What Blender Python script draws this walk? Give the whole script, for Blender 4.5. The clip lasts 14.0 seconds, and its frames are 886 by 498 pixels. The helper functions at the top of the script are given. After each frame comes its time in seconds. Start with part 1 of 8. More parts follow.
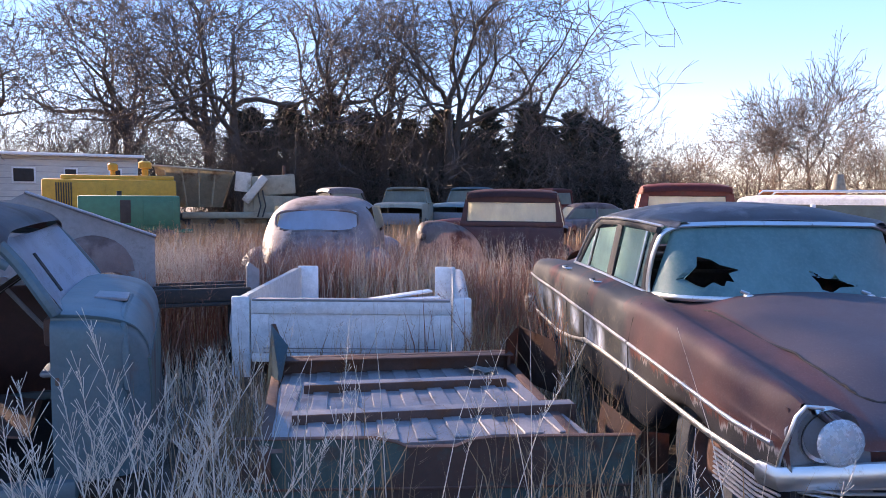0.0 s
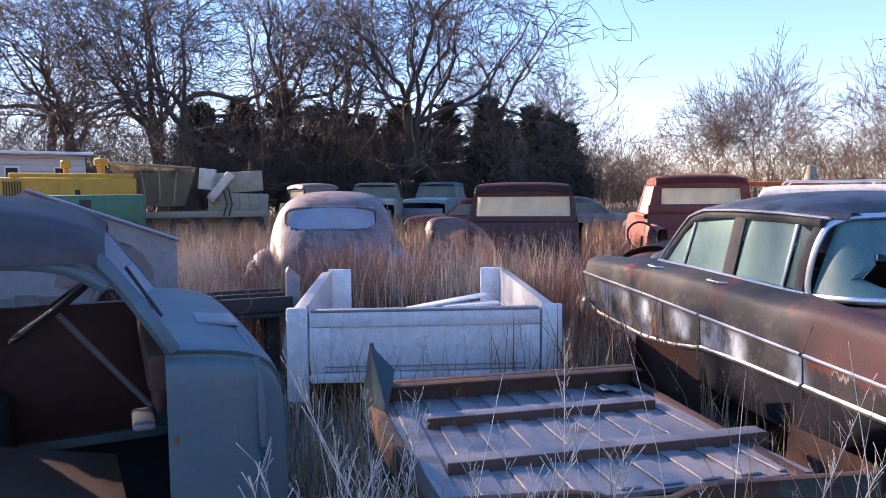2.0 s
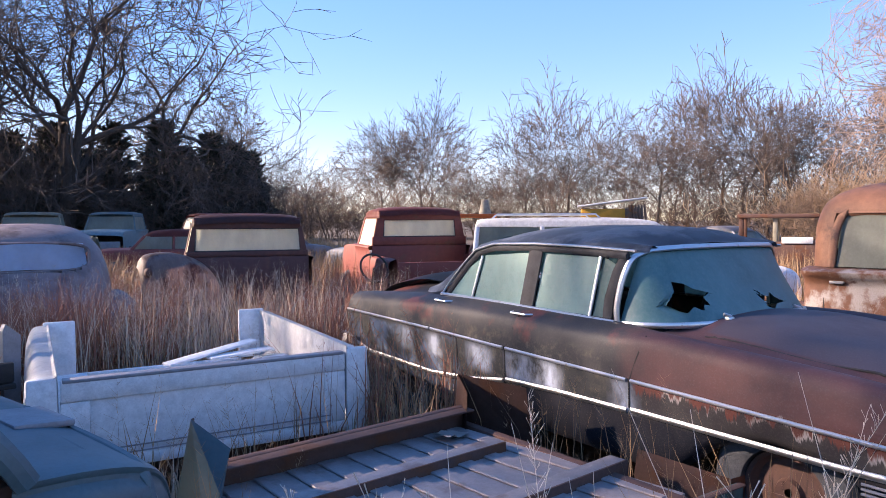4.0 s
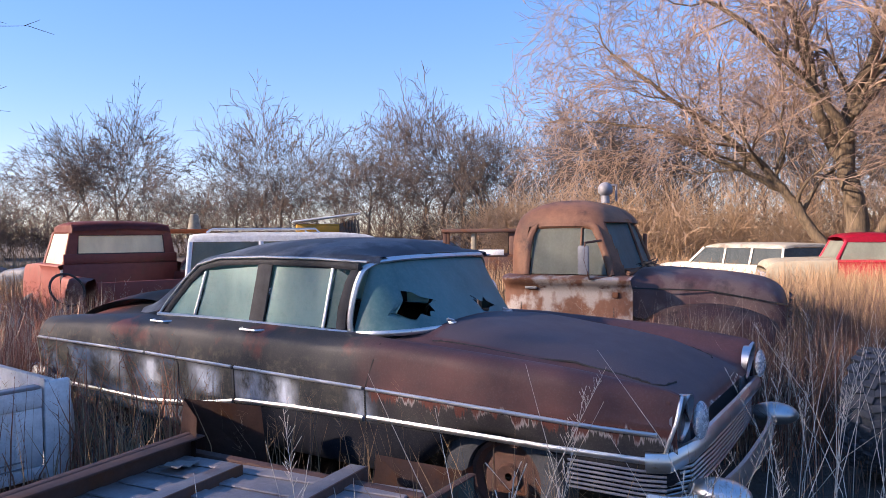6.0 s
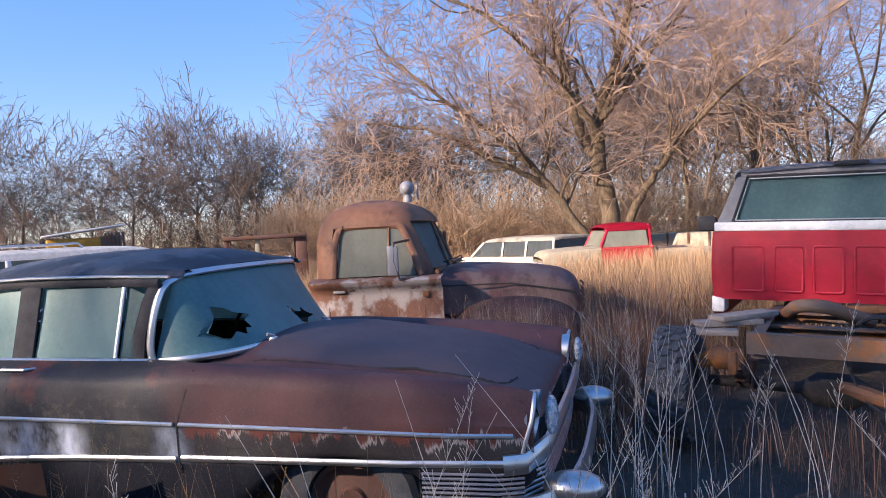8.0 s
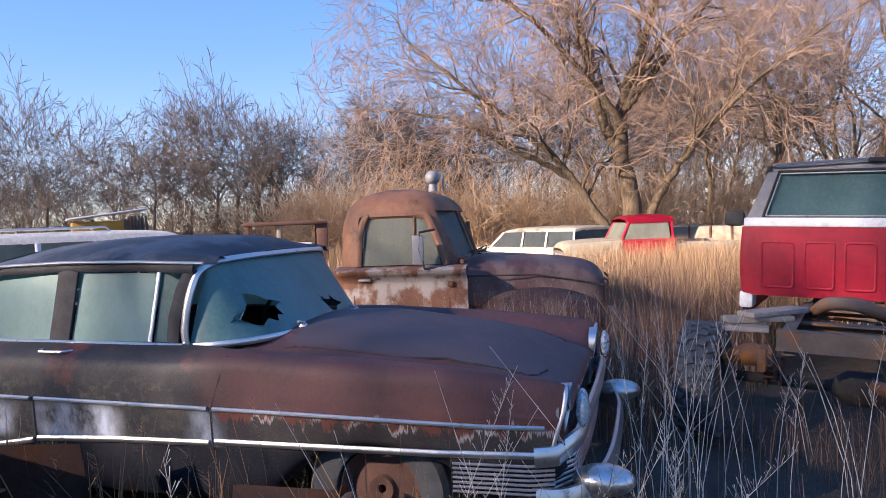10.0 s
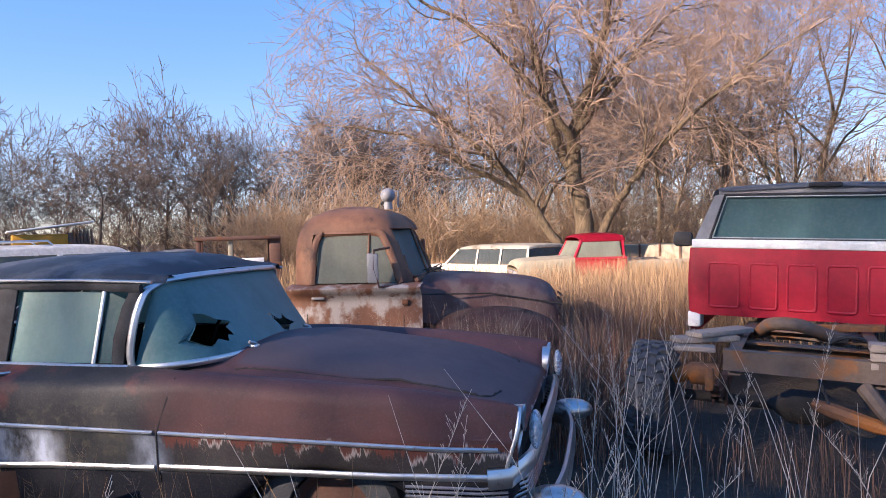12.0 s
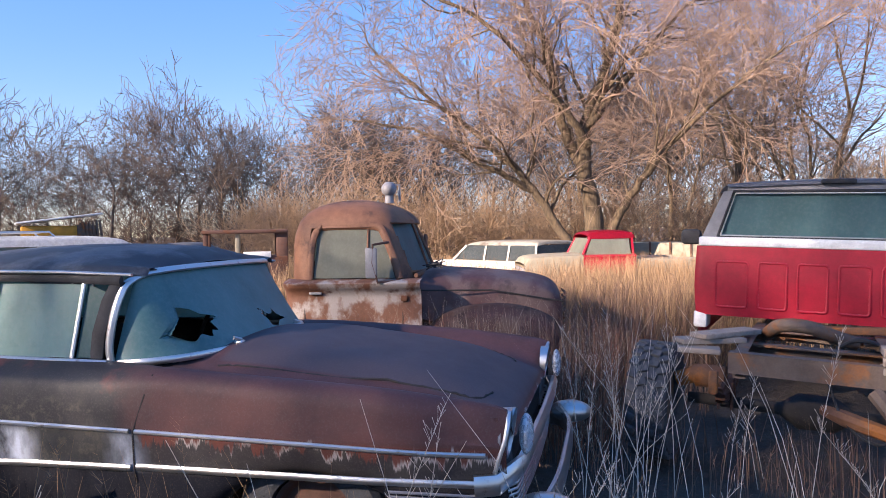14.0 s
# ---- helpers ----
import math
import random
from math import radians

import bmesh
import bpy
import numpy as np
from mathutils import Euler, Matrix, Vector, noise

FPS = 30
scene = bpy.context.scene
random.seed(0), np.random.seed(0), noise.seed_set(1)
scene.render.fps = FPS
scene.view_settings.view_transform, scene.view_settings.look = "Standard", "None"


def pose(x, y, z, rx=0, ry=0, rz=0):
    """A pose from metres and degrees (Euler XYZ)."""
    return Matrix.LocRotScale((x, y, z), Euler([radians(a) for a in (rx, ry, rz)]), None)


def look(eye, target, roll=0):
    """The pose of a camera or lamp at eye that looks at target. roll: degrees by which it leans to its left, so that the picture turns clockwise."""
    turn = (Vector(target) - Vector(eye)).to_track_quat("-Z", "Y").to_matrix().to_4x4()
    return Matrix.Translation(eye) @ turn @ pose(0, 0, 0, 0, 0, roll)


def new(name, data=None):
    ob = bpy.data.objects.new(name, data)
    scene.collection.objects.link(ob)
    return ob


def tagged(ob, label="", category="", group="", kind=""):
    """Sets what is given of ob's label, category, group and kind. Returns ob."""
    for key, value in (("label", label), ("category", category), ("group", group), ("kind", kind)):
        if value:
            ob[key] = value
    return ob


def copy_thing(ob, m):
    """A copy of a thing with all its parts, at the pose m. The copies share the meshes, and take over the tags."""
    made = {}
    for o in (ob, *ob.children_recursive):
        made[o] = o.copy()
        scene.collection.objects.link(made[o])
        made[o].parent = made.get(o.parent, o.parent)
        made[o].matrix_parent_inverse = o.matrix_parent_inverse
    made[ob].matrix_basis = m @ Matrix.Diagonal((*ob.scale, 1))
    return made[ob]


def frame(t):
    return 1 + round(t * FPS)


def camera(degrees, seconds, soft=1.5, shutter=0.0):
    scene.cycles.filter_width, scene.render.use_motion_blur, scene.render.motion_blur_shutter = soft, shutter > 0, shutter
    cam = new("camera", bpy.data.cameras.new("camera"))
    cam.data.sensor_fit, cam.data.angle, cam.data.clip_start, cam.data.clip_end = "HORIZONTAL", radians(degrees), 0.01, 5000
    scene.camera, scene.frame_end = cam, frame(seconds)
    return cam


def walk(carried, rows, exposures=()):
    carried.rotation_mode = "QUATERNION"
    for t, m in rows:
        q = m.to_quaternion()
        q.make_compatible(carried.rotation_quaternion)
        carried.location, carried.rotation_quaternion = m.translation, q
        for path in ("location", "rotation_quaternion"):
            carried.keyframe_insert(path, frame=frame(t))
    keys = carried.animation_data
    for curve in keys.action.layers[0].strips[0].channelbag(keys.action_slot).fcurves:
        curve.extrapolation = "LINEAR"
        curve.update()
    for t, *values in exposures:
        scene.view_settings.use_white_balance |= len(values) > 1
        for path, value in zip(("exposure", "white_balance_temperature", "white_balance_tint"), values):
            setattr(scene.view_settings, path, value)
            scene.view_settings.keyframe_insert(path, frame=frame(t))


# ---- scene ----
cam = camera(64.8, 14.0, soft=0.8)
PATH = [
    (0, (0.264, 0.09, 1.558), (0.04, 2.072, 1.406), 0.4),
    (0.5, (0.067, 0.267, 1.554), (-0.219, 2.242, 1.424), -0.3),
    (1, (-0.208, 0.413, 1.531), (-0.525, 2.383, 1.401), -0.5),
    (1.5, (-0.543, 0.493, 1.538), (-0.778, 2.474, 1.389), -0.4),
    (2, (-0.802, 0.709, 1.534), (-0.868, 2.701, 1.371), -0.3),
    (2.5, (-1.066, 0.879, 1.529), (-0.922, 2.868, 1.376), 0.2),
    (3, (-1.363, 0.95, 1.552), (-0.999, 2.913, 1.418), 0.4),
    (3.5, (-1.478, 1.142, 1.551), (-0.894, 3.051, 1.433), -0.0),
    (3.8, (-1.515, 1.168, 1.544), (-0.796, 3.032, 1.463), 0.1),
    (4, (-1.555, 1.266, 1.561), (-0.724, 3.084, 1.481), -0.2),
    (4.2, (-1.609, 1.278, 1.555), (-0.662, 3.039, 1.486), -0.1),
    (6.3, (-1.64, 1.395, 1.531), (-0.101, 2.673, 1.495), -0.9),
    (6.5, (-1.584, 1.44, 1.524), (-0.008, 2.671, 1.493), -1.2),
    (7, (-1.458, 1.556, 1.53), (0.216, 2.65, 1.521), -1.3),
    (7.5, (-1.458, 1.643, 1.551), (0.324, 2.549, 1.54), -2.5),
    (8, (-1.545, 1.723, 1.535), (0.28, 2.54, 1.486), -3.2),
    (8.2, (-1.56, 1.744, 1.537), (0.258, 2.576, 1.477), -3.0),
    (10.3, (-1.585, 1.785, 1.56), (0.218, 2.646, 1.478), -2.2),
    (10.5, (-1.569, 1.775, 1.565), (0.268, 2.56, 1.479), -2.1),
    (11, (-1.538, 1.746, 1.555), (0.383, 2.296, 1.477), -1.4),
    (11.5, (-1.548, 1.749, 1.557), (0.377, 2.289, 1.488), -1.5),
    (12, (-1.582, 1.786, 1.576), (0.274, 2.529, 1.537), -1.7),
    (12.5, (-1.599, 1.792, 1.576), (0.225, 2.611, 1.556), -1.5),
    (13, (-1.573, 1.765, 1.568), (0.28, 2.516, 1.543), -1.2),
    (13.5, (-1.535, 1.751, 1.556), (0.338, 2.453, 1.514), -1.2),
    (14, (-1.411, 1.751, 1.565), (0.433, 2.524, 1.515), -1.1),
]
walk(cam, [(t, look(eye, target, roll)) for t, eye, target, roll in PATH], exposures=((0.0, 2.55, 7000, 27.0), (4.0, 2.15, 6700, 26.0), (7.0, 1.8, 6400, 23.0), (14.0, 1.85, 6400, 22.0)))

# ---- daylight: a low winter sun from the left, ahead of the walker ----
SUN_AZ, SUN_EL = radians(-56.0), radians(22.0)
world = bpy.data.worlds.new("winter_sky")
scene.world = world
world.use_nodes = True
wn = world.node_tree
sky = wn.nodes.new("ShaderNodeTexSky")
sky.sky_type, sky.sun_disc = "NISHITA", False
sky.sun_elevation, sky.sun_rotation = SUN_EL, SUN_AZ
sky.air_density, sky.dust_density, sky.ozone_density = 1.0, 0.0, 3.0
wn.nodes["Background"].inputs["Strength"].default_value = 0.14
even = wn.nodes.new("ShaderNodeGamma")
even.inputs["Gamma"].default_value = 0.5
wn.links.new(sky.outputs["Color"], even.inputs["Color"])
rich = wn.nodes.new("ShaderNodeHueSaturation")
rich.inputs["Saturation"].default_value = 1.8
rich.inputs["Hue"].default_value = 0.506
wn.links.new(even.outputs["Color"], rich.inputs["Color"])
tone = wn.nodes.new("ShaderNodeMix")
tone.data_type, tone.blend_type = "RGBA", "MULTIPLY"
tone.inputs["Factor"].default_value, tone.inputs["B"].default_value = 1.0, (0.97, 0.95, 1.08, 1)
wn.links.new(rich.outputs["Color"], tone.inputs["A"])
wn.links.new(tone.outputs["Result"], wn.nodes["Background"].inputs["Color"])
sun = new("sun", bpy.data.lights.new("sun", "SUN"))
sun.data.energy, sun.data.angle, sun.data.color = 4.4, radians(0.6), (1.0, 0.85, 0.66)
sun_dir = Vector((math.sin(SUN_AZ) * math.cos(SUN_EL), math.cos(SUN_AZ) * math.cos(SUN_EL), math.sin(SUN_EL)))
sun.matrix_world = look((0, 0, 30), Vector((0, 0, 30)) - sun_dir)

# ---- materials ----
def node_mat(name):
    m = bpy.data.materials.new(name)
    m.use_nodes = True
    nt = m.node_tree
    return m, nt, nt.nodes["Principled BSDF"]


def noise_node(nt, scale, detail=6.0, rough=0.6, coord="Object", stretch=(1, 1, 1)):
    tc = nt.nodes.new("ShaderNodeTexCoord")
    mp = nt.nodes.new("ShaderNodeMapping")
    mp.inputs["Scale"].default_value = stretch
    nt.links.new(tc.outputs[coord], mp.inputs["Vector"])
    n = nt.nodes.new("ShaderNodeTexNoise")
    n.inputs["Scale"].default_value, n.inputs["Detail"].default_value, n.inputs["Roughness"].default_value = scale, detail, rough
    nt.links.new(mp.outputs["Vector"], n.inputs["Vector"])
    return n.outputs["Fac"]


def ramp(nt, fac, stops):
    r = nt.nodes.new("ShaderNodeValToRGB")
    while len(r.color_ramp.elements) < len(stops):
        r.color_ramp.elements.new(0.5)
    for e, (p, c) in zip(r.color_ramp.elements, stops):
        e.position, e.color = p, (*c, 1)
    nt.links.new(fac, r.inputs["Fac"])
    return r.outputs["Color"]


def mix(nt, fac, a, b, mode="MIX"):
    m = nt.nodes.new("ShaderNodeMix")
    m.data_type, m.blend_type = "RGBA", mode
    for sock, v in ((m.inputs["Factor"], fac), (m.inputs["A"], a), (m.inputs["B"], b)):
        if isinstance(v, (int, float)):
            sock.default_value = v
        elif isinstance(v, tuple):
            sock.default_value = (*v, 1)
        else:
            nt.links.new(v, sock)
    return m.outputs["Result"]


def mask(nt, fac, lo, hi):
    r = nt.nodes.new("ShaderNodeMapRange")
    r.inputs["From Min"].default_value, r.inputs["From Max"].default_value = lo, hi
    nt.links.new(fac, r.inputs["Value"])
    return r.outputs["Result"]


def mult(nt, a, b):
    m = nt.nodes.new("ShaderNodeMath")
    m.operation = "MULTIPLY"
    for s, v in zip(m.inputs, (a, b)):
        if isinstance(v, (int, float)):
            s.default_value = v
        else:
            nt.links.new(v, s)
    return m.outputs[0]


def height(nt):
    tc = nt.nodes.new("ShaderNodeTexCoord")
    sp = nt.nodes.new("ShaderNodeSeparateXYZ")
    nt.links.new(tc.outputs["Object"], sp.inputs[0])
    return sp.outputs


def bump(nt, p, fac, strength, distance=0.01):
    b = nt.nodes.new("ShaderNodeBump")
    b.inputs["Strength"].default_value, b.inputs["Distance"].default_value = strength, distance
    nt.links.new(fac, b.inputs["Height"])
    nt.links.new(b.outputs["Normal"], p.inputs["Normal"])


def worn(name, paint, rust=(0.14, 0.055, 0.03), primer=None, amount=0.5, rough=0.5, scale=2.0, streak=1.0, metal=0.0, dust=0.0, bumps=0.25):
    """Old painted sheet metal: paint, patches of primer and rust, streaks, grain, dust."""
    m, nt, p = node_mat(name)
    big = noise_node(nt, scale, 8, 0.62, stretch=(1, 1, streak))
    mid = noise_node(nt, scale * 6, 6, 0.7)
    fine = noise_node(nt, 90, 3, 0.7)
    col = mix(nt, mask(nt, mid, 0.35, 0.7), paint, tuple(c * 0.72 for c in paint))
    if primer:
        col = mix(nt, mask(nt, noise_node(nt, scale * 0.8, 7, 0.6, stretch=(1.3, 0.8, 1)), 0.5, 0.58), col, primer)
    lo = 0.78 - 0.5 * amount
    col = mix(nt, mask(nt, big, lo, lo + 0.09), col, mix(nt, mid, rust, tuple(c * 0.5 for c in rust)))
    col = mix(nt, mult(nt, mask(nt, fine, 0.45, 0.75), 0.35), col, tuple(min(1, c * 0.5) for c in paint))
    if dust:
        col = mix(nt, mult(nt, mask(nt, noise_node(nt, 5, 8, 0.7), 0.35, 0.75), dust), col, (0.34, 0.31, 0.30))
    nt.links.new(col, p.inputs["Base Color"])
    p.inputs["Metallic"].default_value = metal
    rr = nt.nodes.new("ShaderNodeMapRange")
    rr.inputs["To Min"].default_value, rr.inputs["To Max"].default_value = max(0.05, rough - 0.12), min(1, rough + 0.3)
    nt.links.new(big, rr.inputs["Value"])
    nt.links.new(rr.outputs["Result"], p.inputs["Roughness"])
    bump(nt, p, mid, bumps, 0.006)
    return m


def plain(name, a, b, scale=8.0, rough=0.7, metal=0.0, stretch=(1, 1, 1), bumps=0.3, dist=0.01, island=0.0):
    """Two tones by noise at two scales; island varies tone from piece to piece."""
    m, nt, p = node_mat(name)
    n1 = noise_node(nt, scale, 7, 0.65, stretch=stretch)
    n2 = noise_node(nt, scale * 9, 4, 0.7, stretch=stretch)
    col = mix(nt, mask(nt, n1, 0.3, 0.7), a, b)
    col = mix(nt, mult(nt, mask(nt, n2, 0.4, 0.8), 0.5), col, tuple(c * 0.6 for c in a))
    if island:
        g = nt.nodes.new("ShaderNodeNewGeometry")
        col = mix(nt, mult(nt, g.outputs["Random Per Island"], island), col, tuple(c * 0.35 for c in b))
    nt.links.new(col, p.inputs["Base Color"])
    p.inputs["Roughness"].default_value, p.inputs["Metallic"].default_value = rough, metal
    if bumps:
        bump(nt, p, n2, bumps, dist)
    return m


def frosted(name, tint, rough=0.28, milk=0.8, film=0.3, coat=0.25):
    """Old frosted, dusty window glass: a milky tinted film on glass."""
    m, nt, p = node_mat(name)
    n = noise_node(nt, 3.0, 8, 0.65, stretch=(1, 1, 0.5))
    f = noise_node(nt, 40, 5, 0.7)
    col = mix(nt, mask(nt, n, 0.3, 0.72), tint, tuple(min(1, c * 1.5 + 0.02) for c in tint))
    col = mix(nt, mult(nt, mask(nt, f, 0.45, 0.8), film), col, (0.6, 0.62, 0.6))
    nt.links.new(col, p.inputs["Base Color"])
    p.inputs["Transmission Weight"].default_value = 1 - milk
    p.inputs["IOR"].default_value = 1.45
    r = nt.nodes.new("ShaderNodeMapRange")
    r.inputs["To Min"].default_value, r.inputs["To Max"].default_value = rough - 0.12, rough + 0.25
    nt.links.new(f, r.inputs["Value"])
    nt.links.new(r.outputs["Result"], p.inputs["Roughness"])
    p.inputs["Coat Weight"].default_value, p.inputs["Coat Roughness"].default_value = coat, 0.15
    p.inputs["Specular IOR Level"].default_value = 0.35
    return m


def chrome(name, base=(0.62, 0.62, 0.62), rough=0.18):
    m, nt, p = node_mat(name)
    n = noise_node(nt, 14, 7, 0.7)
    nt.links.new(mix(nt, mask(nt, n, 0.6, 0.75), base, (0.22, 0.15, 0.1)), p.inputs["Base Color"])
    p.inputs["Metallic"].default_value = 0.95
    r = nt.nodes.new("ShaderNodeMapRange")
    r.inputs["To Min"].default_value, r.inputs["To Max"].default_value = rough, rough + 0.35
    nt.links.new(n, r.inputs["Value"])
    nt.links.new(r.outputs["Result"], p.inputs["Roughness"])
    return m


def sedan_paint():
    """Oxidised maroon over black two-tone, with chalky white and blue wear low on the doors."""
    m, nt, p = node_mat("sedan_paint")
    xyz = height(nt)
    big = noise_node(nt, 1.3, 8, 0.6)
    mid = noise_node(nt, 5, 8, 0.68)
    fine = noise_node(nt, 110, 3, 0.7)
    maroon = mix(nt, mask(nt, mid, 0.3, 0.72), (0.130, 0.052, 0.047), (0.070, 0.038, 0.039))
    black = mix(nt, mask(nt, mid, 0.35, 0.75), (0.014, 0.017, 0.023), (0.055, 0.05, 0.048))
    # the hood panel's cooler grey: reflected sky put into its colour
    hood = mult(nt, mult(nt, mask(nt, xyz["Y"], 0.585, 0.565), mask(nt, xyz["Y"], -0.585, -0.565)), mask(nt, xyz["X"], 1.46, 1.42))
    maroon = mix(nt, mult(nt, hood, 0.8), maroon, mix(nt, mid, (0.062, 0.060, 0.072), (0.105, 0.082, 0.088)))
    # doors and rear quarter turned blackish, nose stays maroon
    doors = mult(nt, mask(nt, xyz["X"], 1.5, 1.75), mask(nt, big, 0.32, 0.44))
    col = mix(nt, doors, maroon, black)
    red = mult(nt, mult(nt, mask(nt, noise_node(nt, 2.2, 6, 0.6), 0.53, 0.62), mask(nt, xyz["X"], 1.6, 1.8)), mask(nt, xyz["Z"], 0.76, 0.84))
    col = mix(nt, mult(nt, red, 0.8), col, (0.17, 0.05, 0.04))
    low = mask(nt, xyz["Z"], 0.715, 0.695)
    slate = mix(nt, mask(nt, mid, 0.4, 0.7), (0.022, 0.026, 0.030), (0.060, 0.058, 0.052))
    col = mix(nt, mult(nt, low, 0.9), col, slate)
    # lichen-coloured band just above the mouldings of the doors
    moss = mult(nt, mult(nt, mask(nt, xyz["Z"], 0.86, 0.78), mask(nt, xyz["X"], 1.7, 1.9)), mask(nt, noise_node(nt, 16, 8, 0.75), 0.5, 0.66))
    col = mix(nt, mult(nt, moss, 0.55), col, (0.17, 0.15, 0.10))
    # chalky blooms low on the doors, soft at their edges
    cloud = mask(nt, noise_node(nt, 7, 7, 0.62, stretch=(1, 1, 0.55)), 0.34, 0.6)
    for x0, x1, k in ((1.60, 1.74, 0.75), (2.18, 2.66, 0.95), (2.84, 3.10, 0.85), (3.46, 3.66, 0.7), (3.9, 4.1, 0.5)):
        bloom = mult(nt, mult(nt, mask(nt, xyz["X"], x0 - 0.06, x0 + 0.07), mask(nt, xyz["X"], x1 + 0.06, x1 - 0.07)), mult(nt, cloud, k))
        col = mix(nt, mult(nt, bloom, mult(nt, mask(nt, xyz["Z"], 0.715, 0.67), mask(nt, xyz["Z"], 0.50, 0.55))), col, (0.56, 0.62, 0.72))
    blue = mult(nt, mult(nt, low, mask(nt, xyz["X"], 3.0, 3.5)), mask(nt, noise_node(nt, 4, 5, 0.6), 0.48, 0.6))
    col = mix(nt, mult(nt, blue, 0.7), col, (0.11, 0.17, 0.27))
    # red-brown scabs that hang in drips from the upper moulding of the front fender, with pale torn edges
    teeth = noise_node(nt, 10, 5, 0.72, stretch=(1.6, 0.2, 0.12))
    ragged = nt.nodes.new("ShaderNodeMath")
    ragged.operation = "MULTIPLY_ADD"
    nt.links.new(teeth, ragged.inputs[0])
    ragged.inputs[1].default_value = 0.34
    nt.links.new(xyz["Z"], ragged.inputs[2])
    front = mult(nt, low, mask(nt, xyz["X"], 1.62, 1.58))
    torn = mult(nt, mask(nt, ragged.outputs[0], 0.812, 0.824), mask(nt, ragged.outputs[0], 0.845, 0.827))
    col = mix(nt, mult(nt, front, mask(nt, ragged.outputs[0], 0.822, 0.837)), col, mix(nt, mid, (0.17, 0.050, 0.034), (0.075, 0.032, 0.028)))
    col = mix(nt, mult(nt, mult(nt, front, torn), mult(nt, mask(nt, noise_node(nt, 5, 4, 0.6), 0.46, 0.56), 0.8)), col, (0.48, 0.44, 0.42))
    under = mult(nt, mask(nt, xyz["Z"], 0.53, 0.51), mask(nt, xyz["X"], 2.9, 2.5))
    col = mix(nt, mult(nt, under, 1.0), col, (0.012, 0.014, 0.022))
    col = mix(nt, mult(nt, mask(nt, fine, 0.5, 0.78), 0.22), col, (0.2, 0.17, 0.16))
    nt.links.new(col, p.inputs["Base Color"])
    r = nt.nodes.new("ShaderNodeMapRange")
    r.inputs["To Min"].default_value, r.inputs["To Max"].default_value = 0.42, 0.78
    p.inputs["Specular IOR Level"].default_value = 0.32
    nt.links.new(mid, r.inputs["Value"])
    nt.links.new(r.outputs["Result"], p.inputs["Roughness"])
    bump(nt, p, mid, 0.12, 0.006)
    return m


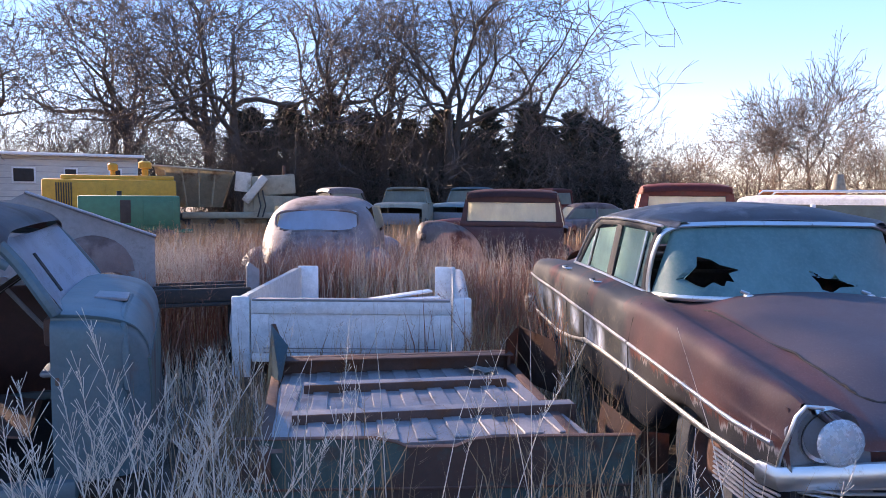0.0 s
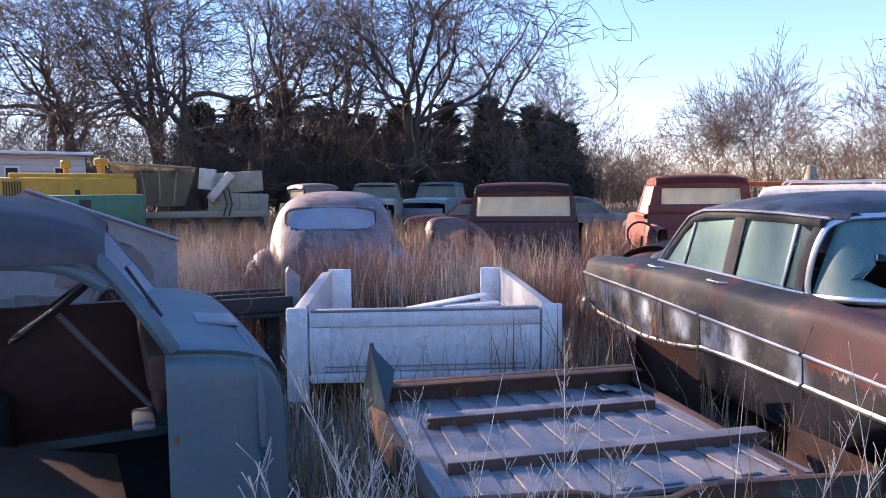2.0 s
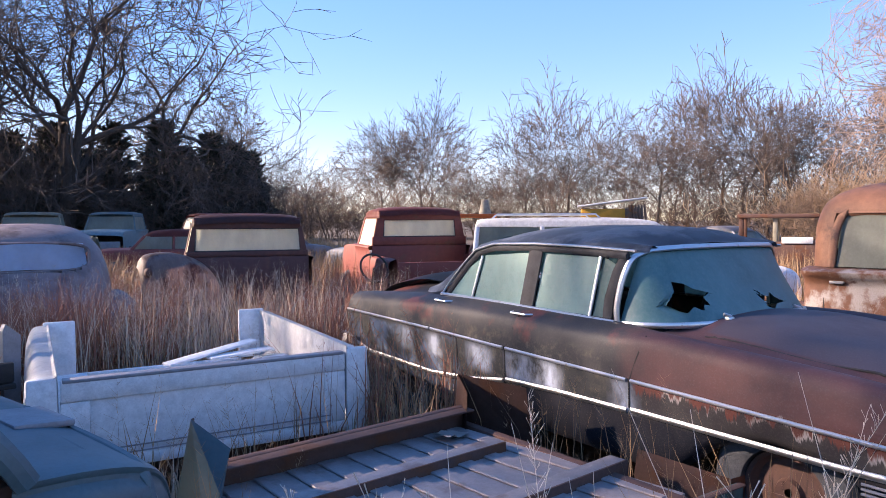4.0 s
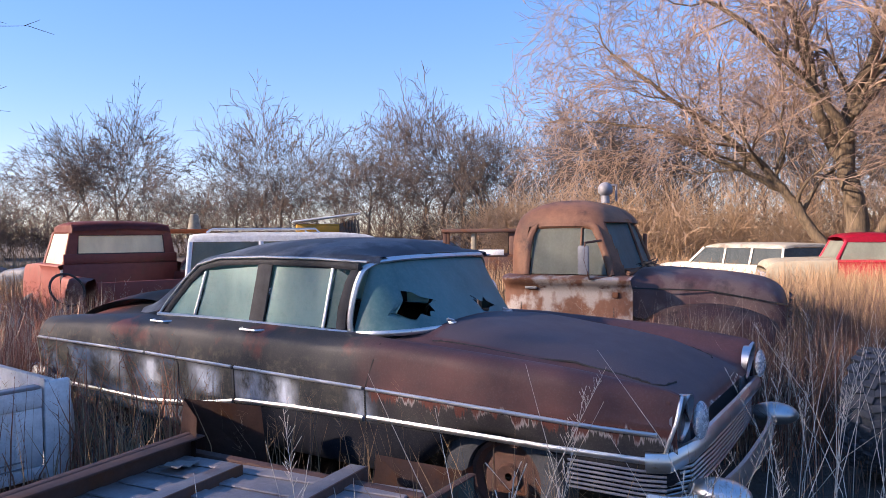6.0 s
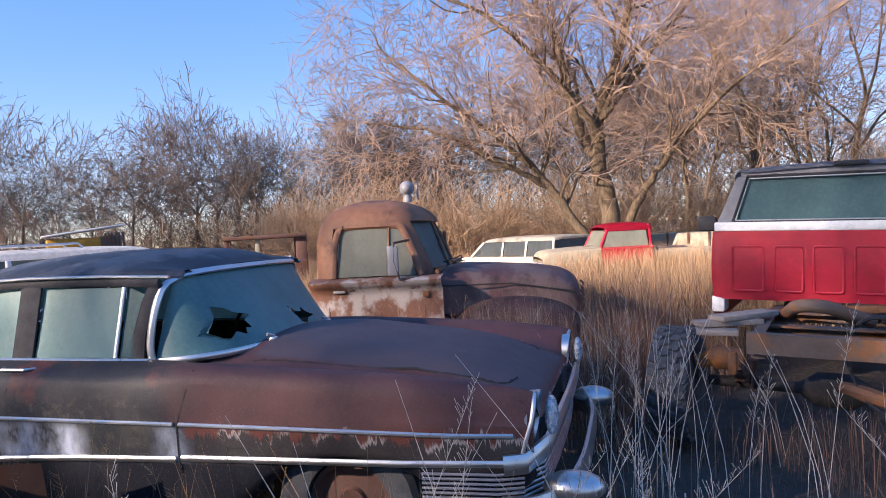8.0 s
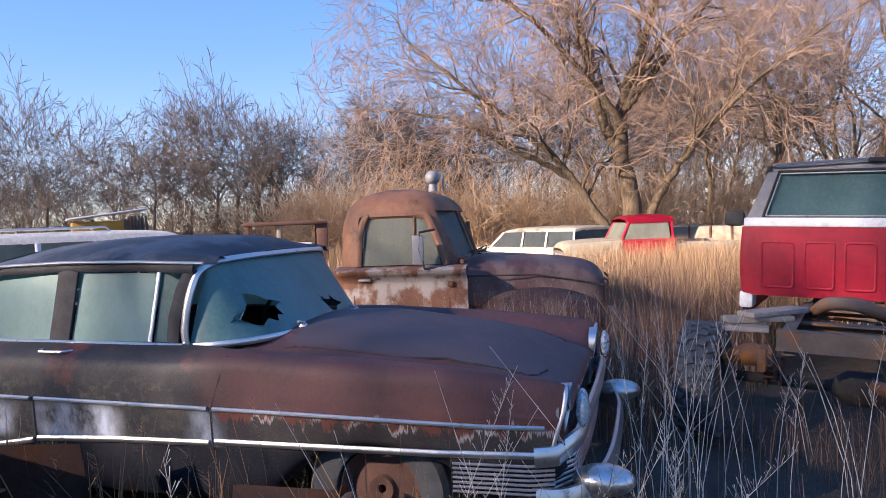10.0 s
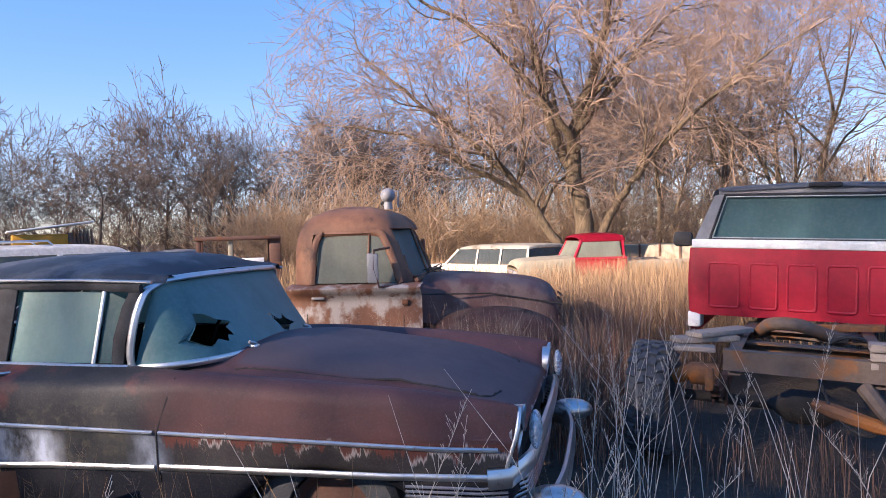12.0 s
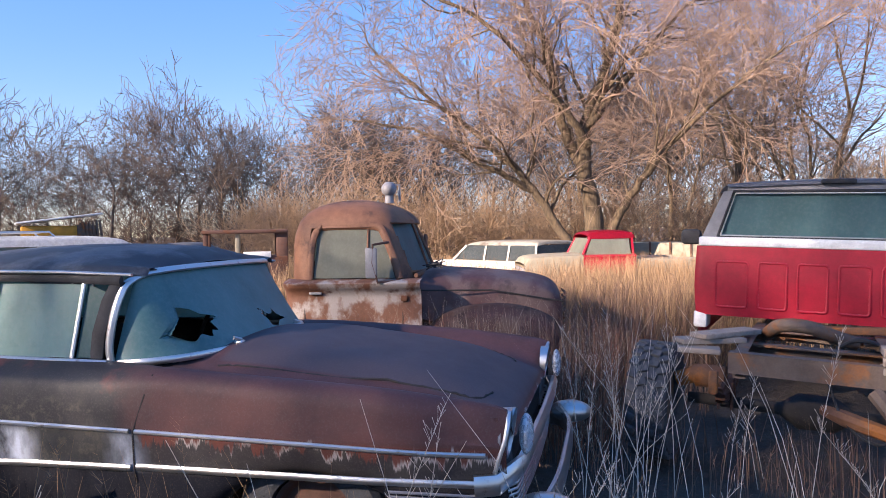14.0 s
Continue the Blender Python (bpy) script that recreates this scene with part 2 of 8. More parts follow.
M = {
    "sedan": sedan_paint(),
    "sedan_roof": worn("sedan_roof_paint", (0.085, 0.10, 0.13), rust=(0.32, 0.34, 0.38), amount=0.55, rough=0.36, scale=1.6, streak=0.6, bumps=0.1),
    "chrome": chrome("aged_chrome"),
    "teal_glass": frosted("frosted_teal_glass", (0.05, 0.135, 0.14), rough=0.42, milk=0.92, film=0.1, coat=0.08),
    "truck_glass": frosted("milky_teal_glass", (0.08, 0.18, 0.195), rough=0.4, milk=0.92, film=0.15, coat=0.1),
    "pale_glass": frosted("frosted_pale_glass", (0.20, 0.36, 0.33), rough=0.33, milk=0.85, film=0.2),
    "cream_glass": frosted("frosted_cream_glass", (0.62, 0.60, 0.48), rough=0.4, milk=0.8),
    "dim_glass": frosted("dim_dusty_glass", (0.05, 0.065, 0.07), rough=0.3, milk=0.85, film=0.3),
    "sky_glass": frosted("dusty_windshield_glass", (0.34, 0.42, 0.52), rough=0.3, milk=0.7),
    "grey_glass": frosted("dusty_grey_glass", (0.22, 0.23, 0.185), rough=0.45, milk=0.92, film=0.15, coat=0.1),
    "rubber": plain("perished_rubber", (0.02, 0.02, 0.022), (0.05, 0.05, 0.055), 12, 0.8),
    "tyre": plain("dusty_tyre", (0.045, 0.05, 0.06), (0.10, 0.105, 0.115), 14, 0.85),
    "dark": plain("dark_interior", (0.028, 0.025, 0.024), (0.05, 0.043, 0.04), 6, 0.9),
    "seat": plain("rotted_upholstery", (0.04, 0.035, 0.035), (0.09, 0.075, 0.065), 5, 0.9, bumps=0.6),
    "white": worn("old_white_paint", (0.80, 0.80, 0.80), rust=(0.30, 0.24, 0.20), amount=0.18, rough=0.42, scale=2.6, bumps=0.1),
    "rust": worn("rusted_sheet", (0.12, 0.06, 0.045), rust=(0.17, 0.065, 0.03), amount=0.55, rough=0.75, scale=3, bumps=0.5),
    "bed_floor": worn("bed_floor_metal", (0.27, 0.235, 0.235), rust=(0.19, 0.13, 0.12), amount=0.45, rough=0.42, scale=3.5, bumps=0.3, dust=0.3),
    "bed_green": worn("rusty_green_paint", (0.055, 0.10, 0.095), rust=(0.10, 0.05, 0.04), amount=0.62, rough=0.55, scale=2.4, bumps=0.3),
    "cab_green": worn("weathered_teal_paint", (0.055, 0.12, 0.145), rust=(0.15, 0.08, 0.065), amount=0.4, rough=0.38, scale=1.7, bumps=0.1, dust=0.2),
    "cab_roof": worn("faded_cab_roof", (0.14, 0.135, 0.155), rust=(0.13, 0.08, 0.075), amount=0.5, rough=0.42, scale=2.0, bumps=0.1, dust=0.15),
    "mauve": worn("primer_mauve_paint", (0.185, 0.13, 0.127), rust=(0.08, 0.042, 0.038), primer=(0.25, 0.19, 0.18), amount=0.52, rough=0.5, scale=2.2, dust=0.25),
    "brown": worn("dark_maroon_paint", (0.085, 0.03, 0.027), rust=(0.16, 0.06, 0.04), amount=0.4, rough=0.5, scale=2.4),
    "red": worn("faded_red_paint", (0.17, 0.035, 0.025), rust=(0.15, 0.06, 0.035), amount=0.4, rough=0.5, scale=2.2),
    "bright_red": worn("red_paint", (0.40, 0.006, 0.026), rust=(0.26, 0.01, 0.025), amount=0.12, rough=0.34, scale=2.5, bumps=0.06),
    "truck": worn("rusty_truck_paint", (0.19, 0.085, 0.05), rust=(0.10, 0.045, 0.036), primer=(0.36, 0.32, 0.30), amount=0.30, rough=0.55, scale=3.2, streak=2.6, bumps=0.35),
    "loose_fender": worn("streaked_fender_paint", (0.30, 0.23, 0.21), rust=(0.13, 0.05, 0.035), amount=0.58, rough=0.5, scale=2.2, streak=0.7, bumps=0.15),
    "truck_rust": worn("rust_brown_steel", (0.235, 0.105, 0.055), rust=(0.095, 0.045, 0.032), amount=0.5, rough=0.58, scale=2.4, bumps=0.35),
    "truck_hood": worn("faded_brown_hood_paint", (0.115, 0.05, 0.045), rust=(0.06, 0.032, 0.03), primer=(0.16, 0.10, 0.085), amount=0.42, rough=0.5, scale=2.3, dust=0.12),
    "grey_paint": worn("faded_grey_paint", (0.26, 0.26, 0.28), rust=(0.15, 0.14, 0.14), amount=0.35, rough=0.45, scale=2.5, dust=0.2),
    "chassis": worn("rusty_frame_steel", (0.13, 0.09, 0.068), rust=(0.28, 0.11, 0.035), amount=0.5, rough=0.72, scale=4, bumps=0.5, dust=0.15),
    "orange_rust": worn("orange_rusted_steel", (0.22, 0.10, 0.05), rust=(0.42, 0.15, 0.035), amount=0.55, rough=0.75, scale=5, bumps=0.5),
    "old_wood": plain("weathered_grey_timber", (0.36, 0.30, 0.26), (0.22, 0.18, 0.155), 6, 0.85, stretch=(0.6, 5, 5), bumps=0.5),
    "blue_steel": worn("blue_painted_steel", (0.10, 0.145, 0.23), rust=(0.09, 0.08, 0.08), amount=0.35, rough=0.5, scale=4),
    "yellow": worn("machine_yellow_paint", (0.52, 0.27, 0.02), rust=(0.30, 0.15, 0.05), amount=0.22, rough=0.5, scale=1.2),
    "green": worn("machine_green_paint", (0.02, 0.14, 0.085), rust=(0.06, 0.08, 0.05), amount=0.25, rough=0.5, scale=1.2),
    "cream_paint": worn("faded_cream_paint", (0.60, 0.56, 0.49), rust=(0.34, 0.27, 0.20), amount=0.42, rough=0.55, scale=1.6, dust=0.2),
    "beige": worn("machine_beige_paint", (0.34, 0.30, 0.22), rust=(0.22, 0.14, 0.08), amount=0.4, rough=0.6, scale=1.2),
    "orange": worn("orange_paint", (0.62, 0.13, 0.02), rust=(0.40, 0.1, 0.03), amount=0.2, rough=0.5, scale=2),
    "teal_far": worn("pale_blue_paint", (0.15, 0.23, 0.25), rust=(0.2, 0.15, 0.12), amount=0.25, rough=0.5, scale=2),
    "siding": plain("white_siding", (0.60, 0.58, 0.54), (0.48, 0.46, 0.43), 3, 0.6, stretch=(1, 1, 3)),
    "ground": None, "grass": None,
    "bark": plain("grey_bark", (0.15, 0.12, 0.10), (0.075, 0.06, 0.05), 5, 0.9, stretch=(3, 3, 0.5), bumps=0.9, dist=0.03),
    "twig": plain("bare_twigs", (0.12, 0.09, 0.074), (0.07, 0.053, 0.044), 2, 0.85, bumps=0),
    "bark_warm": plain("sunlit_bark", (0.20, 0.14, 0.08), (0.055, 0.04, 0.03), 6, 0.9, stretch=(3, 3, 0.5), bumps=0.9, dist=0.03),
    "twig_warm": plain("russet_twigs", (0.35, 0.235, 0.165), (0.19, 0.125, 0.09), 2, 0.8, bumps=0),
    "twig_brown": plain("brown_twigs", (0.17, 0.11, 0.075), (0.09, 0.062, 0.047), 1.2, 0.85, bumps=0, island=0.4),
    "brush": plain("tan_brush", (0.45, 0.30, 0.175), (0.28, 0.18, 0.11), 1.5, 0.85, bumps=0, island=0.5),
    "cedar": plain("dark_cedar", (0.08, 0.085, 0.06), (0.05, 0.055, 0.042), 3, 0.8, bumps=0, island=0.6),
    "litter": plain("pale_paper", (0.5, 0.48, 0.45), (0.4, 0.37, 0.34), 12, 0.8),
    "straw": plain("dry_straw_grass", (0.50, 0.34, 0.19), (0.36, 0.21, 0.11), 0.7, 0.75, bumps=0, island=0.55),
    "straw_red": plain("russet_bluestem_grass", (0.42, 0.17, 0.10), (0.30, 0.13, 0.085), 0.7, 0.75, bumps=0, island=0.5),
    "straw_brown": plain("brown_weed_stalks", (0.30, 0.185, 0.13), (0.20, 0.115, 0.085), 0.9, 0.8, bumps=0, island=0.5),
    "straw_pale": plain("pale_seed_grass", (0.72, 0.58, 0.44), (0.55, 0.42, 0.31), 2, 0.7, bumps=0, island=0.4),
    "straw_frost": plain("frosted_seed_grass", (0.78, 0.70, 0.60), (0.60, 0.50, 0.42), 2, 0.6, bumps=0, island=0.35),
    "lamp_glass": frosted("headlamp_glass", (0.55, 0.58, 0.62), rough=0.2, milk=0.5),
}
M["ground"] = plain("dry_ground", (0.12, 0.09, 0.068), (0.05, 0.04, 0.035), 0.9, 0.95, bumps=1.0, dist=0.05)

# ---- helpers for building ----
def part(name, bm, material, parent=None, label="", smooth=True):
    me = bpy.data.meshes.new(name)
    if isinstance(bm, bmesh.types.BMesh):
        bmesh.ops.recalc_face_normals(bm, faces=bm.faces)
        bm.to_mesh(me)
        bm.free()
    else:
        me.from_pydata(bm[0], [], bm[1])
    me.materials.append(material)
    if smooth:
        me.polygons.foreach_set("use_smooth", [True] * len(me.polygons))
        if isinstance(bm, bmesh.types.BMesh):
            me.set_sharp_from_angle(angle=radians(38))
    ob = new(name, me)
    if parent:
        ob.parent = parent
    if label:
        ob["label"] = label
    return ob


def thing(name, m, label, category, group="", kind=""):
    e = new(name)
    e.empty_display_size = 0.2
    e.matrix_world = m
    return tagged(e, label, category, group, kind)


def rbox(bm, c, s, r=0.0, m=None, seg=2):
    """A box at c of size s, its edges rounded by r."""
    g = bmesh.ops.create_cube(bm, size=1.0)["verts"]
    for v in g:
        v.co = Vector((v.co.x * s[0], v.co.y * s[1], v.co.z * s[2]))
    if r > 0:
        es = list({e for v in g for e in v.link_edges})
        out = bmesh.ops.bevel(bm, geom=es, offset=min(r, min(s) * 0.49), segments=seg, profile=0.5, affect="EDGES")
        g = list({v for f in out["faces"] for v in f.verts} | {v for v in g if v.is_valid})
    mm = Matrix.Translation(c) @ (m if m else Matrix())
    for v in g:
        v.co = mm @ v.co
    return g


def box(name, c, s, mat, parent=None, r=0.01, m=None, label=""):
    bm = bmesh.new()
    rbox(bm, c, s, r, m)
    return part(name, bm, mat, parent, label)


def tube(bm, pts, radii, n=8, cap=True):
    """A swept round bar through pts."""
    pts = [Vector(p) for p in pts]
    if isinstance(radii, (int, float)):
        radii = [radii] * len(pts)
    rings, side = [], None
    for i, p in enumerate(pts):
        d = (pts[min(i + 1, len(pts) - 1)] - pts[max(i - 1, 0)]).normalized()
        if side is None:
            side = d.orthogonal().normalized()
        side = (side - d * side.dot(d)).normalized()
        up = d.cross(side)
        rings.append([bm.verts.new(p + radii[i] * (math.cos(a) * side + math.sin(a) * up)) for a in (2 * math.pi * k / n for k in range(n))])
    for a, b in zip(rings, rings[1:]):
        for k in range(n):
            bm.faces.new((a[k], a[(k + 1) % n], b[(k + 1) % n], b[k]))
    if cap:
        bm.faces.new(rings[0][::-1])
        bm.faces.new(rings[-1])


def bar(name, pts, radii, mat, parent=None, n=8, label=""):
    bm = bmesh.new()
    tube(bm, pts, radii, n)
    return part(name, bm, mat, parent, label)


def strip(bm, pts, w, h, up=(0, 0, 1)):
    """A flat moulding of width w (across) and height h swept through pts; up: its broad side's direction."""
    pts = [Vector(p) for p in pts]
    rings = []
    for i, p in enumerate(pts):
        d = (pts[min(i + 1, len(pts) - 1)] - pts[max(i - 1, 0)]).normalized()
        u = (Vector(up) - d * d.dot(Vector(up))).normalized()
        o = d.cross(u)
        rings.append([bm.verts.new(p + u * a * h / 2 + o * b * w / 2) for a, b in ((1, 0.4), (0.4, 1), (-0.4, 1), (-1, 0.4), (-1, -0.4), (-0.4, -1), (0.4, -1), (1, -0.4))])
    for a, b in zip(rings, rings[1:]):
        for k in range(8):
            bm.faces.new((a[k], a[(k + 1) % 8], b[(k + 1) % 8], b[k]))
    bm.faces.new(rings[0][::-1])
    bm.faces.new(rings[-1])


def moulding(name, pts, w, h, mat, parent, up=(0, 0, 1), label=""):
    bm = bmesh.new()
    strip(bm, pts, w, h, up)
    return part(name, bm, mat, parent, label)


def curve(pts, n):
    """n points on a Catmull-Rom line through pts."""
    p = np.array(pts, float)
    k = len(p)
    p = np.vstack([2 * p[0] - p[1], p, 2 * p[-1] - p[-2]])
    out = []
    for t in np.linspace(0, k - 1, n):
        i = min(int(t), k - 2)
        f = t - i
        a, b, c, d = p[i], p[i + 1], p[i + 2], p[i + 3]
        out.append(0.5 * (2 * b + (c - a) * f + (2 * a - 5 * b + 4 * c - d) * f * f + (3 * b - a - 3 * c + d) * f ** 3))
    return np.array(out)


def loft(bm, sections, nu, nv, skip=None, close=False):
    """A smooth skin over key sections (each the same number of points), nu along and nv across."""
    cross = np.array([curve(s, nv) for s in sections])
    grid = np.array([curve(cross[:, j], nu) for j in range(nv)]).transpose(1, 0, 2)
    vs = [[bm.verts.new(p) for p in row] for row in grid]
    for i in range(nu - 1):
        for j in range(nv - 1 if not close else nv):
            f = (vs[i][j], vs[i + 1][j], vs[i + 1][(j + 1) % nv], vs[i][(j + 1) % nv])
            c = sum((v.co for v in f), Vector()) / 4
            if not (skip and skip(c)):
                bm.faces.new(f)
    return vs


def thicken(bm, d):
    g = bmesh.ops.solidify(bm, geom=bm.faces[:], thickness=d)
    return g


def plate(bm, poly, d, m=None):
    """A flat plate: poly in x, y, thickness d along z, then moved by m."""
    a = [bm.verts.new((x, y, -d / 2)) for x, y in poly]
    b = [bm.verts.new((x, y, d / 2)) for x, y in poly]
    bm.faces.new(a[::-1])
    bm.faces.new(b)
    for i in range(len(poly)):
        j = (i + 1) % len(poly)
        bm.faces.new((a[i], a[j], b[j], b[i]))
    if m:
        for v in a + b:
            v.co = m @ v.co
    return a + b


def flat(name, poly, d, mat, parent, m=None, label=""):
    bm = bmesh.new()
    plate(bm, poly, d, m)
    return part(name, bm, mat, parent, label, smooth=False)


def pane(name, quad, d, mat, parent, label="", bow=0.0, n=8):
    """A pane of glass between four corners (in order round), a little bowed outwards, with thickness."""
    a, b, c, e = [Vector(q) for q in quad]
    nrm = (b - a).cross(e - a).normalized()
    bm = bmesh.new()
    vs = []
    for i in range(n + 1):
        u = i / n
        vs.append([bm.verts.new((a.lerp(b, u)).lerp(e.lerp(c, u), v / n) + nrm * bow * 4 * u * (1 - u)) for v in range(n + 1)])
    for i in range(n):
        for j in range(n):
            bm.faces.new((vs[i][j], vs[i + 1][j], vs[i + 1][j + 1], vs[i][j + 1]))
    thicken(bm, d)
    return part(name, bm, mat, parent, label)


def tyre(name, m, r, w, parent=None, treads=36, label="", near=False):
    """A tyre (axis y) with tread blocks and sidewall."""
    prof = [(r * 0.6, -w * 0.42), (r * 0.8, -w * 0.52), (r * 0.93, -w * 0.5), (r, -w * 0.36), (r * 1.01, 0), (r, w * 0.36), (r * 0.93, w * 0.5), (r * 0.8, w * 0.52), (r * 0.6, w * 0.42)]
    bm = bmesh.new()
    n = treads
    rings = [[bm.verts.new((math.cos(2 * math.pi * k / n) * pr, py, math.sin(2 * math.pi * k / n) * pr)) for k in range(n)] for pr, py in prof]
    for a, b in zip(rings, rings[1:] + rings[:1]):
        for k in range(n):
            bm.faces.new((a[k], a[(k + 1) % n], b[(k + 1) % n], b[k]))
    ob = part(name, bm, M["tyre"], parent, label)
    ob.matrix_basis = m
    if near:
        # tread blocks in chevron rows, one mesh shared by all
        bm = bmesh.new()
        rbox(bm, (0, 0, 0), (r * 0.09, w * 0.27, r * 0.12), r * 0.02)
        first = part("tread_block", bm, M["tyre"], ob)
        for k in range(n):
            for row, off, tw in ((-0.36, 0, 18), (-0.12, 0.5, -14), (0.12, 0, 14), (0.36, 0.5, -18)):
                a = 2 * math.pi * (k + off) / n
                o = first if (k, row) == (0, -0.36) else new("tread_block", first.data)
                o.parent = ob
                o.matrix_basis = Matrix.Translation((math.cos(a) * r * 1.01, row * w, math.sin(a) * r * 1.01)) @ Matrix.Rotation(-a, 4, "Y") @ Matrix.Rotation(radians(tw), 4, "X")
    return ob


def rim(name, m, r, w, mat, parent):
    bm = bmesh.new()
    prof = [(0.02, w * 0.2), (r * 0.3, w * 0.28), (r * 0.35, w * 0.1), (r * 0.8, w * 0.05), (r * 0.9, w * 0.4), (r, w * 0.45), (r, -w * 0.45), (0.02, -w * 0.3)]
    n = 24
    rings = [[bm.verts.new((math.cos(2 * math.pi * k / n) * pr, py, math.sin(2 * math.pi * k / n) * pr)) for k in range(n)] for pr, py in prof]
    for a, b in zip(rings, rings[1:]):
        for k in range(n):
            bm.faces.new((a[k], a[(k + 1) % n], b[(k + 1) % n], b[k]))
    ob = part(name, bm, mat, parent)
    ob.matrix_basis = m
    return ob

# ---- ground ----
def build_ground():
    def zg(x, y):
        r = math.hypot(x, y)
        return 0.05 * noise.noise((x * 0.35, y * 0.35, 0)) * min(1, r / 8 + 0.3) - 0.02
    bm = bmesh.new()
    xs = sorted(set([round(-30 + i * 0.8, 2) for i in range(76)] + [-2500, -900, -300, -120, -70, -45, 45, 70, 120, 300, 900, 2500]))
    ys = sorted(set([round(-8 + i * 0.8, 2) for i in range(60)] + [-2500, -900, -300, -100, -40, -18, 55, 75, 110, 200, 400, 900, 2500]))
    g = [[bm.verts.new((x, y, zg(x, y))) for y in ys] for x in xs]
    for i in range(len(xs) - 1):
        for j in range(len(ys) - 1):
            bm.faces.new((g[i][j], g[i + 1][j], g[i + 1][j + 1], g[i][j + 1]))
    tagged(part("ground", bm, M["ground"]), "dry winter ground of dead grass and bare soil", "ground", kind="structure")


build_ground()

# ---- the four-door sedan: x runs from its nose to its tail, y to its camera side ----
def sedan():
    car = thing("sedan", pose(2.116, 2.773, 0, 0, 0, 99.03), "oxidised maroon and black fifties sedan with frosted teal windows", "car")
    # key sections: x, centre z, hood-edge z, valley z, crown z, half width, lower edge z
    keys = [(-0.12, 0.68, 0.68, 0.68, 0.84, 0.925, 0.50), (-0.04, 0.77, 0.76, 0.735, 0.862, 0.94, 0.44), (0.25, 0.885, 0.87, 0.80, 0.893, 0.965, 0.36),
            (0.50, 0.94, 0.92, 0.835, 0.914, 0.975, 0.50), (0.85, 0.99, 0.965, 0.86, 0.935, 0.975, 0.56), (1.15, 1.025, 1.00, 0.888, 0.95, 0.975, 0.48),
            (1.45, 1.03, 1.00, 0.92, 0.965, 0.975, 0.28), (2.0, 0.98, 0.985, 0.975, 0.975, 0.975, 0.26), (2.7, 0.98, 0.985, 0.985, 0.985, 0.975, 0.26),
            (3.4, 1.0, 1.0, 0.99, 0.985, 0.975, 0.27), (3.95, 1.06, 1.04, 0.965, 0.965, 0.975, 0.30), (4.5, 1.03, 1.00, 0.92, 0.94, 0.97, 0.32),
            (4.95, 0.95, 0.92, 0.86, 0.905, 0.955, 0.36), (5.16, 0.80, 0.78, 0.78, 0.86, 0.93, 0.44), (5.22, 0.62, 0.62, 0.62, 0.66, 0.88, 0.50)]
    secs = []
    for x, zc, zh, zv, zf, w, zb in keys:
        half = [(x, 0, zc), (x, 0.42, zh), (x, 0.68, zv), (x, 0.865 if x < 1.6 else 0.82, zf), (x, w - (0.022 if x < 1.6 else 0.035), zf - (0.035 if x < 1.6 else 0.05)), (x, w, zf - 0.14), (x, w + 0.005, 0.70 if zb < 0.66 else zb + 0.02),
                (x, w - 0.01, 0.5 * (0.70 + zb)), (x, w - 0.05, zb), (x, w - 0.14, zb - 0.03)]
        secs.append([(a, -b, c) for a, b, c in half[:0:-1]] + half)
    bm = bmesh.new()
    skin = loft(bm, secs, 100, 69, skip=lambda c: 1.62 < c.x < 3.78 and abs(c.y) < 0.74 and c.z > 0.9)
    top_of = [v.co.copy() for row in skin for v in row if v.co.z > 0.74]
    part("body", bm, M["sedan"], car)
    # roof skin
    bm = bmesh.new()
    rs = []
    for x, zc, we, ze in ((1.775, 1.425, 0.64, 1.375), (1.88, 1.47, 0.70, 1.385), (2.1, 1.515, 0.735, 1.392), (2.6, 1.53, 0.745, 1.395), (3.05, 1.505, 0.735, 1.38), (3.36, 1.44, 0.72, 1.335), (3.5, 1.37, 0.74, 1.20), (3.66, 1.29, 0.765, 1.04), (3.84, 1.16, 0.775, 0.985), (4.0, 1.06, 0.74, 0.975)):
        h = [(x, 0, zc), (x, we * 0.45, zc - 0.012), (x, we * 0.78, zc - 0.05 * (1 if x < 3.5 else 0.7)), (x, we * 0.96, ze + 0.04), (x, we + 0.012, ze)]
        rs.append([(a, -b, c) for a, b, c in h[:0:-1]] + h)
    loft(bm, rs, 46, 29, skip=lambda c: c.x > 3.42 and abs(c.y) < 0.52 and c.z < 1.38)
    thicken(bm, 0.02)
    part("roof", bm, M["sedan_roof"], car, "grey-blue frosted roof skin")
    q = [(3.36, 0.54, 1.41), (3.36, -0.54, 1.41), (3.96, -0.52, 1.07), (3.96, 0.52, 1.07)]
    pane("rear_glass", q, 0.008, M["teal_glass"], car, bow=0.07)
    # the wrap-round windshield, with its two broken holes
    top, bot = [], []
    for k in np.linspace(-1, 1, 161):
        e = abs(k) ** 2.6
        bot.append(Vector((1.46 + 0.43 * e, 0.76 * math.sin(k * math.pi / 2), 0.995 - 0.025 * e)))
        top.append(Vector((1.775 + 0.07 * e, 0.66 * math.sin(k * math.pi / 2), 1.395 - 0.03 * e)))
    rows = 60
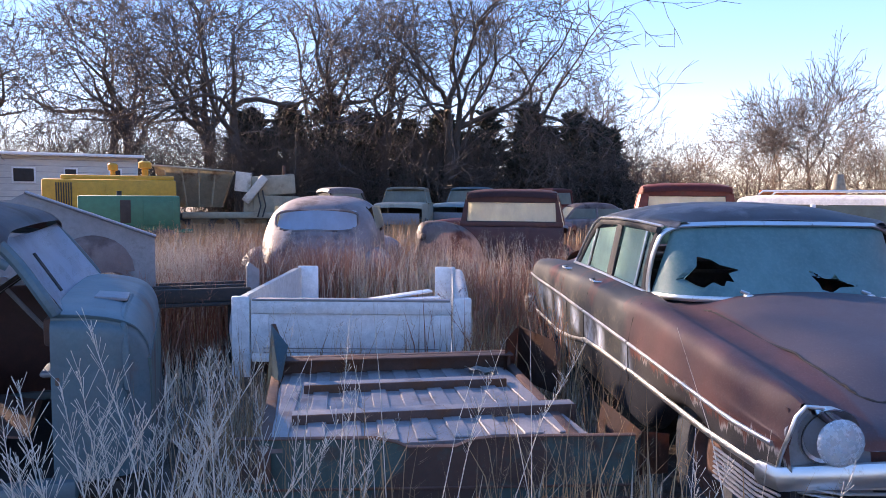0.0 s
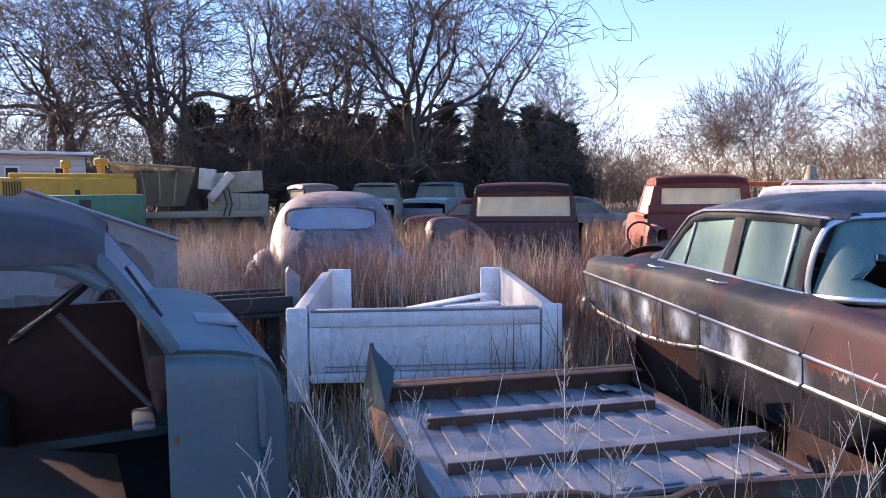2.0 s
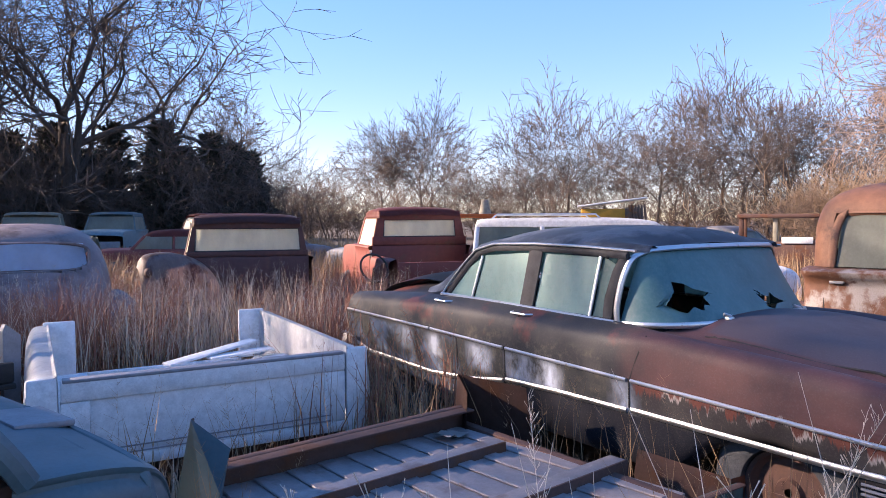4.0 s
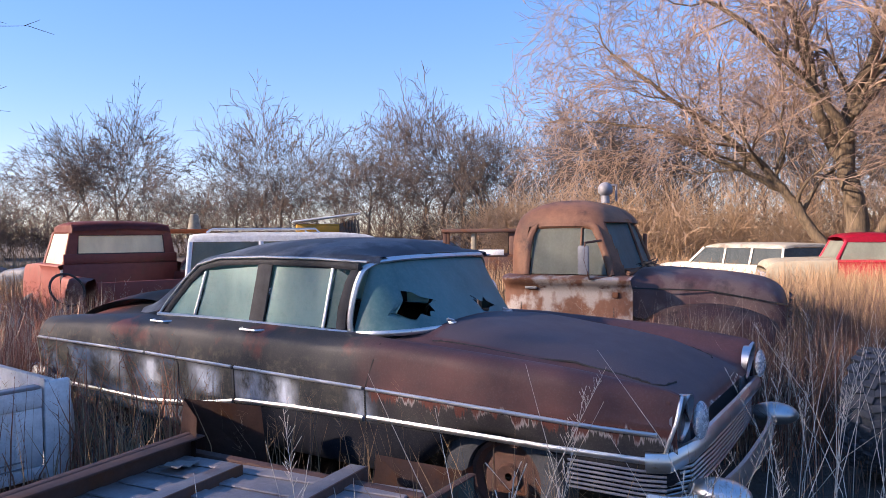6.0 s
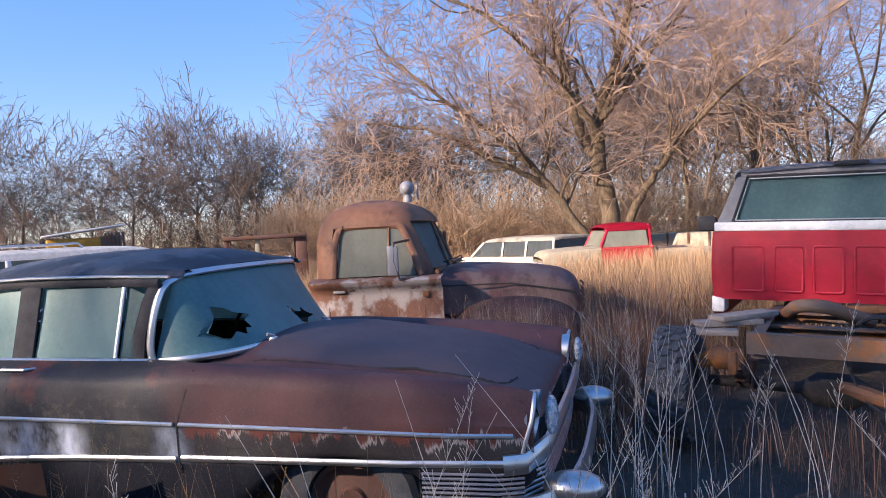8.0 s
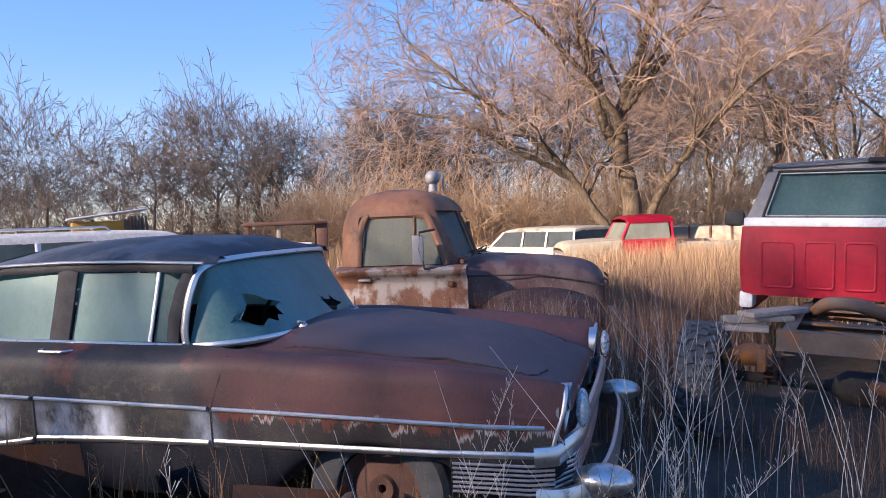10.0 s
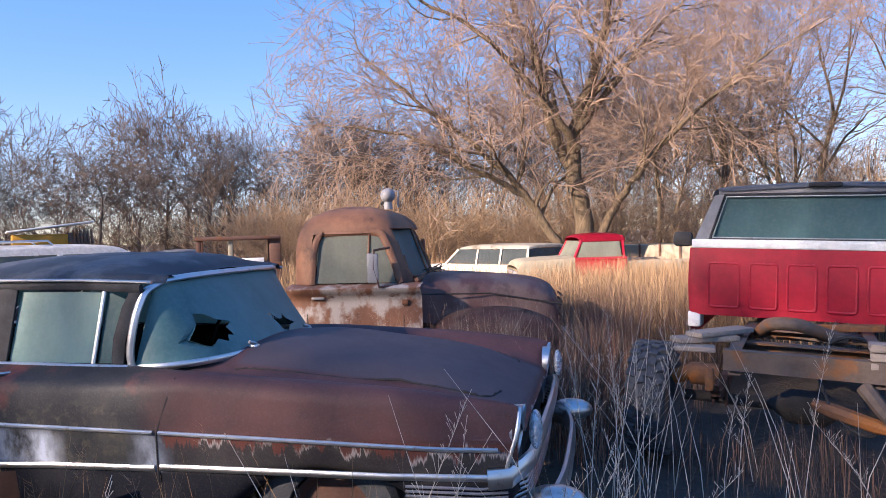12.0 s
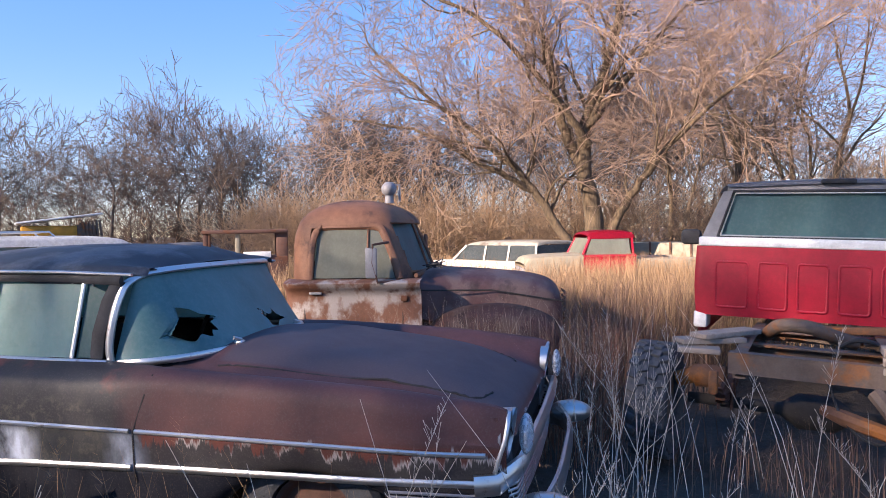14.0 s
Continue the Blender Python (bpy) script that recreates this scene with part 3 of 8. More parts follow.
    # torn outlines round each hole: offsets across and up the glass
    holes = (((0.50, 0.33), 0.17, 0.26, ((0.85, -0.35), (0.6, 0.05), (0.42, 0.35), (0.36, 0.85), (-0.05, 0.7), (-0.3, 0.4), (-0.9, 0.15), (-0.5, -0.05), (-0.62, -0.5), (-0.38, -0.42), (-0.25, -0.75), (0.05, -0.5), (0.35, -0.8), (0.55, -0.7))),
             ((-0.16, 0.22), 0.15, 0.20, ((0.9, 0.9), (0.35, 0.2), (-0.05, 0.15), (-0.3, 0.45), (-0.4, 0.05), (-1.0, -0.35), (-0.3, -0.4), (0.1, -0.75), (0.45, -0.55), (0.5, -0.1))))
    bm = bmesh.new()
    def ragged(outline, a):
        """How far the outline reaches from the hole's middle at angle a."""
        ca, sa = math.cos(a), math.sin(a)
        for (x0, y0), (x1, y1) in zip(outline, outline[1:] + outline[:1]):
            ex, ey = x1 - x0, y1 - y0
            det = ex * sa - ey * ca
            if abs(det) > 1e-9:
                k, r = (y0 * ca - x0 * sa) / det, (ex * y0 - ey * x0) / det
                if -1e-6 <= k <= 1.000001 and r > 0:
                    return r
        return 0.3

    def glass_point(b, t, z):
        p = b.lerp(t, z)
        for (hy, hz), ry, rz, outline in holes:
            u, v = (p.y - hy) / ry, (z - hz) / rz
            f = math.hypot(u, v) / ragged(outline, math.atan2(v, u))
            if 0.8 < f < 1.25:      # draw the glass up to the torn edge
                p = p + Vector((0, u * ry * (1 / f - 1), 0)) + (t - b) * (v * rz * (1 / f - 1))
        return p

    vs = [[bm.verts.new(glass_point(b, t, j / rows)) for j in range(rows + 1)] for b, t in zip(bot, top)]
    for i in range(160):
        for j in range(rows):
            f = (vs[i][j], vs[i + 1][j], vs[i + 1][j + 1], vs[i][j + 1])
            y = (bot[i].y + bot[i + 1].y) / 2 * (1 - (j + 0.5) / rows) + (top[i].y + top[i + 1].y) / 2 * (j + 0.5) / rows
            z = (j + 0.5) / rows
            torn = False
            for (hy, hz), ry, rz, outline in holes:
                a = math.atan2((z - hz) / rz, (y - hy) / ry)
                torn |= math.hypot((z - hz) / rz, (y - hy) / ry) < ragged(outline, a)
            if not torn:
                bm.faces.new(f)
    bmesh.ops.delete(bm, geom=[v for v in bm.verts if not v.link_faces], context="VERTS")
    part("windshield", bm, M["teal_glass"], car, "frosted teal windshield with two broken holes")
    moulding("windshield_trim", [b + Vector((-0.012, 0, -0.012)) for b in bot], 0.022, 0.035, M["chrome"], car)
    side = [Vector(c) for c in ((1.90, 0.775, 0.965), (1.905, 0.775, 1.05), (1.888, 0.762, 1.18), (1.868, 0.738, 1.28), (1.848, 0.705, 1.345))]
    over = [t + Vector((-0.01, 0, 0.008)) for t in top[146:14:-12]]
    loop = side + over + [Vector((c.x, -c.y, c.z)) for c in side[::-1]]
    moulding("windshield_surround", [tuple(c) for c in curve([tuple(c) for c in loop], 110)], 0.026, 0.04, M["chrome"], car, up=(1, 0, 0.6))
    for s in (1, -1):
        moulding("inner_pillar", [(1.98, s * 0.775, 0.97), (1.97, s * 0.765, 1.1), (1.93, s * 0.745, 1.25), (1.88, s * 0.72, 1.36)], 0.03, 0.07, M["rubber"], car, up=(1, 0, 0.2))
        yb, yt = s * 0.795, s * 0.72
        bm = bmesh.new()
        strip(bm, [(2.69, yb, 0.98), (2.66, yt + s * 0.01, 1.36)], 0.03, 0.13, up=(1, 0, 0))
        part("door_pillar", bm, M["rubber"], car)
        bm = bmesh.new()
        strip(bm, [(1.86, s * 0.735, 1.355), (2.2, s * 0.73, 1.372), (2.66, s * 0.735, 1.378), (3.1, s * 0.735, 1.365), (3.30, s * 0.728, 1.325), (3.42, s * 0.745, 1.23), (3.58, s * 0.775, 1.06), (3.64, s * 0.785, 0.99)], 0.03, 0.045, up=(0, 0, 1))
        part("door_frame", bm, M["rubber"], car)
        bm = bmesh.new()
        strip(bm, [(1.80, s * 0.735, 1.385), (2.2, s * 0.752, 1.402), (2.66, s * 0.757, 1.408), (3.1, s * 0.752, 1.395), (3.33, s * 0.745, 1.345), (3.46, s * 0.76, 1.24), (3.63, s * 0.79, 1.07), (3.70, s * 0.805, 0.985)], 0.02, 0.016, up=(0, 0, 1))
        part("drip_rail", bm, M["chrome"], car)
        # glass: vent, front, rear, quarter
        for nm, mt, a in (("vent_glass", "teal_glass", ((1.99, 0.985, 2.09, 0.985), (2.065, 1.34, 1.955, 1.30))), ("front_door_glass", "pale_glass", ((2.12, 0.985, 2.62, 0.985), (2.59, 1.345, 2.09, 1.34))),
                          ("rear_door_glass", "pale_glass", ((2.75, 0.985, 3.30, 0.985), (3.24, 1.305, 2.72, 1.345))), ("quarter_glass", "pale_glass", ((3.33, 0.985, 3.62, 0.985), (3.41, 1.21, 3.27, 1.29)))):
            (x0, z0, x1, z1), (x2, z2, x3, z3) = a
            pane(nm, [(x0, yb - s * 0.012, z0), (x1, yb - s * 0.012, z1), (x2, yt - s * 0.005 - s * (1.345 - z2) * -0.2, z2), (x3, yt - s * 0.005 - s * (1.345 - z3) * -0.2, z3)], 0.006, M[mt], car)
        for x0, x1, zt in ((2.105, 2.075, 1.35), (3.315, 3.255, 1.30)):
            moulding("window_divider", [(x0, yb, 0.985), (x1, yt + s * 0.008 + s * (1.345 - zt) * 0.2, zt)], 0.018, 0.022, M["chrome"], car, up=(1, 0, 0))
        moulding("belt_trim", [(x, s * (0.80 + 0.01 * (x > 1.9)), z) for x, z in ((1.90, 0.968), (2.3, 0.975), (2.7, 0.98), (3.2, 0.985), (3.70, 0.985))], 0.03, 0.026, M["chrome"], car)
        # side mouldings, broken at the door gaps
        for seg in (((-0.03, 0.675), (0.1, 0.677), (0.25, 0.68), (0.42, 0.683), (0.8, 0.69), (1.2, 0.698), (1.615, 0.705)), ((1.645, 0.705), (2.68, 0.72)), ((2.71, 0.72), (3.6, 0.735)), ((3.62, 0.735), (4.6, 0.74), (5.1, 0.735))):
            pts = [(x, s * (0.986 if x > 0.4 else 0.982 if x > 0.2 else 0.966 if x > 0 else 0.95) - s * (0.03 if x > 5 else 0), z) for x, z in seg]
            moulding("side_moulding", pts, 0.018, 0.020, M["chrome"], car)
        for seg in (((-0.04, 0.555), (0.5, 0.553), (1.0, 0.55), (1.615, 0.545)), ((1.645, 0.538), (2.2, 0.53), (2.68, 0.51)), ((2.71, 0.50), (3.1, 0.44), (3.6, 0.40), (4.6, 0.41), (5.08, 0.46))):
            pts = [(x, s * (0.978 if x > 0.4 else 0.94) - s * (0.035 if x > 5 else 0), z) for x, z in seg]
            moulding("sill_moulding", pts, 0.02, 0.030, M["chrome"], car)
        # shut lines and handles
        for xt, xb in ((1.555, 1.63), (2.60, 2.695), (3.55, 3.25)):
            moulding("door_gap", [(xt, s * 0.93, 0.95), (xt + 0.02, s * 0.972, 0.86), (xb, s * 0.982, 0.70), (xb, s * 0.974, 0.48)], 0.006, 0.008, M["dark"], car, up=(1, 0, 0))
        for hx in (2.5, 3.42):
            bm = bmesh.new()
            tube(bm, [(hx, s * 0.90, 0.955), (hx + 0.03, s * 0.945, 0.955), (hx + 0.17, s * 0.945, 0.957), (hx + 0.2, s * 0.90, 0.957)], 0.008, 8)
            part("door_handle", bm, M["chrome"], car)
        # hooded headlamp on its panel
        bm = bmesh.new()
        plate(bm, [(s * 0.60, 0.50), (s * 0.925, 0.52), (s * 0.932, 0.74), (s * 0.905, 0.80), (s * 0.865, 0.825), (s * 0.76, 0.745), (s * 0.62, 0.66)], 0.012, Matrix.Translation((-0.09, 0, 0)) @ Matrix(((0, 0, 1, 0), (1, 0, 0, 0), (0, 1, 0, 0), (0, 0, 0, 1))))
        part("headlamp_panel", bm, M["grey_paint"], car, smooth=False)
        bm = bmesh.new()
        for r0, r1, x0, x1 in ((0.106, 0.102, -0.125, -0.085), (0.100, 0.080, -0.125, -0.09)):
            a = [bm.verts.new((x0 - 0.02 * math.sin(t), s * 0.785 + r0 * math.cos(t), 0.725 + r0 * math.sin(t))) for t in np.linspace(0, 2 * math.pi, 28, endpoint=False)]
            b = [bm.verts.new((x1, s * 0.785 + r1 * math.cos(t), 0.725 + r1 * math.sin(t))) for t in np.linspace(0, 2 * math.pi, 28, endpoint=False)]
            for k in range(28):
                bm.faces.new((a[k], a[(k + 1) % 28], b[(k + 1) % 28], b[k]))
        lampring = part("headlamp", bm, M["chrome"], car, "pale hooded headlamp ring")
        bm = bmesh.new()
        bmesh.ops.create_uvsphere(bm, u_segments=20, v_segments=10, radius=0.084, matrix=Matrix.Translation((-0.098, s * 0.785, 0.725)) @ Matrix.Diagonal((0.35, 1, 1, 1)))
        part("lens", bm, M["lamp_glass"], lampring)
        moulding("headlamp_rim", [(-0.10, s * 0.70, 0.69), (-0.115, s * 0.76, 0.775), (-0.125, s * 0.82, 0.83), (-0.128, s * 0.88, 0.836), (-0.128, s * 0.912, 0.80), (-0.115, s * 0.928, 0.73), (-0.085, s * 0.94, 0.65), (-0.06, s * 0.944, 0.57)], 0.014, 0.02, M["chrome"], car, up=(1, 0, 0))
        # wheels, low on soft tyres
        for wx in (0.85, 4.15):
            w = tyre("wheel", pose(wx, s * 0.76, 0.30), 0.35, 0.19, car, 32, "flat dusty black tyre")
            rim("rim", pose(0, 0, 0, 0, 0, 0 if s > 0 else 180), 0.2, 0.12, M["rust"], w)
        bm = bmesh.new()
        bmesh.ops.create_uvsphere(bm, u_segments=16, v_segments=8, radius=0.05, matrix=Matrix.Translation((5.17, s * 0.86, 0.77)) @ Matrix.Diagonal((0.8, 0.8, 1.8, 1)))
        part("tail_lamp", bm, M["rust"], car)
    for s in (1, -1):
        for k in range(7):
            moulding("wrap_slat", [(0.42, s * 0.978, 0.515 - 0.02 * k), (0.05, s * 0.965, 0.515 - 0.02 * k), (-0.07, s * 0.93, 0.515 - 0.02 * k)], 0.014, 0.011, M["grey_paint"], car)
    # nose: chrome bar, grille bars, bumper
    nose = [(0.02, 0.965, 0.555), (-0.08, 0.94, 0.56), (-0.17, 0.80, 0.60), (-0.19, 0.40, 0.62), (-0.195, 0, 0.62)]
    nose = nose + [(x, -y, z) for x, y, z in nose[-2::-1]]
    moulding("grille_bar", nose, 0.05, 0.085, M["chrome"], car)
    for k in range(9):
        z = 0.57 - 0.022 * k
        moulding("grille_slat", [(x + 0.03, y * 0.93, z) for x, y, _ in nose], 0.012, 0.012, M["chrome"], car)
    box("grille_back", (-0.03, 0, 0.48), (0.05, 1.7, 0.28), M["dark"], car)
    bum = [(0.02, 0.95, 0.36), (-0.12, 0.92, 0.36), (-0.24, 0.78, 0.37), (-0.30, 0.45, 0.38), (-0.31, 0, 0.38)]
    bum = bum + [(x, -y, z) for x, y, z in bum[-2::-1]]
    bm = bmesh.new()
    strip(bm, [tuple(p) for p in curve(bum, 30)], 0.05, 0.12)
    bumper = part("front_bumper", bm, M["chrome"], car)
    for s in (1, -1):
        bm = bmesh.new()
        bmesh.ops.create_uvsphere(bm, u_segments=16, v_segments=10, radius=0.09, matrix=Matrix.Translation((-0.18, s * 0.80, 0.42)) @ Matrix.Diagonal((1.5, 1.0, 0.75, 1)))
        part("bumper_guard", bm, M["chrome"], bumper)
    rb = [(4.9, 0.99, 0.42), (5.2, 0.95, 0.42), (5.33, 0.6, 0.42), (5.36, 0, 0.42), (5.33, -0.6, 0.42), (5.2, -0.95, 0.42), (4.9, -0.99, 0.42)]
    bm = bmesh.new()
    strip(bm, [tuple(p) for p in curve(rb, 24)], 0.07, 0.17)
    part("rear_bumper", bm, M["chrome"], car)
    for y in (0.36, -0.34):
        bm = bmesh.new()
        rbox(bm, (1.45, y, 1.005), (0.05, 0.05, 0.03), 0.012)
        tube(bm, [(1.44, y, 1.02), (1.46, y + 0.04, 1.035)], 0.01, 6)
        part("wiper_pivot", bm, M["chrome"], car)
    # trunk lid, sprung a little open
    bm = bmesh.new()
    ts = [[(x, -0.58, z - 0.05), (x, -0.35, z), (x, 0, z + 0.01), (x, 0.35, z), (x, 0.58, z - 0.05)] for x, z in ((4.02, 1.095), (4.3, 1.10), (4.6, 1.065), (4.9, 1.0), (5.1, 0.91), (5.16, 0.82))]
    loft(bm, ts, 20, 17)
    thicken(bm, 0.02)
    part("trunk_lid", bm, M["sedan"], car, "maroon trunk lid sprung slightly open")
    # hood crease
    for s in (1, -1):
        line = curve([(0.04, s * 0.40), (0.10, s * 0.52), (0.3, s * 0.56), (0.8, s * 0.585), (1.3, s * 0.60), (1.42, s * 0.62)], 40)
        pts = []
        for x, y in line:
            near_skin = sorted(top_of, key=lambda c: (c.x - x) ** 2 + (c.y - y) ** 2)[:4]
            pts.append((x, y, sum(c.z for c in near_skin) / 4 + 0.001))
        moulding("hood_gap", pts, 0.012, 0.010, M["dark"], car, up=(0, 1, 0))
    # cabin
    box("cabin_floor", (2.7, 0, 0.36), (2.3, 1.7, 0.06), M["dark"], car)
    for x in (2.45, 3.35):
        bm = bmesh.new()
        rbox(bm, (x, 0, 0.55), (0.55, 1.4, 0.2), 0.06)
        rbox(bm, (x + 0.28, 0, 0.80), (0.16, 1.4, 0.45), 0.06)
        part("bench_seat", bm, M["seat"], car)
    box("dashboard", (1.72, 0, 0.88), (0.2, 1.4, 0.14), M["dark"], car, 0.05)
    bm = bmesh.new()
    bmesh.ops.create_circle(bm, segments=28, radius=0.2)
    ring = [v.co.copy() for v in bm.verts]
    bm.free()
    mm = Matrix.Translation((2.02, -0.38, 0.99)) @ Matrix.Rotation(radians(70), 4, "Y")
    bar("steering_wheel", [mm @ v for v in ring] + [mm @ ring[0]], 0.012, M["dark"], car)
    bm = bmesh.new()
    plate(bm, [(-0.9, 0.52), (0.9, 0.52), (0.92, 0.82), (0.6, 0.67), (-0.6, 0.67), (-0.92, 0.82)], 0.02, Matrix.Translation((-0.075, 0, 0)) @ Matrix(((0, 0, 1, 0), (1, 0, 0, 0), (0, 1, 0, 0), (0, 0, 0, 1))))
    part("nose_panel", bm, M["sedan"], car, smooth=False)
    # the nose is blunt: draw everything ahead of the front wheel back a little
    for o in car.children_recursive:
        if o.parent == car and not o.name.startswith("wheel"):
            for v in o.data.vertices:
                if v.co.x < 0.6:
                    v.co.x = 0.6 - (0.6 - v.co.x) * 0.88
    return car


sedan()

# ---- white pickup box lying in the grass, tailgate towards the walker ----
def frame_of(ox, oy, ex, ey, z=0.0, tilt=0.0):
    """A pose at (ox, oy) whose x axis points along (ex, ey)."""
    return pose(ox, oy, z, 0, tilt, math.degrees(math.atan2(ey, ex)))


def white_box():
    b = thing("pickup_box", frame_of(-1.08, 5.485, 0.9945, 0.105), "white painted steel pickup box with closed tailgate, lying in grass", "truck bed")
    L, zt = 2.0, 0.735
    # tailgate: frame, pressed panel, ribs
    bm = bmesh.new()
    rbox(bm, (0, 0.03, 0.475), (1.60, 0.05, 0.50), 0.012)
    gate = part("tailgate", bm, M["white"], b, "white tailgate with a pressed panel")
    for c, s in (((0, 0.012, 0.665), (1.60, 0.05, 0.11)), ((0, 0.012, 0.255), (1.60, 0.05, 0.07)), ((-0.73, 0.013, 0.45), (0.14, 0.05, 0.32)), ((0.73, 0.013, 0.45), (0.14, 0.05, 0.32))):
        box("gate_border", c, s, M["white"], gate, 0.012)
    # grey strips stand in for the shade of two creases in the white panel
    for z in (0.335, 0.30):
        moulding("crease_shade", [(-0.70, -0.012, z), (0.70, -0.012, z)], 0.008, 0.008, M["grey_paint"], gate)
    bm = bmesh.new()
    rbox(bm, (0, 0.02, zt - 0.012), (1.58, 0.075, 0.02), 0.006)
    part("top_rail", bm, M["grey_paint"], gate)
    for s in (1, -1):
        # side panel: outer skin with a bulge, inner wall, top rail
        bm = bmesh.new()
        secs = []
        for y, d in ((0.0, 0), (0.5, 0.0), (1.0, 0.0), (1.5, 0.0), (L, 0.0)):
            top = zt + 0.02 * y / L
            secs.append([(s * 0.81, y, top - 0.38), (s * 0.81, y, top), (s * 0.83, y, top + 0.012), (s * 0.90, y, top + 0.008), (s * 0.935, y, top - 0.03), (s * 0.965, y, top - 0.14), (s * 0.975, y, 0.45),
                         (s * 0.955, y, 0.30), (s * 0.925, y, 0.16 if y > 0.3 else 0.03)])
        loft(bm, secs, 18, 33)
        thicken(bm, 0.012)
        part("side_panel", bm, M["white"], b)
        box("corner_post", (s * 0.885, 0.012, 0.42), (0.15, 0.04, 0.66), M["white"], b, 0.02)
        box("front_post", (s * 0.74, L - 0.02, 0.585), (0.22, 0.035, 0.42), M["white"], b, 0.012)
        bm = bmesh.new()
        a = [(s * 0.80, 0.75, 0.26)] + [(s * 0.80, 1.2 + 0.4 * math.cos(t), 0.26 + 0.26 * math.sin(t)) for t in np.linspace(math.pi, 0, 12)]
        bot = [bm.verts.new((x - s * 0.2, y, z)) for x, y, z in a]
        tp = [bm.verts.new((x, y, z)) for x, y, z in a]
        for i in range(len(a) - 1):
            bm.faces.new((bot[i], bot[i + 1], tp[i + 1], tp[i]))
        bm.faces.new(bot)
        part("wheel_housing", bm, M["white"], b)
    bm = bmesh.new()
    rbox(bm, (0, L / 2, 0.25), (1.62, L, 0.02), 0.0)
    for k in range(9):
        rbox(bm, (-0.68 + 0.17 * k, L / 2, 0.268), (0.07, L - 0.06, 0.018), 0.006)
    part("floor_panel", bm, M["white"], b)
    box("cross_sill", (0, 0.3, 0.14), (1.7, 0.08, 0.16), M["rust"], b)
    box("cross_sill", (0, 1.7, 0.14), (1.7, 0.08, 0.16), M["rust"], b)
    box("front_lip", (0, L - 0.02, 0.32), (1.3, 0.03, 0.12), M["white"], b, 0.008)
    # loose boards in it
    for x, y, r, tl, ln in ((0.25, 1.25, 20, 6, 0.75), (0.45, 1.2, 8, 2, 0.5)):
        o = box("board", (0, 0, 0), (ln, 0.12, 0.02), M["white"], None, 0.006)
        o.matrix_world = b.matrix_world @ pose(x, y, 0.58 if ln > 0.7 else 0.56, 0, -tl, r)
        tagged(o, "loose white painted board lying in the pickup box", "board", "boards in the pickup box")
    return b


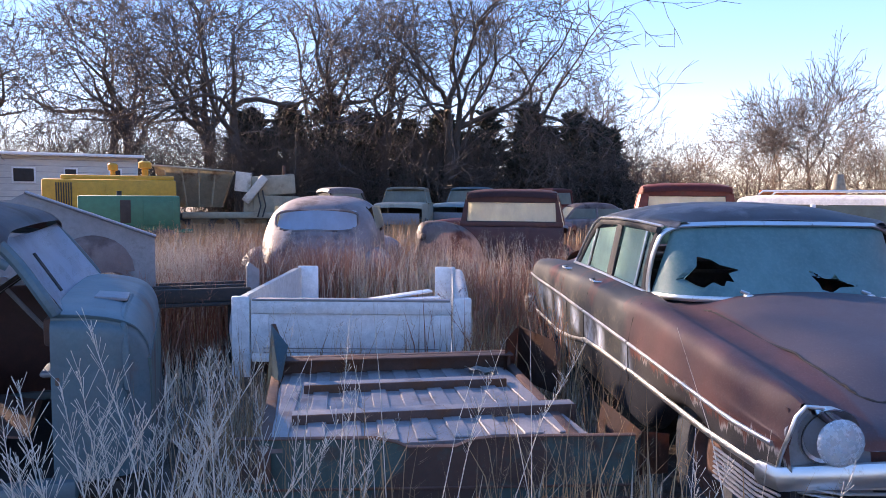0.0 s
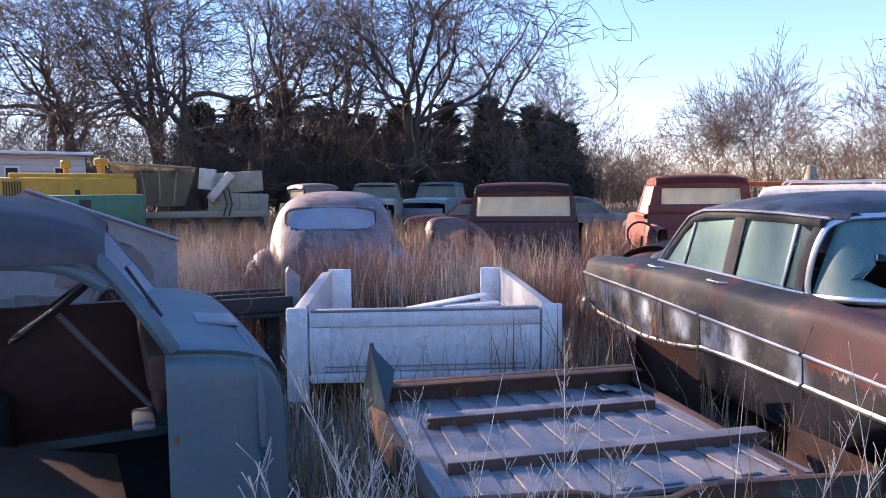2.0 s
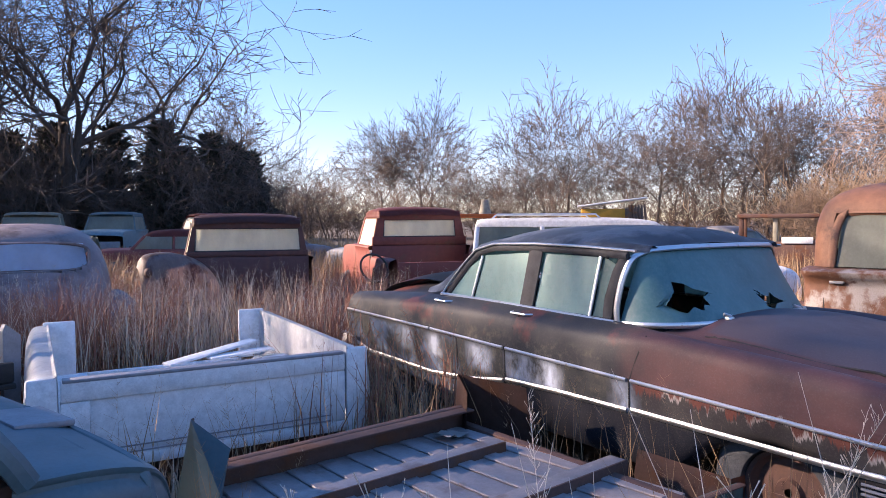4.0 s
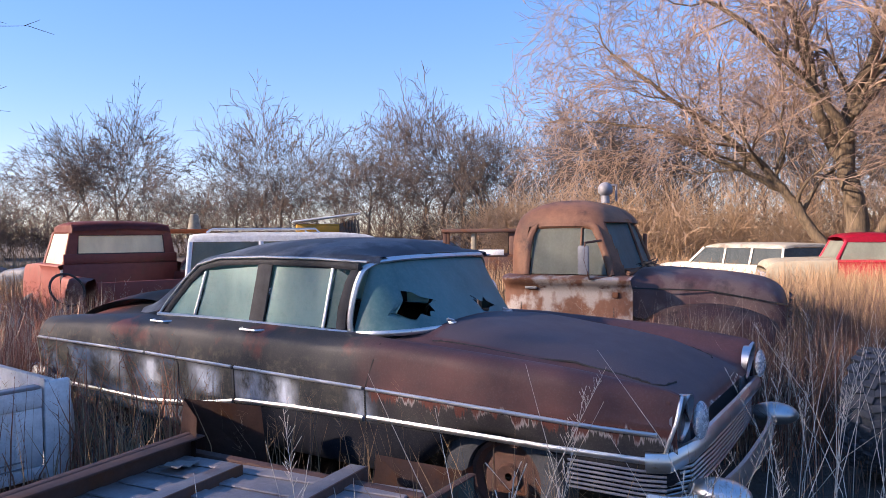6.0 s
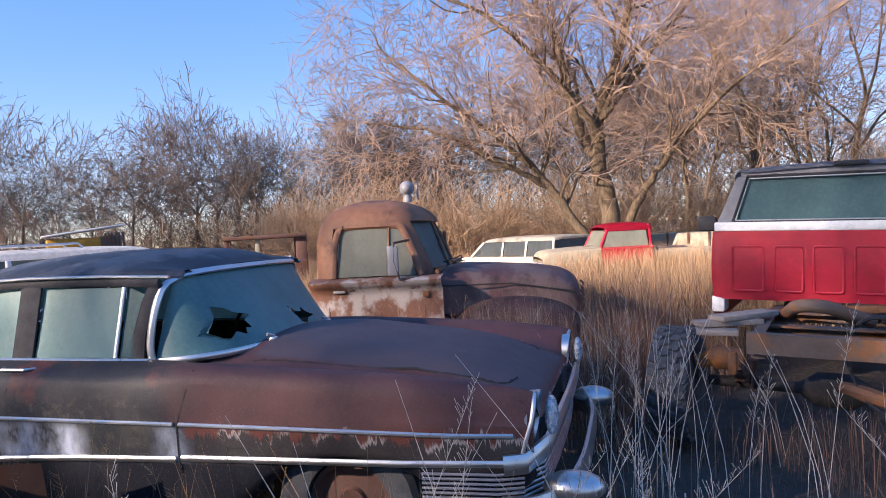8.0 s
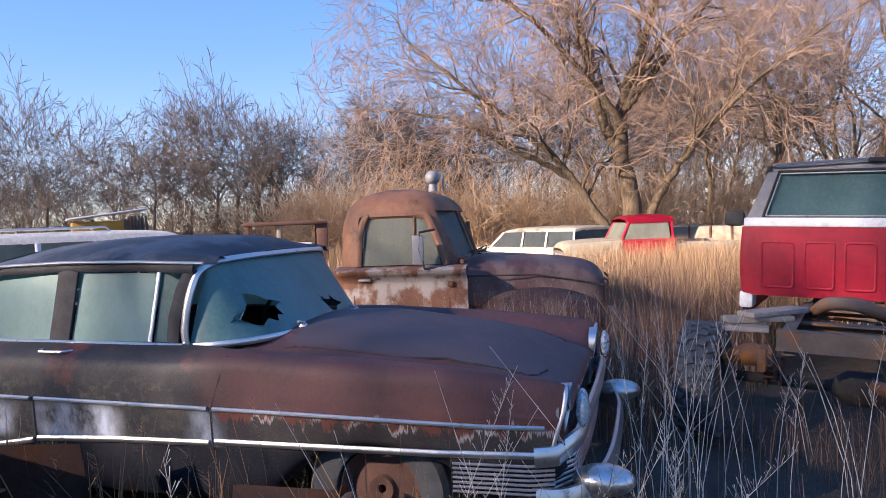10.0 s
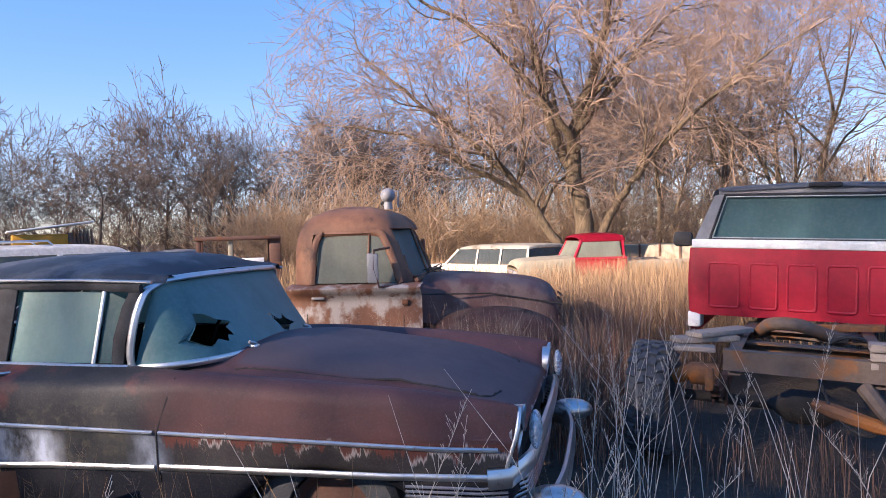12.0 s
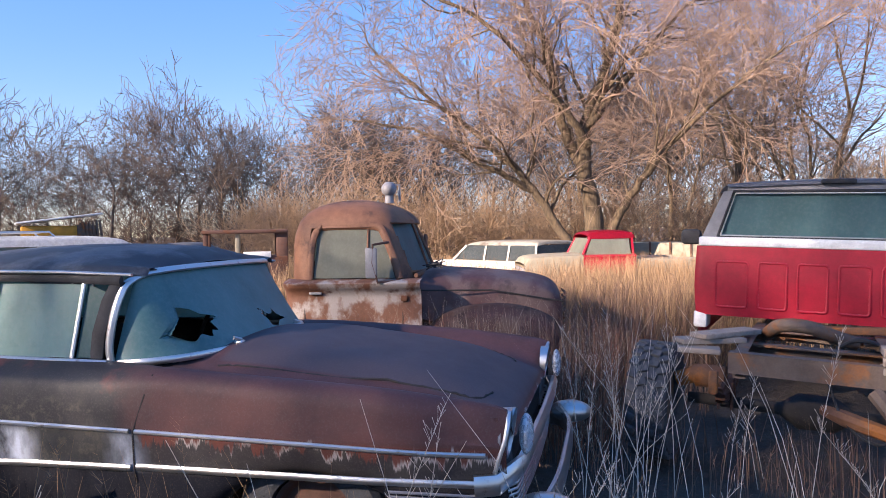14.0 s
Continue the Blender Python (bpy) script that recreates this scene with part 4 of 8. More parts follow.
def rusty_bed():
    e = Vector((0.944, 0.33, 0))
    b = thing("truck_bed_floor", frame_of(-0.55, 4.60, 0.963, 0.27), "rusty ribbed truck bed floor with a green end panel", "truck bed")
    # local x along the far header, local -y towards the walker
    W, L, z0 = 1.46, 1.36, 0.41
    floor_ = flat("floor_panel", [(-W / 2, 0), (-W / 2 * 1.06, -L), (W / 2 * 1.12, -L), (W / 2, 0)], 0.02, M["bed_floor"], b, pose(0, 0, z0 - 0.025), "grey weathered ribbed steel floor")
    n = 9
    for k in range(n):
        x0 = -W / 2 + W * (k + 0.55) / n
        g0, st = 1.09, W / n * 0.27
        bm = bmesh.new()
        plate(bm, [(x0 - st, -0.02), (x0 * g0 - st * 1.1 + 0.01, -L + 0.02), (x0 * g0 + st * 1.1 + 0.01, -L + 0.02), (x0 + st, -0.02)], 0.011, pose(0, 0, z0 - 0.0095))
        bmesh.ops.bevel(bm, geom=bm.edges[:], offset=0.005, segments=1, affect="EDGES")
        part("floor_rib", bm, M["bed_floor"], floor_, smooth=False)
    bm = bmesh.new()
    rbox(bm, (0, 0.02, z0 + 0.02), (W + 0.1, 0.05, 0.15), 0.008)
    rbox(bm, (0, -0.03, z0 + 0.085), (W + 0.1, 0.1, 0.012), 0.004)
    part("header_beam", bm, M["rust"], b)
    for y, w, ox in ((-0.42, 1.22, 0.02), (-0.98, 1.50, 0.12)):
        bm = bmesh.new()
        rbox(bm, (ox, y, z0 + 0.025), (w, 0.09, 0.012), 0.003)
        rib = part("cross_rib", bm, M["bed_floor"], b)
        box("rib_face", (ox, y - 0.052, z0 - 0.02), (w, 0.012, 0.11), M["rust"], rib, 0.004)
    # near end panel with a dipped edge
    m = pose(0.06, -L - 0.06, 0, 90, 0, -6)
    top = z0 + 0.03
    poly = [(-0.93, 0.10), (0.93, 0.10), (0.93, top), (0.28, top), (0.16, top - 0.012), (0.08, top - 0.045), (-0.14, top - 0.045), (-0.2, top - 0.02), (-0.3, top), (-0.93, top)]
    bm = bmesh.new()
    plate(bm, poly, 0.03, m)
    part("end_panel", bm, M["bed_green"], b, "rusty green end panel with a dipped edge", smooth=False)
    bm = bmesh.new()
    strip(bm, [m @ Vector((x, y, 0.01)) for x, y in poly[2:]], 0.035, 0.012)
    strip(bm, [m @ Vector((-0.93, 0.13, 0.03)), m @ Vector((0.93, 0.13, 0.03))], 0.05, 0.03)
    strip(bm, [m @ Vector((-0.93, 0.2, 0.02)), m @ Vector((0.93, 0.2, 0.02))], 0.015, 0.012)
    part("folded_edge", bm, M["rust"], b)
    for s in (1, -1):
        box("side_rail", (s * (W / 2 + 0.03), -L / 2, z0 - 0.08), (0.06, L + 0.1, 0.16), M["rust"], b, 0.012, Matrix.Rotation(radians(-2 * s), 4, "Z"))
    for x in (-0.5, 0.5):
        box("sill", (x, -L / 2, 0.17), (0.12, L, 0.34), M["rust"], b, 0.02)
    # corner plates
    def corner(pts, mat, label):
        bm = bmesh.new()
        vs = [bm.verts.new(p) for p in pts]
        bm.faces.new(vs)
        thicken(bm, 0.012)
        return part("corner_plate", bm, mat, b, label, smooth=False)
    wi = b.matrix_world.inverted()
    def loc(*p):
        return wi @ Vector(p)
    corner([loc(0.22, 5.02, 0.30), loc(0.25, 5.01, 0.645), loc(0.17, 4.72, 0.60), loc(0.15, 4.70, 0.30)], M["rust"], "rusty upright corner plate")
    corner([loc(0.25, 5.01, 0.645), loc(0.49, 4.62, 0.62), loc(0.52, 4.60, 0.27), loc(0.24, 5.01, 0.27)], M["rust"], "rusty upright corner plate")
    corner([loc(-1.40, 4.46, 0.20), loc(-1.315, 4.34, 0.735), loc(-1.17, 4.24, 0.62), loc(-1.22, 4.20, 0.45), loc(-1.26, 4.22, 0.16)], M["cab_green"], "torn green upright corner plate")
    corner([loc(-1.40, 4.46, 0.2), loc(-1.315, 4.34, 0.735), loc(-1.30, 4.38, 0.73), loc(-1.25, 4.5, 0.45), loc(-1.25, 4.5, 0.2)], M["rust"], "")
    corner([loc(0.74, 3.46, 0.2), loc(0.86, 3.50, 0.42), loc(0.72, 3.95, 0.44), loc(0.68, 3.95, 0.2)], M["rust"], "rusty corner bracket")
    corner([loc(0.86, 3.50, 0.42), loc(1.0, 3.55, 0.40), loc(1.0, 3.55, 0.2), loc(0.84, 3.5, 0.2)], M["rust"], "")
    p = bmesh.new()
    vs = [[p.verts.new((0.05 * i, 0.04 * j, 0.012 * math.sin(i * 2.1 + j) + 0.01)) for j in range(4)] for i in range(5)]
    for i in range(4):
        for j in range(3):
            p.faces.new((vs[i][j], vs[i + 1][j], vs[i + 1][j + 1], vs[i][j + 1]))
    thicken(p, 0.003)
    o = part("paper_scrap", p, M["litter"])
    o.matrix_world = pose(-0.05, 4.5, 0.43, 0, 8, 30)
    tagged(o, "crumpled pale scrap lying on the ribbed bed floor", "litter")
    return b


white_box()
rusty_bed()

# ---- doorless green truck cab: local x forward, y inward from the open door side ----
def green_cab():
    b = thing("truck_cab", frame_of(-1.81, 2.83, 0.891, 0.454), "weathered teal old truck cab without near door or hood", "truck cab")
    W = 1.66
    # roof shell
    bm = bmesh.new()
    secs = []
    for x, zc, ze, ins in ((-0.10, 1.40, 1.355, 0.09), (-0.16, 1.455, 1.37, 0.05), (-0.30, 1.505, 1.375, 0.03), (-0.6, 1.54, 1.378, 0.02), (-0.95, 1.535, 1.37, 0.02), (-1.22, 1.48, 1.36, 0.05), (-1.32, 1.38, 1.30, 0.08)):
        secs.append([(x, ins - 0.01, ze - 0.05), (x, ins, ze), (x, ins + 0.05, ze + (zc - ze) * 0.55), (x, ins + 0.17, ze + (zc - ze) * 0.85), (x, W / 2, zc), (x, W - ins - 0.17, ze + (zc - ze) * 0.85), (x, W - ins - 0.05, ze + (zc - ze) * 0.55), (x, W - ins, ze), (x, W - ins + 0.01, ze - 0.05)])
    loft(bm, secs, 30, 41)
    thicken(bm, 0.03)
    part("roof", bm, M["cab_roof"], b, "faded grey cab roof with reddish wear")
    # rear wall with its window
    bm = bmesh.new()
    for c, s in (((-1.3, W / 2, 0.67), (0.04, W - 0.06, 0.78)), ((-1.3, W / 2, 1.33), (0.04, W - 0.2, 0.10)), ((-1.3, 0.25, 1.17), (0.04, 0.40, 0.26)), ((-1.3, W - 0.25, 1.17), (0.04, 0.40, 0.26))):
        rbox(bm, c, s, 0.015)
    part("rear_wall", bm, M["cab_green"], b)
    for s in (0, 1):
        y = 0.02 if s == 0 else W - 0.02
        # windshield pillar, hinge pillar, rear door pillar, header over the door
        bm = bmesh.new()
        strip(bm, [tuple(p) for p in curve([(0.085, y, 1.03), (0.04, y, 1.105), (-0.06, y + (0.05 if s == 0 else -0.05), 1.25), (-0.17, y + (0.07 if s == 0 else -0.07), 1.38)], 10)], 0.04, 0.05, up=(1, 0, 0.6))
        part("windshield_pillar", bm, M["cab_green"], b)
        bm = bmesh.new()
        rbox(bm, (0.12, y, 0.60), (0.07, 0.04, 0.72), 0.02)
        part("hinge_pillar", bm, M["cab_green"], b)
        bm = bmesh.new()
        strip(bm, [(-1.0, y, 0.26), (-0.98, y, 0.9), (-0.93, y + (0.04 if s == 0 else -0.04), 1.36)], 0.045, 0.12, up=(1, 0, 0))
        rbox(bm, (-1.16, y, 0.78), (0.32, 0.05, 1.1), 0.02)
        part("rear_pillar", bm, M["cab_green"], b)
        bm = bmesh.new()
        strip(bm, [tuple(p) for p in curve([(-0.10, y + (0.05 if s == 0 else -0.05), 1.24), (-0.24, y + (0.03 if s == 0 else -0.03), 1.315), (-0.5, y + (0.02 if s == 0 else -0.02), 1.335), (-0.95, y, 1.335)], 12)], 0.03, 0.04)
        part("door_header", bm, M["cab_green"], b)
        box("sill", (-0.45, y, 0.24), (1.2, 0.1, 0.12), M["cab_green"], b, 0.03)
    # the far door still hangs there, glass gone
    bm = bmesh.new()
    rbox(bm, (-0.42, W - 0.02, 0.62), (1.0, 0.05, 0.72), 0.03)
    part("far_door", bm, M["brown"], b)
    bm = bmesh.new()
    for k in range(5):
        rbox(bm, (-0.78 + 0.1 * k, W - 0.02, 1.0 + 0.012 * (k % 2)), (0.1, 0.012, 0.05), 0.004)
    part("broken_glass", bm, M["sky_glass"], b)
    # windshield
    pane("windshield", [(0.12, 0.07, 1.02), (0.12, W - 0.07, 1.02), (-0.13, W - 0.10, 1.37), (-0.13, 0.10, 1.37)], 0.012, M["sky_glass"], b, "dusty bluish flat windshield glass", bow=-0.05)
    moulding("gasket", [(0.07, 0.30, 1.10), (-0.04, 0.30, 1.28)], 0.012, 0.03, M["rubber"], b, up=(0, 1, 0))
    # cowl: the rounded box ahead of the windshield
    bm = bmesh.new()
    secs = []
    for x, z, ins in ((0.06, 1.045, 0.0), (0.2, 1.035, 0.0), (0.32, 1.01, 0.01), (0.40, 0.965, 0.04), (0.445, 0.88, 0.075), (0.455, 0.78, 0.09)):
        secs.append([(x, ins, 0.28), (x, ins - 0.01, 0.55), (x, ins, z - 0.12), (x, ins + 0.03, z - 0.04), (x, ins + 0.10, z), (x, W / 2, z + 0.02), (x, W - ins - 0.10, z), (x, W - ins - 0.03, z - 0.04), (x, W - ins, z - 0.12), (x, W - ins + 0.01, 0.55), (x, W - ins, 0.28)])
    loft(bm, secs, 22, 51)
    part("cowl", bm, M["cab_green"], b)
    flat("firewall", [(0.08, 0.26), (W - 0.08, 0.26), (W - 0.08, 0.80), (0.08, 0.80)], 0.02, M["bed_green"], b, Matrix.Translation((0.45, 0, 0)) @ Matrix(((0, 0, 1, 0), (1, 0, 0, 0), (0, 1, 0, 0), (0, 0, 0, 1))))
    bm = bmesh.new()
    rbox(bm, (0.27, 0.5, 1.04), (0.15, 0.22, 0.018), 0.006, Matrix.Rotation(radians(6), 4, "Y"))
    part("cowl_vent", bm, M["grey_paint"], b)
    bm = bmesh.new()
    strip(bm, [tuple(p) for p in curve([(0.36, 0.012, 0.40), (0.36, 0.008, 0.75), (0.355, 0.04, 0.92), (0.34, 0.13, 0.995), (0.34, 0.7, 1.012)], 22)], 0.03, 0.028)
    part("cowl_bead", bm, M["cab_green"], b)
    bm = bmesh.new()
    strip(bm, [tuple(p) for p in curve([(0.27, 0.006, 0.40), (0.27, 0.003, 0.75), (0.27, 0.035, 0.95), (0.26, 0.125, 1.015), (0.26, 0.35, 1.028)], 22)], 0.02, 0.016)
    part("cowl_bead", bm, M["cab_green"], b)
    # inside
    box("cab_floor", (-0.45, W / 2, 0.22), (1.75, W - 0.1, 0.05), M["dark"], b)
    bm = bmesh.new()
    rbox(bm, (-0.85, W / 2, 0.42), (0.62, W - 0.2, 0.34), 0.06)
    part("seat_base", bm, M["seat"], b)
    flat("floor_sheet", [(0, 0), (0.5, 0.02), (0.46, 0.62), (0.02, 0.66)], 0.01, M["rust"], b, pose(-0.55, 0.12, 0.56, 0, 12, 0))
    box("dashboard", (0.06, W / 2, 0.93), (0.10, W - 0.30, 0.13), M["rust"], b, 0.018)
    bar("steering_column", [(0.05, 1.1, 0.55), (-0.32, 1.1, 1.02)], 0.014, M["grey_paint"], b)
    mm = Matrix.Translation((-0.33, 1.1, 1.03)) @ Matrix.Rotation(radians(-38), 4, "Y")
    bar("steering_wheel", [mm @ Vector((0.2 * math.cos(a), 0.2 * math.sin(a), 0)) for a in np.linspace(0, 2 * math.pi, 30)], 0.012, M["dark"], b)
    for a in (0.6, 2.7, 4.7):
        bar("wheel_spoke", [mm @ Vector((0, 0, 0)), mm @ Vector((0.2 * math.cos(a), 0.2 * math.sin(a), 0))], 0.009, M["grey_paint"], b)
    box("door_latch", (0.085, 0.0, 0.74), (0.02, 0.03, 0.04), M["chassis"], b, 0.01)
    bm = bmesh.new()
    bmesh.ops.create_uvsphere(bm, u_segments=14, v_segments=8, radius=0.05, matrix=Matrix.Translation((0.05, 0.24, 0.84)) @ Matrix.Diagonal((0.6, 0.6, 1.4, 1)))
    part("heater_box", bm, M["rust"], b)
    box("glove_tray", (0.0, 0.42, 0.70), (0.08, 0.22, 0.03), M["grey_paint"], b, 0.015)
    return b


green_cab()

# ---- pickups seen from behind, and other vehicles ----
def pickup(m, label, paint, roof_paint, glass, W=1.80, roof_h=1.66, belt=1.08, depth=1.15, hood=True, hood_paint="", bed=0.0, group="", roof_label="", cat="pickup truck", win=(0.72, 0.30)):
    """An old pickup cab: local +y forward, origin on the ground under the cab's rear wall."""
    b = thing("pickup_truck", m, label, cat, group)
    h = W / 2
    z0 = 0.35
    # lower body
    bm = bmesh.new()
    secs = [[(-h + 0.04, y, z0), (-h, y, z0 + 0.3), (-h, y, belt - 0.12), (-h + 0.05, y, belt), (0, y, belt), (h - 0.05, y, belt), (h, y, belt - 0.12), (h, y, z0 + 0.3), (h - 0.04, y, z0)] for y in (0.0, depth * 0.5, depth)]
    loft(bm, secs, 4, 33)
    rbox(bm, (0, 0.02, (z0 + belt) / 2), (W - 0.08, 0.04, belt - z0), 0.02)
    part("cab_body", bm, M[paint], b)
    # rear wall round the window
    ww, wh = win
    zt = roof_h - 0.16
    zc = zt - 0.045 - wh / 2
    bm = bmesh.new()
    top = h - 0.16
    rbox(bm, (0, 0.03, (zc - wh / 2 + belt) / 2), (W - 0.1, 0.04, max(0.02, zc - wh / 2 - belt)), 0.006)
    rbox(bm, (0, 0.055, (zt + zc + wh / 2) / 2 + 0.055), (2 * top, 0.05, zt - zc - wh / 2 + 0.11), 0.006)
    for s in (1, -1):
        plate(bm, [(s * ww, zc - wh / 2 - 0.01), (s * (h - 0.05), belt), (s * (top + 0.02), zt), (s * (ww - 0.02), zc + wh / 2 + 0.02)], 0.04, pose(0, 0.045, 0, 90))
    part("rear_wall", bm, M[paint], b)
    pane("rear_glass", [(-ww, 0.035, zc - wh / 2), (ww, 0.035, zc - wh / 2), (ww - 0.02, 0.06, zc + wh / 2), (-ww + 0.02, 0.06, zc + wh / 2)], 0.008, M[glass], b, "creamy frosted rear window" if glass == "cream_glass" else "")
    bm = bmesh.new()
    strip(bm, [(-ww, 0.02, zc - wh / 2), (ww, 0.02, zc - wh / 2), (ww - 0.02, 0.045, zc + wh / 2), (-ww + 0.02, 0.045, zc + wh / 2), (-ww, 0.02, zc - wh / 2)], 0.02, 0.025, up=(0, 1, 0.1))
    part("window_gasket", bm, M["rubber"], b)
    # roof
    bm = bmesh.new()
    rs = []
    for y, z, i in ((-0.02, roof_h - 0.13, 0.03), (0.0, roof_h - 0.075, 0.02), (0.06, roof_h - 0.03, 0.01), (0.3, roof_h, 0), (depth * 0.6, roof_h, 0), (depth - 0.2, roof_h - 0.03, 0.01), (depth - 0.12, roof_h - 0.09, 0.03)):
        rs.append([(-top - 0.03 + i, y, zt - 0.02), (-top - 0.02 + i, y, zt + 0.03), (-top + 0.08, y, z - 0.015), (0, y, z + 0.012), (top - 0.08, y, z - 0.015), (top + 0.02 - i, y, zt + 0.03), (top + 0.03 - i, y, zt - 0.02)])
    loft(bm, rs, 16, 27)
    thicken(bm, 0.025)
    part("roof", bm, M[roof_paint], b, roof_label)
    for s in (1, -1):
        bm = bmesh.new()
        strip(bm, [(s * (h - 0.05), depth, belt), (s * (top + 0.01), depth - 0.18, zt)], 0.04, 0.06, up=(0, 1, 0.3))
        part("windshield_pillar", bm, M[paint], b)
        pane("side_glass", [(s * (h - 0.05), 0.10, belt), (s * (h - 0.05), depth - 0.06, belt), (s * (top + 0.01), depth - 0.22, zt), (s * (top + 0.01), 0.12, zt)], 0.008, M[glass], b)
        moulding("door_gap", [(s * (h + 0.001), 0.22, z0 + 0.05), (s * (h + 0.001), 0.22, belt - 0.1)], 0.006, 0.008, M["dark"], b, up=(0, 1, 0))
    pane("windshield", [(-h + 0.06, depth, belt), (h - 0.06, depth, belt), (top, depth - 0.17, zt), (-top, depth - 0.17, zt)], 0.008, M[glass], b)
    box("bench_seat", (0, 0.3, 0.78), (W - 0.3, 0.35, 0.5), M["seat"], b, 0.06)
    if hood:
        bm = bmesh.new()
        hs = [[(-h, y, 0.4), (-h, y, zz - 0.1), (-h + 0.12, y, zz), (0, y, zz + 0.03), (h - 0.12, y, zz), (h, y, zz - 0.1), (h, y, 0.4)] for y, zz in ((depth, belt), (depth + 0.7, belt - 0.02), (depth + 1.15, belt - 0.06), (depth + 1.28, belt - 0.2))]
        loft(bm, hs, 12, 25)
        part("hood", bm, M[hood_paint or paint], b)
        box("grille", (0, depth + 1.26, 0.62), (W - 0.2, 0.05, 0.4), M["grey_paint"], b)
        for s in (1, -1):
            w = tyre("wheel", pose(s * (h - 0.14), depth + 0.65, 0.33), 0.35, 0.19, b, 20)
    if not hood:
        for s in (1, -1):
            tyre("wheel", pose(s * (h - 0.14), 0.55, 0.25), 0.35, 0.19, b, 16)
    for s in (1, -1):
        bar("frame_rail", [(s * 0.42, 0.1, 0.46), (s * 0.42, -max(0.4, bed), 0.46)], 0.05, M["rust"], b)
    if bed:
        for s in (1, -1):
            bm = bmesh.new()
            bs = [[(s * (h - 0.12), y, 0.5), (s * (h - 0.12), y, 0.96), (s * (h - 0.06), y, 0.985), (s * h, y, 0.94), (s * (h + 0.01), y, 0.7), (s * (h - 0.04), y, 0.4)] for y in (-0.05, -bed * 0.5, -bed)]
            loft(bm, bs, 6, 19)
            part("bed_side", bm, M[hood_paint or paint], b)
        box("bed_floor", (0, -bed / 2 - 0.03, 0.52), (W - 0.24, bed, 0.04), M[paint], b)
        box("tailgate", (0, -bed, 0.74), (W - 0.26, 0.04, 0.42), M[paint], b, 0.01)
        for s in (1, -1):
            tyre("wheel", pose(s * (h - 0.16), -bed * 0.55, 0.33), 0.35, 0.19, b, 20)
    return b


pickup(pose(0.08, 11.58, 0, 0, 0, -4), "dark maroon sixties pickup cab with a creamy frosted rear window", "brown", "brown", "cream_glass", win=(0.735, 0.325), roof_h=1.67, belt=1.06)
box_r = pickup(pose(2.98, 12.1, 0, 0, 0, -6), "rusty red old pickup cab with a creamy frosted rear window", "red", "red", "cream_glass", win=(0.63, 0.28), W=1.74, roof_h=1.79, belt=1.16, bed=1.3)
pickup(pose(-4.1, 27.2, 0.1, 0, 0, 178), "dusty beige old pickup facing the yard, far off in the weeds", "beige", "beige", "grey_glass", group="far pickups", roof_h=1.78, belt=1.2)
pickup(pose(-1.6, 29.2, 0.1, 0, 0, 160), "pale blue old pickup far off in the weeds", "teal_far", "teal_far", "grey_glass", group="far pickups", roof_h=1.82, belt=1.2)
pickup(pose(2.0, 31.0, 0.1, 0, 0, 120), "dull red old pickup far off near the trees", "red", "red", "grey_glass", group="far pickups", roof_h=1.80, belt=1.15, bed=1.6)
pickup(pose(-5.6, 20.2, 0.0, 0, 0, -60), "stripped black pickup cab with a pale roof frame", "dark", "grey_paint", "grey_glass", roof_h=1.78, belt=1.25, hood=False)
pickup(pose(15.0, 4.1, -0.1, 0, 0, 24), "bright red pickup with a faded tan hood, in tall grass", "bright_red", "bright_red", "grey_glass", roof_h=1.62, belt=1.1, W=1.75, hood_paint="beige", bed=1.4)


def wheel_rim_leaning():
    bm = bmesh.new()
    tube(bm, [(0.22 * math.cos(a), 0, 0.22 * math.sin(a)) for a in np.linspace(0, 2 * math.pi, 30)], 0.016, 6)
    o = part("steering_wheel", bm, M["dark"])
    o.matrix_world = pose(1.75, 10.9, 0.88, -25, 0, 10)
    bm = bmesh.new()
    tube(bm, [(0, 0, 0), (0, 0.3, -0.4), (0, 0.35, -0.86)], 0.022, 6)
    part("column", bm, M["rust"], o)
    tagged(o, "thin black steering wheel on a bare column in the weeds", "steering wheel")


wheel_rim_leaning()


